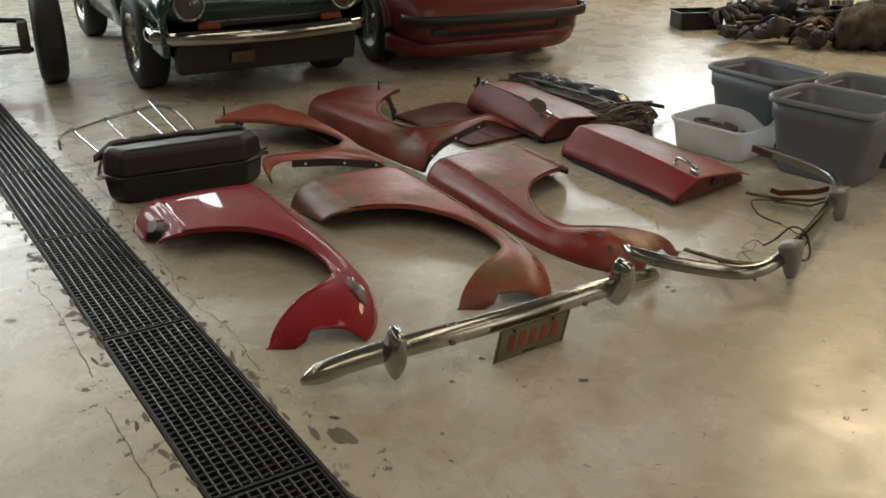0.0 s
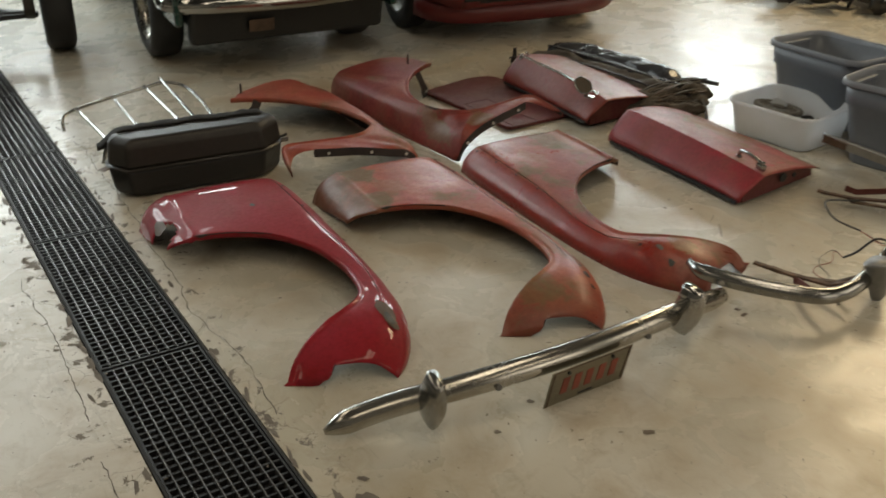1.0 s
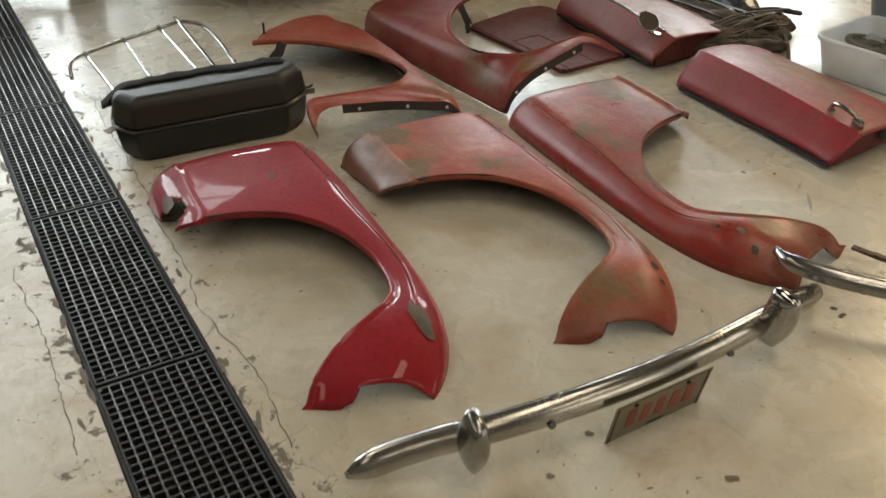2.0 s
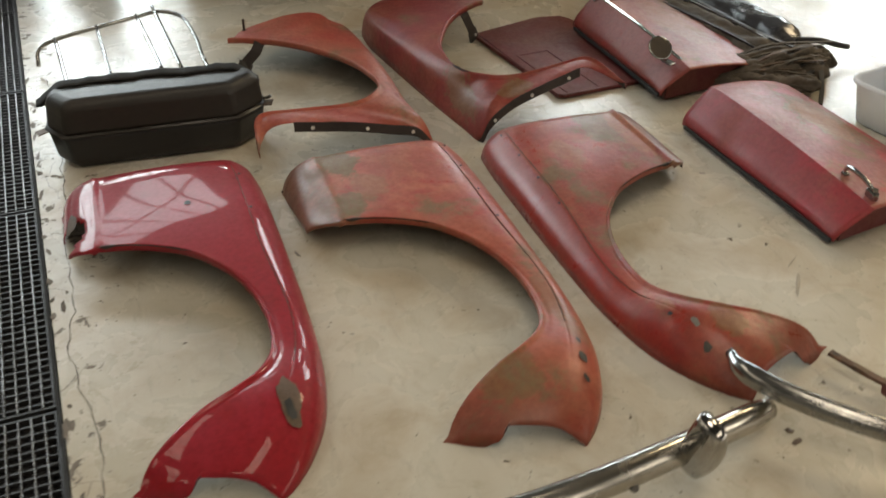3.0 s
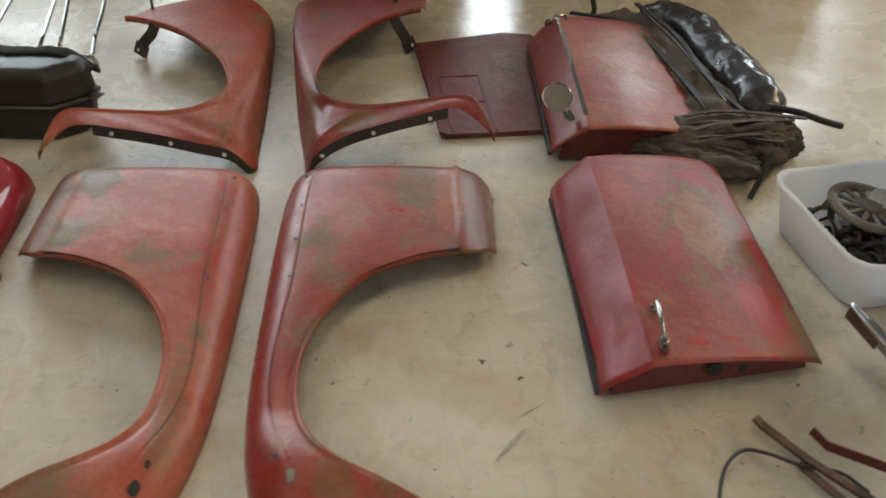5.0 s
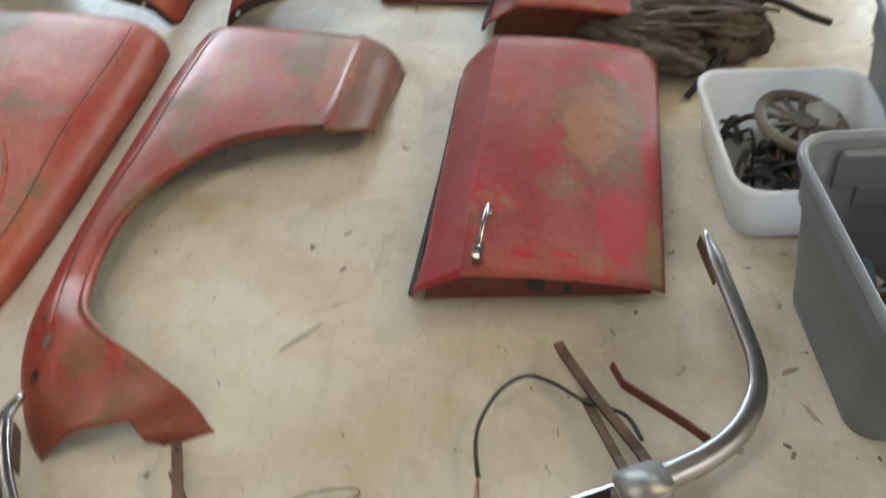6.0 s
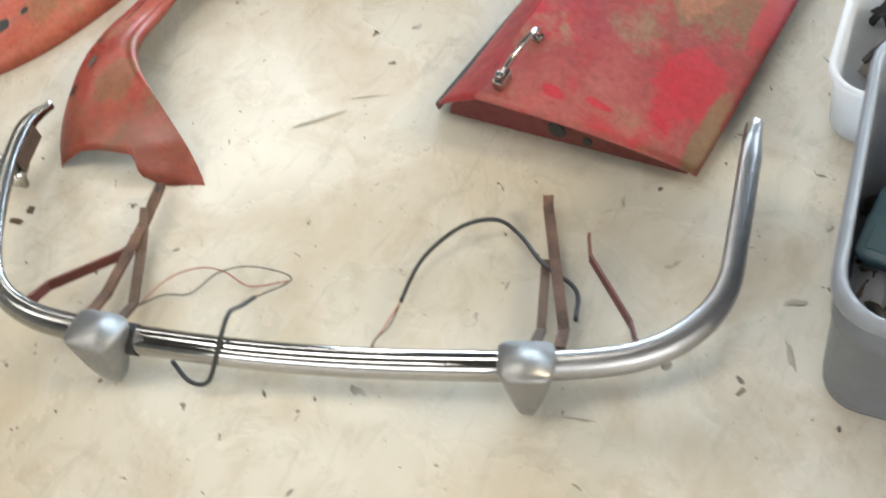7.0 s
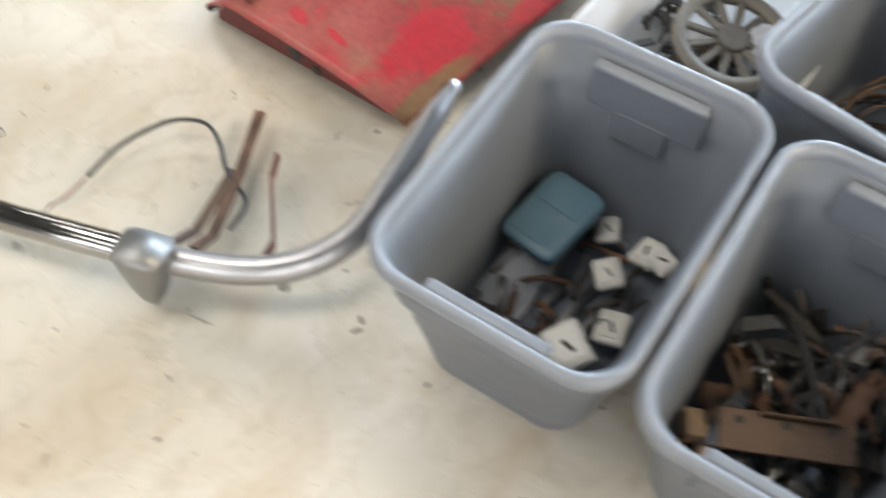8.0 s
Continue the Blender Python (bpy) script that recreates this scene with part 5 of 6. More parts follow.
for k in range(12):
    u = k / 11
    start = (0.66 + 0.10 * math.sin(k * 2.1), 5.35 + 0.03 * (k % 3), 0.03)
    end = (0.99 + 0.05 * math.sin(k * 1.3), 5.42 + 0.34 * u, 0.07 + 0.07 * u)
    mid = ((start[0] + end[0]) / 2 + 0.03 * math.sin(k), (start[1] + end[1]) / 2 - 0.02, 0.08 + 0.06 * u)
    strap("hood_strap", [start, mid, end], 0.012 + 0.006 * (k % 2), 0.005, CLOTH if k % 3 else BARE_RUST, root, "", 14)
for pts, w in (([(-0.16, 6.02, 0.10), (0.1, 6.05, 0.12), (0.5, 5.80, 0.12), (0.86, 5.53, 0.10), (0.98, 5.42, 0.05)], 0.022),
               ([(0.05, 6.20, 0.15), (0.35, 6.03, 0.15), (0.70, 5.75, 0.14), (1.0, 5.62, 0.11)], 0.02),
               ([(0.66, 5.33, 0.05), (0.86, 5.43, 0.075), (0.98, 5.60, 0.10), (1.01, 5.74, 0.10)], 0.02),
               ([(0.84, 5.30, 0.012), (0.95, 5.42, 0.06), (1.03, 5.62, 0.09)], 0.018),
               ([(1.07, 5.36, 0.012), (1.05, 5.48, 0.06), (1.0, 5.66, 0.11)], 0.018)):
    strap("frame_bow", pts, w, 0.008, IRON, root, "", 20)
strap("frame_bow", [(-0.19, 6.24, 0.012), (-0.17, 6.22, 0.06), (-0.16, 6.18, 0.12)], 0.022, 0.008, IRON, root)
tube("hinge_end", [(0.86, 5.84, 0.09), (0.97, 5.86, 0.10), (1.05, 5.90, 0.08), (1.10, 5.95, 0.06)], 0.013, IRON, root, "", 16)
strap("hem_strip", [(0.12, 6.14, 0.155), (0.40, 5.96, 0.150), (0.78, 5.68, 0.135)], 0.012, 0.006, DARK_STEEL, root, "", 16)


# ---- plastic totes ----
def rounded(w, d, r, n=7):
    pts = []
    for cx, cy, a0 in ((w / 2 - r, d / 2 - r, 0), (-w / 2 + r, d / 2 - r, 90), (-w / 2 + r, -d / 2 + r, 180), (w / 2 - r, -d / 2 + r, 270)):
        for i in range(n):
            a = radians(a0 + 90 * i / (n - 1))
            pts.append((cx + r * math.cos(a), cy + r * math.sin(a)))
    return pts


def tote(m, label, ribbed=False):
    """A storage tote: tapered walls, a step below the rim, a rolled rim and grips at the short ends."""
    root = thing("storage_tote", m, label, "storage tote", "grey totes")
    W, D, H = 0.590, 0.432, 0.405

    def level(s, z, r=0.075):
        return [(x, y, z) for x, y in rounded(W * s[0], D * s[1], r)]
    out = [level((0.715, 0.68), 0.002, 0.06), level((0.735, 0.70), 0.006, 0.065), level((0.755, 0.725), 0.03, 0.07), level((0.885, 0.865), 0.275), level((0.92, 0.905), 0.285), level((0.945, 0.93), 0.385)]
    inn = [level((0.935, 0.915), 0.385), level((0.905, 0.885), 0.288), level((0.87, 0.845), 0.277), level((0.74, 0.70), 0.035, 0.065), level((0.715, 0.675), 0.012, 0.06)]
    body = loops_mesh("shell", out + inn, BIN_GREY, root, "", True, True)
    rim = [level((0.945, 0.93), 0.372), level((0.990, 0.988), 0.374), level((1.0, 1.0), 0.382, 0.08), level((1.0, 1.0), 0.396, 0.08), level((0.985, 0.98), 0.405, 0.08), level((0.955, 0.945), 0.403), level((0.935, 0.915), 0.392), level((0.933, 0.912), 0.380)]
    loops_mesh("rim", rim, BIN_RIM, root)
    for s in (-1, 1):
        # inside face of the grip and its bar
        part("grip_recess", box_bm(0.012, 0.215, 0.085, pose(s * W * 0.436, 0, 0.318, 0, s * 6, 0), 0.005), BIN_GREY, root)
        part("grip", box_bm(0.022, 0.205, 0.014, pose(s * W * 0.434, 0, 0.366, 0, 0, 0), 0.006, 3), BIN_RIM, root)
        part("grip_panel", box_bm(0.008, 0.10, 0.06, pose(s * W * 0.418, 0, 0.255, 0, s * 8, 0), 0.003), BIN_GREY, root)
    for s in ((1,) if ribbed else ()):
        for i in range(5):
            part("rib", box_bm(0.010, 0.006, 0.008, pose(s * W * 0.462, -0.10, 0.29 + 0.018 * i), 0.002, 1), BIN_GREY, root)
    return root


TOTE_B = pose(1.995, 5.018, 0, 0, 0, -32.5)
TOTE_C = pose(2.245, 5.385, 0, 0, 0, -32.5)
TOTE_A = pose(1.675, 5.655, 0, 0, 0, -43)
tote(TOTE_B, "grey plastic storage tote holding boxes and small parts")
tote(TOTE_C, "grey plastic storage tote full of metal brackets", True)
tote(TOTE_A, "grey plastic storage tote with cables in it")

root = thing("plastic_tub", pose(1.478, 5.312, 0, 0, 0, -35), "cloudy clear plastic tub with dark parts in it", "plastic tub")


def tub_level(w, d, z, r):
    return [(x, y, z) for x, y in rounded(w, d, r)]


loops_mesh("tub_wall", [tub_level(0.415, 0.365, 0.003, 0.06), tub_level(0.435, 0.385, 0.012, 0.065), tub_level(0.485, 0.430, 0.165, 0.07), tub_level(0.505, 0.450, 0.167, 0.075), tub_level(0.510, 0.455, 0.182, 0.075), tub_level(0.494, 0.438, 0.186, 0.07), tub_level(0.478, 0.422, 0.176, 0.068), tub_level(0.430, 0.380, 0.016, 0.062)], MILKY, root, "", True, True)
part("tub_foot", box_bm(0.36, 0.31, 0.003, pose(0, 0, 0.0015), 0.001, 1), MILKY, root)


# ---- loose contents ----
rng = random.Random(7)


def rod(m, pts, r, material, name, label, category, group, bent=16):
    root = thing(name, m, label, category, group)
    tube("shaft", pts, r, material, root, "", bent, 8)
    return root


# tote B: organiser box, white caps, rods, bag
IN_B = TOTE_B @ pose(0, 0, 0.014)
box = thing("organiser_box", IN_B @ pose(-0.115, -0.070, 0.062, 6, 10, -11), "small translucent blue organiser box with a lid", "organiser box", "tote contents")
def case_level(w, d, z, r=0.024):
    return [(x, y, z) for x, y in rounded(w, d, r)]


loops_mesh("base", [case_level(0.142, 0.102, 0.0), case_level(0.152, 0.112, 0.006), case_level(0.158, 0.118, 0.030)], BLUE_BOX, box, "", True, True)
loops_mesh("lid", [case_level(0.164, 0.124, 0.0305), case_level(0.166, 0.126, 0.034), case_level(0.164, 0.124, 0.041), case_level(0.152, 0.112, 0.0445)], BLUE_BOX, box, "", True, True)
for x in (-0.037, 0.037):
    part("lid_panel", box_bm(0.054, 0.092, 0.004, pose(x * 1.0, 0, 0.0455), 0.0019, 2), BLUE_BOX, box)
part("latch", box_bm(0.02, 0.006, 0.02, pose(0.0, -0.061, 0.030), 0.002, 1), BLUE_BOX, box)
pouch = thing("black_pouch", IN_B @ pose(-0.165, -0.105, 0.03, 0, 0, 20), "small black soft pouch", "pouch", "tote contents")
part("body", box_bm(0.09, 0.05, 0.04, pose(0, 0, 0.021), 0.015, 3), RUBBER, pouch)
for x, y, z, a, t, w in ((-0.175, 0.015, 0.030, 30, 12, 0.054), (-0.165, 0.105, 0.035, -10, 18, 0.062), (-0.085, 0.062, 0.040, 40, 14, 0.060), (0.012, 0.120, 0.040, 12, 10, 0.066), (0.085, 0.072, 0.045, 55, 16, 0.085), (-0.155, 0.130, 0.055, 70, 20, 0.052)):
    cap = thing("lens_cap", IN_B @ pose(x, y, z, t, t * 0.4, a), "small white plastic lamp housing among the parts", "plastic part", "tote contents")
    part("body", box_bm(w, w * 0.85, 0.022, pose(0, 0, 0.013), 0.008, 3), WHITE_CAP, cap)
    part("face", box_bm(w * 0.72, w * 0.58, 0.004, pose(0, 0, 0.0255), 0.0015, 1), WHITE_CAP, cap)
    part("mark", box_bm(w * 0.34, w * 0.10, 0.002, pose(0.003, 0.002, 0.0285, 0, 0, 25), 0.0006, 1), DARK_STEEL, cap)
for i in range(44):
    x, y = rng.uniform(-0.18, 0.205), rng.uniform(-0.13, 0.135)
    a = rng.uniform(0, 6.28)
    l = rng.uniform(0.04, 0.14)
    z = rng.uniform(0.008, 0.05)
    ex, ey = max(-0.2, min(0.21, x + l * math.cos(a))), max(-0.14, min(0.14, y + l * math.sin(a)))
    rod(IN_B, [(x, y, z), ((x + ex) / 2, (y + ey) / 2, z + rng.uniform(0, 0.018)), (ex, ey, rng.uniform(0.008, 0.03))], rng.uniform(0.003, 0.008), rng.choice([STEEL, DARK_STEEL, BARE_RUST, STEEL, RUST]), "metal_rod", "short worn steel rod in the tote", "rod", "tote contents", 8)
bag = thing("plastic_bag", IN_B @ pose(-0.03, -0.085, 0.0), "crumpled clear plastic bag of small fittings", "plastic bag", "tote contents")
verts, n = [], 22
for i in range(n):
    for j in range(n):
        u, v = i / (n - 1) - 0.5, j / (n - 1) - 0.5
        z = 0.012 + 0.035 * max(0, 1 - 4.2 * (u * u + v * v)) + 0.010 * noise.noise((u * 14, v * 14, 2)) + 0.006 * noise.noise((u * 37, v * 37, 5))
        verts.append((u * 0.20, v * 0.10, max(0.001, z)))
link_mesh("film", verts, grid_faces(n, n, True), MILKY, bag)

# tote C: brackets, springs, straps
IN_C = TOTE_C @ pose(0, 0, 0.014)
for i in range(110):
    x, y = rng.uniform(-0.19, 0.19), rng.uniform(-0.125, 0.125)
    a = rng.uniform(0, 6.28)
    l = rng.uniform(0.06, 0.2)
    z = rng.uniform(0.01, 0.13)
    ex, ey = max(-0.205, min(0.205, x + l * math.cos(a))), max(-0.14, min(0.14, y + l * math.sin(a)))
    pts = [(x, y, z), ((x + ex) / 2 + rng.uniform(-0.02, 0.02), (y + ey) / 2, z + rng.uniform(-0.005, 0.04)), (ex, ey, rng.uniform(0.01, 0.14))]
    piece = thing("steel_bracket", IN_C, "worn steel bracket jumbled in the tote", "bracket", "tote contents")
    mat = rng.choice([STEEL, DARK_STEEL, DARK_STEEL, BARE_RUST, DULL_CHROME, RUST])
    if i % 2:
        strap("strap", pts, rng.uniform(0.012, 0.03), 0.004, mat, piece, "", 8)
    else:
        tube("bar", pts, rng.uniform(0.003, 0.008), mat, piece, "", 10, 8)
plate2 = thing("mounting_plate", IN_C @ pose(0.075, -0.005, 0.160, 8, -6, 112), "rust-brown flanged mounting plate lying on the brackets", "bracket", "tote contents")
part("plate", box_bm(0.20, 0.066, 0.005, None, 0.002, 1), BARE_RUST, plate2)
part("plate_flange", box_bm(0.12, 0.005, 0.022, pose(0.02, 0.026, 0.010), 0.002, 1), BARE_RUST, plate2)
for x in (-0.07, 0.0, 0.065):
    part("plate_hole", cyl_bm(0.007, 0.008, 10, pose(x, 0.015, 0.0)), BLACK, plate2)
for i, (x, y) in enumerate(((0.17, -0.09), (0.12, -0.13), (0.2, 0.02))):
    block = thing("card_box", IN_C @ pose(x, y, 0.125, rng.uniform(-15, 15), rng.uniform(-15, 15), 30 * i), "small tan card box in the tote", "box", "tote contents")
    part("body", box_bm(0.05, 0.035, 0.03, None, 0.004), TAN_PART, block)
for i in range(3):
    hose = thing("hose", IN_C, "bent black rubber hose in the tote", "hose", "tote contents")
    pts = [(-0.18 + 0.02 * i, -0.10 + 0.07 * i, 0.09), (-0.10, -0.04 + 0.05 * i, 0.135), (0.0, 0.05 - 0.03 * i, 0.125), (-0.03, 0.11, 0.11), (-0.14, 0.10, 0.10)]
    tube("tubing", pts, 0.007, RUBBER, hose, "", 30, 8)

# tote A: coiled cables
IN_A = TOTE_A @ pose(0, 0, 0.014)
for i in range(9):
    coil = thing("cable_coil", IN_A, "coil of black and brown cable in the tote", "cable", "tote contents")
    r, cx, cy = rng.uniform(0.06, 0.12), rng.uniform(-0.06, 0.06), rng.uniform(-0.02, 0.02)
    pts = [(cx + r * 1.3 * math.cos(k * 0.8), cy + r * math.sin(k * 0.8), 0.02 + 0.012 * i + 0.01 * math.sin(k * 1.7)) for k in range(10)]
    tube("strand", pts, rng.uniform(0.003, 0.006), rng.choice([WIRE_BLACK, RUBBER, BARE_RUST]), coil, "", 50, 7)

# tub: slotted disc, clamps, straps
IN_T = pose(1.478, 5.312, 0.018, 0, 0, -35)
disc = thing("slotted_disc", IN_T @ pose(-0.100, 0.040, 0.088, -7, 6, 15) @ Matrix.Scale(1.6, 4), "grey-brown slotted round metal cover resting on the parts", "slotted cover", "tub contents")
part("rim_ring", lathe_bm([(0.062, 0.0), (0.078, 0.0), (0.080, 0.006), (0.078, 0.012), (0.062, 0.012), (0.060, 0.006), (0.062, 0.0)], 36), DUSTY_STEEL, disc, "", True)
part("hub", cyl_bm(0.022, 0.012, 18, pose(0, 0, 0.008), bevel=0.003), DUSTY_STEEL, disc)
for i in range(12):
    part("spoke", box_bm(0.044, 0.011, 0.007, pose(0, 0, 0.006, 0, 0, 30 * i) @ pose(0.042, 0, 0), 0.002, 1), DUSTY_STEEL, disc)
for i in range(70):
    x, y = rng.uniform(-0.17, 0.10), rng.uniform(-0.13, 0.14)
    a, l = rng.uniform(0, 6.28), rng.uniform(0.05, 0.13)
    z = rng.uniform(0.008, 0.075)
    ex, ey = max(-0.185, min(0.17, x + l * math.cos(a))), max(-0.16, min(0.16, y + l * math.sin(a)))
    piece = thing("small_fitting", IN_T, "oily dark steel fitting in the tub", "fitting", "tub contents")
    pts = [(x, y, z), ((x + ex) / 2, (y + ey) / 2, z + rng.uniform(0, 0.025)), (ex, ey, rng.uniform(0.008, 0.06))]
    mat = rng.choice([DARK_STEEL, DARK_STEEL, IRON, IRON, BARE_RUST, RUBBER])
    if i % 2:
        strap("strap", pts, rng.uniform(0.010, 0.028), 0.005, mat, piece, "", 8)
    else:
        tube("bar", pts, rng.uniform(0.004, 0.010), mat, piece, "", 8, 8)
rag = thing("paper_bag", IN_T @ pose(-0.15, 0.105, 0.0, 0, 0, 20), "crumpled translucent bag in the tub", "plastic bag", "tub contents")
verts, n = [], 20
for i in range(n):
    for j in range(n):
        u, v = i / (n - 1) - 0.5, j / (n - 1) - 0.5
        z = 0.02 + 0.10 * max(0, 1 - 3.6 * (u * u + v * v)) + 0.016 * noise.noise((u * 9, v * 9, 8)) + 0.008 * noise.noise((u * 25, v * 25, 3))
        verts.append((u * 0.17, v * 0.17, max(0.002, z)))
link_mesh("film", verts, grid_faces(n, n, True), MILKY, rag)


# ---- parked cars ----
def wheel(root, m, r, width, alloy, spokes):
    w = width / 2
    tyre = part("wheel", lathe_bm([(r * 0.60, -w * 0.80), (r * 0.68, -w * 0.98), (r * 0.86, -w), (r * 0.97, -w * 0.82), (r, -w * 0.55), (r, w * 0.55), (r * 0.97, w * 0.82), (r * 0.86, w), (r * 0.68, w * 0.98), (r * 0.60, w * 0.80)], 40, None), RUBBER, root, "black tyre on its wheel", True)
    tyre.matrix_local = m
    part("rim", lathe_bm([(r * 0.62, -w * 0.8), (r * 0.60, w * 0.82), (r * 0.635, w * 0.92), (r * 0.60, w * 0.90), (r * 0.54, w * 0.55), (r * 0.50, w * 0.25), (r * 0.22, w * 0.2), (r * 0.20, w * 0.45), (0.001, w * 0.47)], 36), alloy, tyre, "", True)
    for i in range(spokes):
        a = 360 / spokes * i
        part("spoke", box_bm(r * 0.34, r * 0.13, w * 0.22, pose(0, 0, w * 0.34, 0, 0, a) @ pose(r * 0.37, 0, 0, 0, -8, 0), 0.006), alloy, tyre)
    for i in range(4):
        a = radians(45 + 90 * i)
        part("wheel_nut", cyl_bm(0.011, 0.02, 6, pose(r * 0.14 * math.cos(a), r * 0.14 * math.sin(a), w * 0.5)), CHROME, tyre)
    return tyre


def lofted_body(name, stations, material, root, label=""):
    """stations: (x, half width, underside, waist, top, tuck) along the car; a section of nine points each side."""
    verts, faces = [], []
    for x, hw, z0, zw, z1, tuck in stations:
        half = [(hw * 0.80, z0), (hw * 0.95, z0 + 0.04), (hw * tuck, zw - 0.16), (hw, zw - 0.03), (hw * 0.985, zw + 0.03), (hw * 0.90, z1 - 0.05), (hw * 0.72, z1 - 0.01), (hw * 0.36, z1)]
        sec = half + [(0, z1 + 0.004)] + [(-y, z) for y, z in half[::-1]]
        verts += [(x, y, z) for y, z in sec]
    k = 17
    n = len(stations)
    for i in range(n - 1):
        for j in range(k):
            faces.append((i * k + j, i * k + (j + 1) % k, (i + 1) * k + (j + 1) % k, (i + 1) * k + j))
    faces.append(tuple(range(k)))
    faces.append(tuple((n - 1) * k + j for j in range(k - 1, -1, -1)))
    ob = link_mesh(name, verts, faces, material, root, label)
    bm = bmesh.new()
    bm.from_mesh(ob.data)
    bmesh.ops.recalc_face_normals(bm, faces=bm.faces)
    bm.to_mesh(ob.data)
    bm.free()
    return ob


# green sports car, nose towards the panels; local x forward, y to its left
green = thing("green_sports_car", pose(-1.99, 6.26, 0, 0, 0, -45.5), "dark green open sports car with chrome front bumper", "car", "parked cars")
lofted_body("body", [(-2.9, 0.60, 0.38, 0.60, 0.78, 0.97), (-2.6, 0.70, 0.30, 0.62, 0.84, 0.97), (-1.9, 0.73, 0.28, 0.62, 0.86, 0.97), (-0.9, 0.73, 0.28, 0.62, 0.88, 0.97), (-0.42, 0.735, 0.28, 0.62, 0.90, 0.97)], GREEN, green)
lofted_body("bonnet", [(-0.42, 0.735, 0.66, 0.70, 0.90, 0.98), (0.0, 0.735, 0.64, 0.70, 0.87, 0.98), (0.35, 0.735, 0.62, 0.68, 0.85, 0.98), (0.55, 0.735, 0.56, 0.66, 0.83, 0.98), (0.68, 0.73, 0.54, 0.64, 0.80, 0.98), (0.74, 0.71, 0.56, 0.64, 0.76, 0.98)], GREEN, green, "dark green bonnet and wings")
for s in (-1, 1):
    v, f = sweep([(-0.45, s * 0.70, 0.34), (-0.37, s * 0.70, 0.50), (-0.22, s * 0.70, 0.63), (0.0, s * 0.70, 0.675), (0.22, s * 0.70, 0.63), (0.36, s * 0.70, 0.50), (0.42, s * 0.70, 0.40)], [(-0.05, -0.02), (0.05, -0.02), (0.05, 0.02), (-0.05, 0.02)], 24, up=(0, 1, 0))
    link_mesh("wheel_arch", v, f, GREEN, green)
    part("front_corner", box_bm(0.34, 0.05, 0.26, pose(0.56, s * 0.695, 0.46), 0.02), GREEN, green)
    wheel(green, pose(0, s * 0.665, 0.32, s * -90, 0, 0), 0.32, 0.20, ALLOY, 8)
    wheel(green, pose(-2.23, s * 0.63, 0.315, s * -90, 0, 0), 0.315, 0.19, ALLOY, 8)
    lamp = part("headlamp", lathe_bm([(0.0, 0.035), (0.05, 0.03), (0.082, 0.008), (0.09, 0.0), (0.098, 0.004), (0.104, -0.02), (0.10, -0.06)], 28, pose(0.745, s * 0.53, 0.655, 0, 90, 0)), LENS, green, "round headlamp in a chrome ring", True)
    part("lamp_ring", lathe_bm([(0.086, 0.0), (0.098, 0.010), (0.108, -0.01), (0.104, -0.03)], 28, pose(0.75, s * 0.53, 0.655, 0, 90, 0)), DULL_CHROME, lamp, "", True)
    part("turn_signal", box_bm(0.03, 0.15, 0.045, pose(0.765, s * 0.42, 0.520), 0.012), AMBER, green, "amber turn signal lens")
    part("side_marker", box_bm(0.04, 0.012, 0.028, pose(0.50, s * 0.733, 0.60), 0.005), DULL_CHROME, green)
part("grille", box_bm(0.05, 0.92, 0.17, pose(0.70, 0, 0.585), 0.015), BLACK, green, "black slatted grille")
for i in range(3):
    part("grille_bar", box_bm(0.012, 0.90, 0.008, pose(0.728, 0, 0.54 + 0.045 * i), 0.003), DULL_CHROME, green)
part("front_apron", box_bm(0.10, 1.26, 0.24, pose(0.66, 0, 0.32, 0, 14, 0), 0.03), BLACK, green, "black front apron")
part("underbody", box_bm(3.2, 1.05, 0.20, pose(-1.0, 0, 0.30), 0.03), BLACK, green)
v, f = sweep([(0.46, -0.735, 0.455), (0.56, -0.740, 0.455), (0.67, -0.70, 0.455), (0.78, -0.50, 0.452), (0.835, 0, 0.45), (0.78, 0.50, 0.452), (0.67, 0.70, 0.455), (0.56, 0.740, 0.455), (0.46, 0.735, 0.455)], [(0.0, -0.045), (0.018, -0.046), (0.034, -0.03), (0.040, 0.0), (0.034, 0.03), (0.018, 0.046), (0.0, 0.045)], 70)
link_mesh("bumper", v, f, CHROME, green, "chrome front bumper")
part("number_plate", box_bm(0.006, 0.16, 0.075, pose(0.735, -0.20, 0.30, 0, 8, 0), 0.004), BARE_RUST, green, "small tarnished plate below the bumper")

# red wedge-nosed car behind
red = thing("red_sports_car", pose(-0.64, 7.50, 0, 0, 0, -50), "red wedge-nosed sports car parked in the dark", "car", "parked cars")
lofted_body("body", [(-2.9, 0.62, 0.35, 0.62, 0.95, 0.97), (-2.2, 0.78, 0.25, 0.62, 0.98, 0.97), (-1.0, 0.79, 0.22, 0.60, 0.92, 0.97), (-0.42, 0.79, 0.22, 0.58, 0.84, 0.97)], CAR_RED, red)
lofted_body("nose", [(-0.42, 0.79, 0.60, 0.64, 0.84, 0.98), (0.1, 0.79, 0.58, 0.62, 0.78, 0.98), (0.36, 0.78, 0.30, 0.56, 0.72, 0.98), (0.52, 0.76, 0.24, 0.50, 0.66, 0.98), (0.68, 0.70, 0.24, 0.44, 0.56, 0.98), (0.76, 0.62, 0.28, 0.42, 0.50, 0.98)], CAR_RED, red)
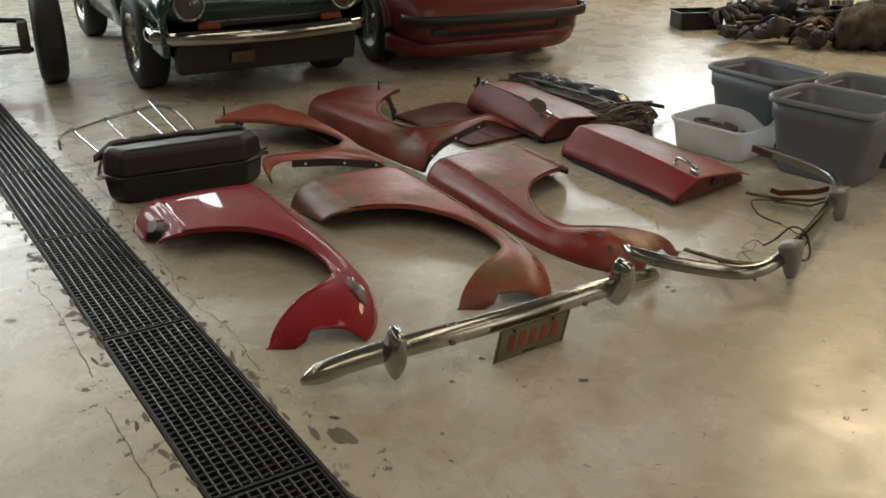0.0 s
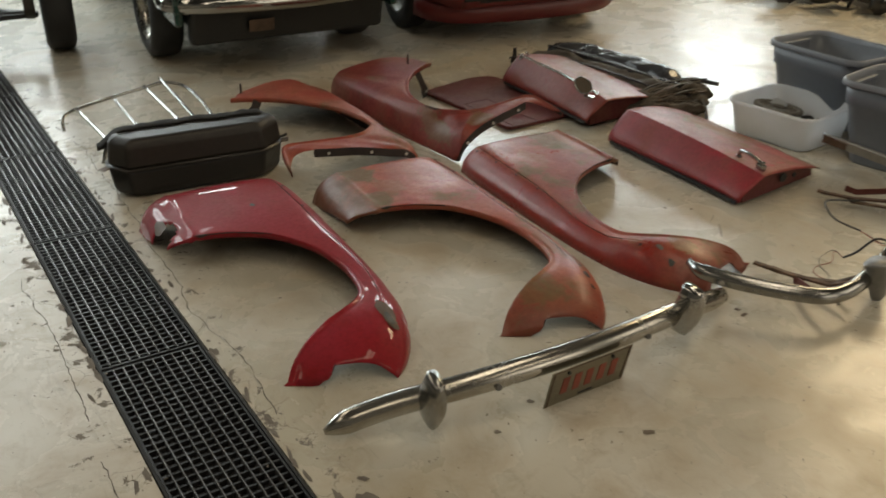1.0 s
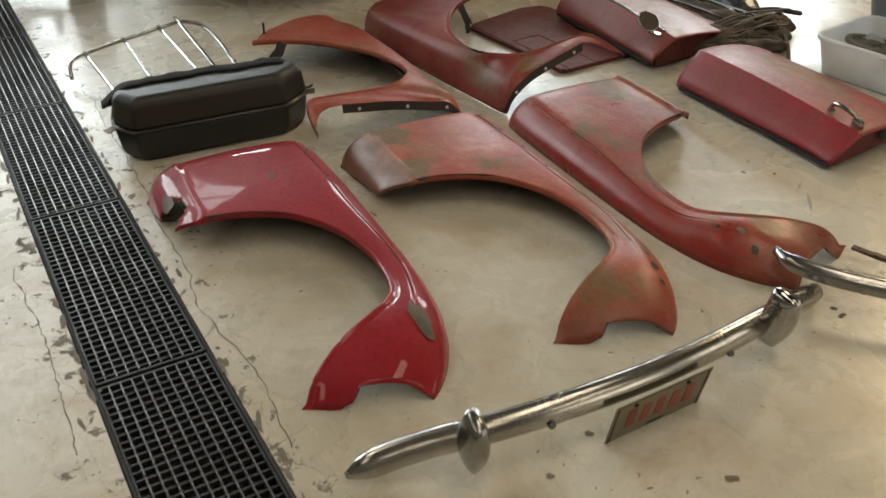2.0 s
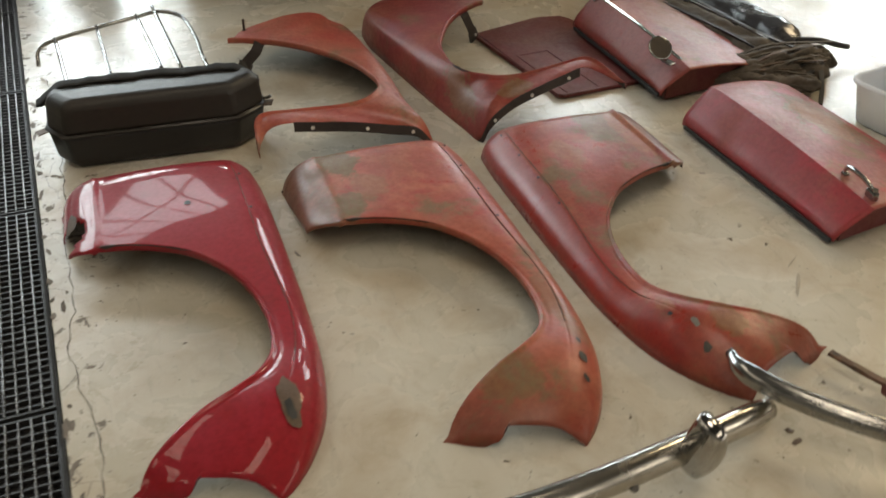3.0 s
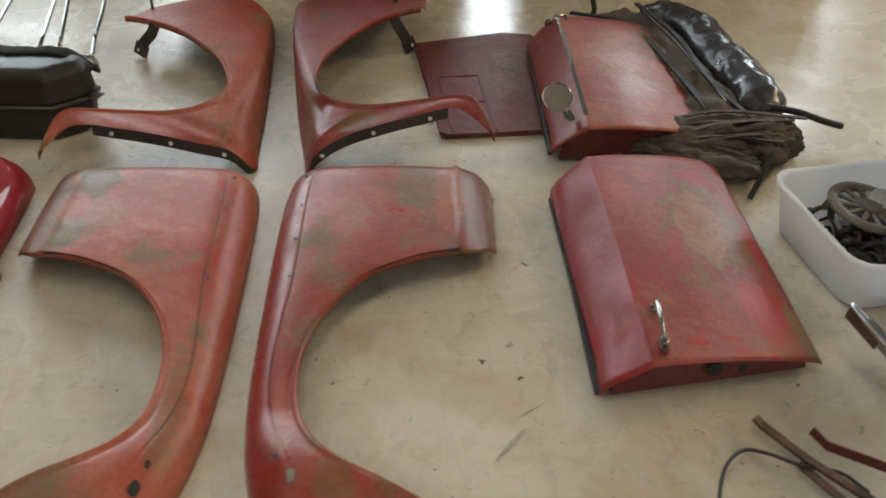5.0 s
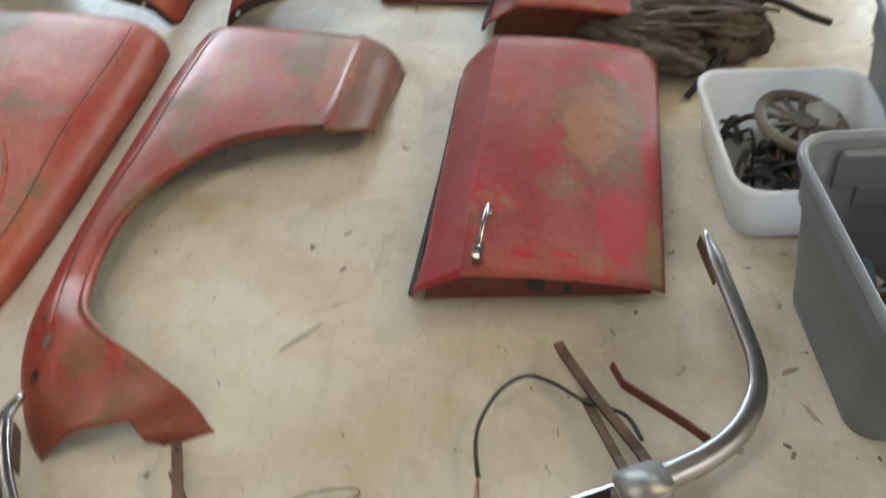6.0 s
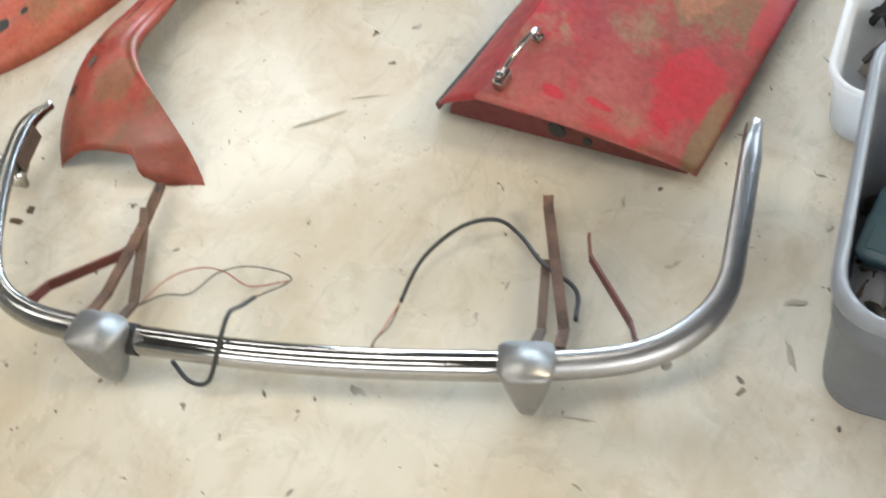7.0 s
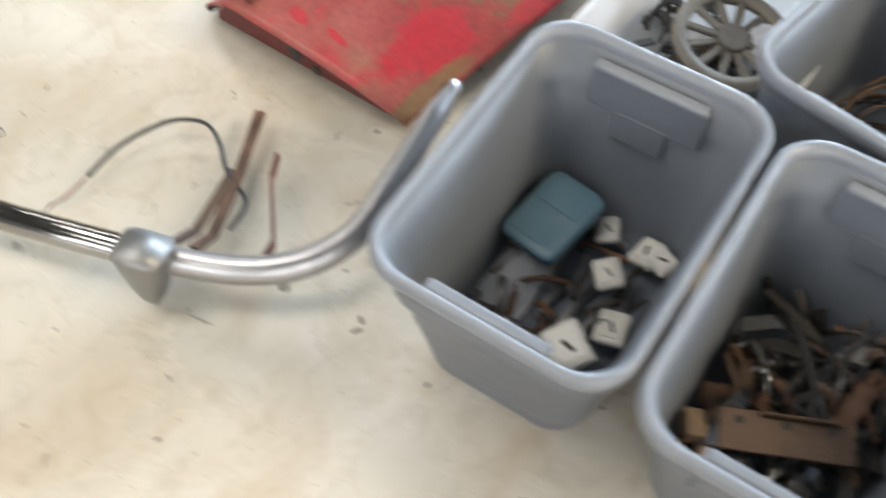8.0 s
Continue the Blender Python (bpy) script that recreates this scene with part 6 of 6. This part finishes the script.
v, f = sweep([(0.60, -0.735, 0.42), (0.70, -0.70, 0.42), (0.79, -0.58, 0.42), (0.83, -0.3, 0.42), (0.84, 0, 0.42), (0.83, 0.3, 0.42), (0.79, 0.58, 0.42), (0.66, 0.76, 0.42), (0.40, 0.80, 0.42)], [(0, -0.035), (0.02, -0.035), (0.026, 0.0), (0.02, 0.035), (0, 0.035)], 50)
link_mesh("bumper", v, f, BLACK, red, "black rubber bumper strip")
v, f = sweep([(0.36, -0.76, 0.22), (0.50, -0.70, 0.20), (0.62, -0.50, 0.185), (0.66, 0, 0.18), (0.62, 0.50, 0.185), (0.52, 0.70, 0.21), (0.42, 0.80, 0.25)], [(-0.02, -0.045), (0.03, -0.05), (0.035, 0.06), (0.0, 0.08)], 40)
link_mesh("chin_spoiler", v, f, CAR_RED, red, "red chin spoiler")
part("air_intake", box_bm(0.05, 0.95, 0.07, pose(0.735, 0, 0.31), 0.015), BLACK, red, "black lower air intake")
part("underbody", box_bm(3.0, 1.1, 0.16, pose(-1.0, 0, 0.26), 0.03), BLACK, red)
for s in (-1, 1):
    v, f = sweep([(-0.42, s * 0.765, 0.30), (-0.34, s * 0.765, 0.48), (-0.2, s * 0.765, 0.60), (0.0, s * 0.765, 0.64), (0.2, s * 0.765, 0.60), (0.34, s * 0.765, 0.48), (0.40, s * 0.765, 0.34)], [(-0.045, -0.02), (0.045, -0.02), (0.045, 0.02), (-0.045, 0.02)], 22, up=(0, 1, 0))
    link_mesh("wheel_arch", v, f, CAR_RED, red)
    wheel(red, pose(0, s * 0.70, 0.31, s * -90, 0, 0), 0.31, 0.19, STEEL, 5)
    wheel(red, pose(-2.15, s * 0.69, 0.30, s * -90, 0, 0), 0.30, 0.19, DARK_STEEL, 5)
    part("fog_lamp", box_bm(0.03, 0.12, 0.05, pose(0.76, s * 0.52, 0.33), 0.012), BLACK, red)

# bare chassis with its wheel beside the drain
chassis = thing("rolling_chassis", pose(-3.26, 5.74, 0, 0, 0, -50), "bare car chassis with a narrow black tyre", "chassis")
wheel(chassis, pose(0.02, 0.045, 0.33, -90, 0, 0), 0.33, 0.19, DARK_STEEL, 0)
part("hub_drum", cyl_bm(0.12, 0.07, 24, pose(0, -0.12, 0.33, 90, 0, 0), bevel=0.01), DARK_STEEL, chassis)
tube("lower_arm", [(0.02, -0.10, 0.25), (0.05, -0.35, 0.26), (0.08, -0.75, 0.28)], 0.022, IRON, chassis, "", 12)
tube("upper_arm", [(0.0, -0.10, 0.44), (0.0, -0.35, 0.46), (0.0, -0.60, 0.47)], 0.018, IRON, chassis, "", 12)
pts = [(0.02 + 0.055 * math.cos(k * 0.7), -0.36 + 0.055 * math.sin(k * 0.7), 0.27 + 0.0042 * k) for k in range(64)]
tube("coil_spring", pts, 0.008, DULL_CHROME, chassis, "grey coil spring", 200, 7)
tube("damper", [(0.02, -0.36, 0.25), (0.02, -0.36, 0.40), (0.02, -0.36, 0.58)], 0.022, STEEL, chassis, "", 6, 12)
for y in (-0.72, -1.25):
    strap("frame_rail", [(0.7, y, 0.40), (0, y, 0.42), (-1.6, y, 0.40)], 0.07, 0.11, IRON, chassis, "", 10)
part("spring_turret", box_bm(0.22, 0.13, 0.42, pose(0.0, -0.47, 0.52, 0, 0, 8), 0.02), IRON, chassis, "black spring turret")
strap("wishbone", [(0.22, -0.55, 0.27), (0.10, -0.30, 0.25), (0.02, -0.08, 0.24)], 0.05, 0.03, IRON, chassis, "", 10)
strap("wishbone", [(-0.22, -0.55, 0.27), (-0.10, -0.30, 0.25), (0.02, -0.08, 0.24)], 0.05, 0.03, IRON, chassis, "", 10)
part("cross_member", box_bm(0.12, 0.60, 0.12, pose(0.05, -0.98, 0.40), 0.015), IRON, chassis)
wheel(chassis, pose(0, -1.95, 0.33, 98, 0, 0), 0.33, 0.17, DARK_STEEL, 0)
part("engine_block", box_bm(0.55, 0.42, 0.40, pose(-0.35, -0.98, 0.66), 0.03), DARK_STEEL, chassis)

# ---- heap of mechanical parts by the far wall ----
rng = random.Random(21)
crate = thing("parts_crate", pose(1.22, 9.25, 0, 0, 0, 24), "shallow black plastic crate on the floor", "crate")
bm = bmesh.new()
add_box(bm, (-0.20, -0.14, 0.004), (0.20, 0.14, 0.014))
for s in (-1, 1):
    add_box(bm, (-0.20, s * 0.14 - 0.006, 0.014), (0.20, s * 0.14 + 0.006, 0.15))
    add_box(bm, (s * 0.20 - 0.006, -0.134, 0.014), (s * 0.20 + 0.006, 0.134, 0.15))
part("crate_shell", bm, BLACK, crate)
for s in (-1, 1):
    part("crate_lip", box_bm(0.43, 0.03, 0.014, pose(0, s * 0.14, 0.155), 0.004), BLACK, crate)


def machine_part(x, y, z, size, k):
    root = thing(("gearbox", "axle_end", "brake_drum", "engine_part", "manifold")[k % 5], pose(x, y, z, rng.uniform(-20, 20), rng.uniform(-20, 20), rng.uniform(0, 360)), ("oily cast gearbox housing in the heap", "greasy axle end piled with other parts", "rusty brake drum in the heap", "dirty engine casting in the heap", "brown exhaust manifold in the heap")[k % 5], "car part", "heap of car parts")
    mat = (DARK_STEEL, IRON, DARK_STEEL, DARK_STEEL, BARE_RUST if k % 3 else IRON)[k % 5]
    if k % 5 == 0:
        part("housing", lathe_bm([(0.001, -size), (size * 0.55, -size * 0.98), (size * 0.6, -size * 0.5), (size * 0.42, -size * 0.2), (size * 0.40, size * 0.5), (size * 0.28, size * 0.6), (size * 0.2, size * 1.1), (0.001, size * 1.1)], 16, pose(0, 0, 0, 90, 0, 0)), mat, root, "", True)
        for i in range(6):
            a = radians(60 * i)
            part("lug", box_bm(size * 0.2, size * 0.16, size * 0.14, pose(size * 0.58 * math.cos(a), size * 0.75, size * 0.58 * math.sin(a)), 0.006), mat, root)
    elif k % 5 == 1:
        tube("shaft", [(-size * 1.6, 0, 0), (0, 0, size * 0.1), (size * 1.6, 0, 0)], size * 0.14, mat, root, "", 8, 12)
        part("flange", cyl_bm(size * 0.45, size * 0.12, 20, pose(size * 1.2, 0, 0, 0, 90, 0), bevel=0.006), mat, root)
        part("bell", cyl_bm(size * 0.4, size * 0.5, 20, pose(-size * 0.3, 0, 0, 0, 90, 0), size * 0.25, 0.008), DARK_STEEL, root)
    elif k % 5 == 2:
        part("drum", lathe_bm([(size * 0.25, size * 0.3), (size * 0.85, size * 0.3), (size * 0.9, size * 0.2), (size * 0.9, -size * 0.3), (size * 0.8, -size * 0.3), (size * 0.8, size * 0.15), (size * 0.25, size * 0.2)], 26), mat, root, "", True)
    elif k % 5 == 3:
        part("block", box_bm(size * 1.3, size * 0.9, size * 0.8, None, size * 0.08), mat, root)
        for i in range(4):
            part("boss", cyl_bm(size * 0.14, size * 0.3, 12, pose((i - 1.5) * size * 0.32, 0, size * 0.5), bevel=0.004), STEEL, root)
        part("cover", box_bm(size * 1.0, size * 0.1, size * 0.5, pose(0, -size * 0.5, 0), size * 0.04), IRON, root)
    else:
        for i in range(3):
            tube("runner", [((i - 1) * size * 0.6, 0, 0), ((i - 1) * size * 0.55, size * 0.4, size * 0.3), ((i - 1) * size * 0.3, size * 0.9, size * 0.35)], size * 0.16, mat, root, "", 12, 10)
        tube("collector", [(-size * 0.7, size * 0.9, size * 0.35), (size * 0.8, size * 0.95, size * 0.35)], size * 0.2, mat, root, "", 6, 12)


for k in range(105):
    u = rng.random()
    x = 1.42 + 1.75 * u + rng.uniform(-0.10, 0.15)
    y = 8.55 - 0.15 * u + rng.uniform(0, 1.25)
    size = rng.uniform(0.05, 0.17)
    pile = max(0, 1 - abs(y - 9.15) / 0.8)
    machine_part(x, y, size * 0.8 + pile * rng.uniform(0, 0.25) * (0.5 + u * 0.5), size, k)
root = thing("dust_sack", Matrix.Identity(4), "slumped dusty brown sack against the heap of parts", "sack")
crumpled_roll("sack_body", [(2.36, 8.62, 0.12), (2.55, 8.60, 0.16), (2.76, 8.62, 0.17), (2.95, 8.68, 0.12)], 0.20, TAN_SACK, "", 0.30, 5.0, 0.85)
for k in range(4):
    hose = thing("hose", pose(1.75 + 0.30 * k, 8.55 + 0.03 * k, 0), "black rubber hose trailing from the heap", "hose", "heap of car parts")
    tube("tubing", [(rng.uniform(-0.2, 0), rng.uniform(-0.1, 0.1), 0.02), (rng.uniform(0, 0.1), rng.uniform(0, 0.2), rng.uniform(0.08, 0.25)), (rng.uniform(0.1, 0.25), rng.uniform(0.2, 0.5), rng.uniform(0.1, 0.3))], 0.014, RUBBER, hose, "", 18, 8)

# ---- marks and crumbs on the floor ----
rng = random.Random(5)


def flake(x, y, rx, ry, turn, material, name, label, seed):
    n = 16
    verts = [(0, 0, 0.0022)]
    for i in range(n):
        a = 2 * math.pi * i / n
        g = 1 + 0.5 * noise.noise((math.cos(a) * 1.5 + seed * 2.3, math.sin(a) * 1.5, seed)) + 0.2 * noise.noise((math.cos(a) * 4 + seed, math.sin(a) * 4, 3))
        verts.append((rx * g * math.cos(a), ry * g * math.sin(a), 0.0012))
    ob = link_mesh(name, verts, [(0, 1 + i, 1 + (i + 1) % n) for i in range(n)], material, None, smooth=False)
    ob.matrix_world = pose(x, y, 0, 0, 0, turn)
    return tagged(ob, label, "floor mark", kind="structure")


STAIN = plain("bare_concrete_patch", (0.17, 0.14, 0.11), 0.8, 0, 0.6, 20, 0.3)
SMEAR = plain("grey_scuff", (0.34, 0.30, 0.235), 0.6, 0, 0.7, 30, 0.2)
flake(0.395, 2.065, 0.060, 0.028, -30, STAIN, "bare_patch", "patch of bare concrete where paint flaked off", 1)
flake(0.34, 2.155, 0.016, 0.010, 0, STAIN, "bare_patch", "small chip of bare concrete", 2)
flake(1.187, 4.018, 0.060, 0.007, 97, SMEAR, "scuff_mark", "narrow grey scuff mark on the floor", 3)
flake(1.04, 2.57, 0.018, 0.012, 20, STAIN, "bare_patch", "small chip of bare concrete", 4)
flake(1.29, 3.33, 0.016, 0.008, 60, BARE_RUST, "rust_flake", "brown flake of rust on the floor", 5)
flake(0.63, 2.45, 0.012, 0.008, 0, STAIN, "bare_patch", "small chip of bare concrete", 6)
flake(0.69, 2.62, 0.012, 0.009, 0, STAIN, "bare_patch", "small chip of bare concrete", 7)
flake(-1.03, 2.44, 0.022, 0.014, 0, SMEAR, "oil_spot", "dull grey spot on the painted floor", 8)
for k in range(60):
    x, y = rng.uniform(-0.6, 2.9), rng.uniform(2.0, 5.6)
    flake(x, y, rng.uniform(0.003, 0.007), rng.uniform(0.002, 0.005), rng.uniform(0, 180), STAIN, "crumb", "tiny brown crumb of rust on the floor", 20 + k)
# scuffs by the bumper
flake(2.026, 4.366, 0.034, 0.0028, 66, SMEAR, "scuff_mark", "thin brown scuff on the painted floor", 60)
flake(1.900, 4.820, 0.022, 0.007, 80, SMEAR, "scuff_mark", "short grey scuffs on the painted floor", 61)
flake(2.001, 4.768, 0.006, 0.03, 80, SMEAR, "scuff_mark", "short grey scuffs on the painted floor", 62)
flake(2.024, 4.665, 0.01, 0.005, 20, STAIN, "bare_patch", "small chip of bare concrete", 63)
flake(1.268, 3.362, 0.012, 0.009, 0, BARE_RUST, "rust_flake", "brown flake of rust on the floor", 64)
flake(-0.256, 3.493, 0.02, 0.004, -30, STAIN, "bare_patch", "small chip of bare concrete", 67)
flake(1.151, 4.129, 0.045, 0.002, 80, SMEAR, "scuff_mark", "thin brown scuff on the painted floor", 69)
# paint broken away along both sides of the drain
for k in range(110):
    u = rng.uniform(-2.6, 3.6)
    side = rng.choice((-1, 1))
    p = DRAIN @ Vector((u, side * (HALF + rng.uniform(0.002, 0.012) + 0.05 * rng.random() ** 5), 0))
    flake(p.x, p.y, rng.uniform(0.010, 0.045), rng.uniform(0.004, 0.011), -41.7 + rng.uniform(-14, 14), STAIN, "broken_edge", "broken paint edge beside the floor drain", 200 + k)


def crack(u0, u1, off, side, seed):
    """A hairline crack that wanders along the drain."""
    n = 46
    pts = []
    for i in range(n):
        u = u0 + (u1 - u0) * i / (n - 1)
        wander = 0.035 * noise.noise((u * 2.3, seed, 0)) + 0.014 * noise.noise((u * 11, seed, 4)) + 0.006 * noise.noise((u * 41, seed, 9))
        pts.append(DRAIN @ Vector((u, side * (HALF + off + wander), 0.0011)))
    verts, faces = [], []
    across = (DRAIN.to_3x3() @ Vector((0, 1, 0))).normalized()
    for i, p in enumerate(pts):
        w = 0.0007 + 0.0020 * max(0, 0.30 + noise.noise((i * 0.6, seed, 2)))
        verts += [tuple(p - across * w), tuple(p + across * w)]
    for i in range(n - 1):
        faces.append((2 * i, 2 * i + 2, 2 * i + 3, 2 * i + 1))
    ob = link_mesh("floor_crack", verts, faces, CRACK, None, smooth=False)
    return tagged(ob, "wandering crack in the painted concrete beside the drain", "floor crack", kind="structure")


CRACK = plain("dirty_crack", (0.085, 0.068, 0.05), 0.85, 0, 0.6, 40, 0.2)
for u0, u1, off, side, seed in ((-0.75, 0.25, 0.075, -1, 3), (0.45, 1.15, 0.10, -1, 8), (-0.9, 0.5, 0.06, 1, 12), (-2.2, -0.9, 0.09, 1, 23)):
    crack(u0, u1, off, side, seed)
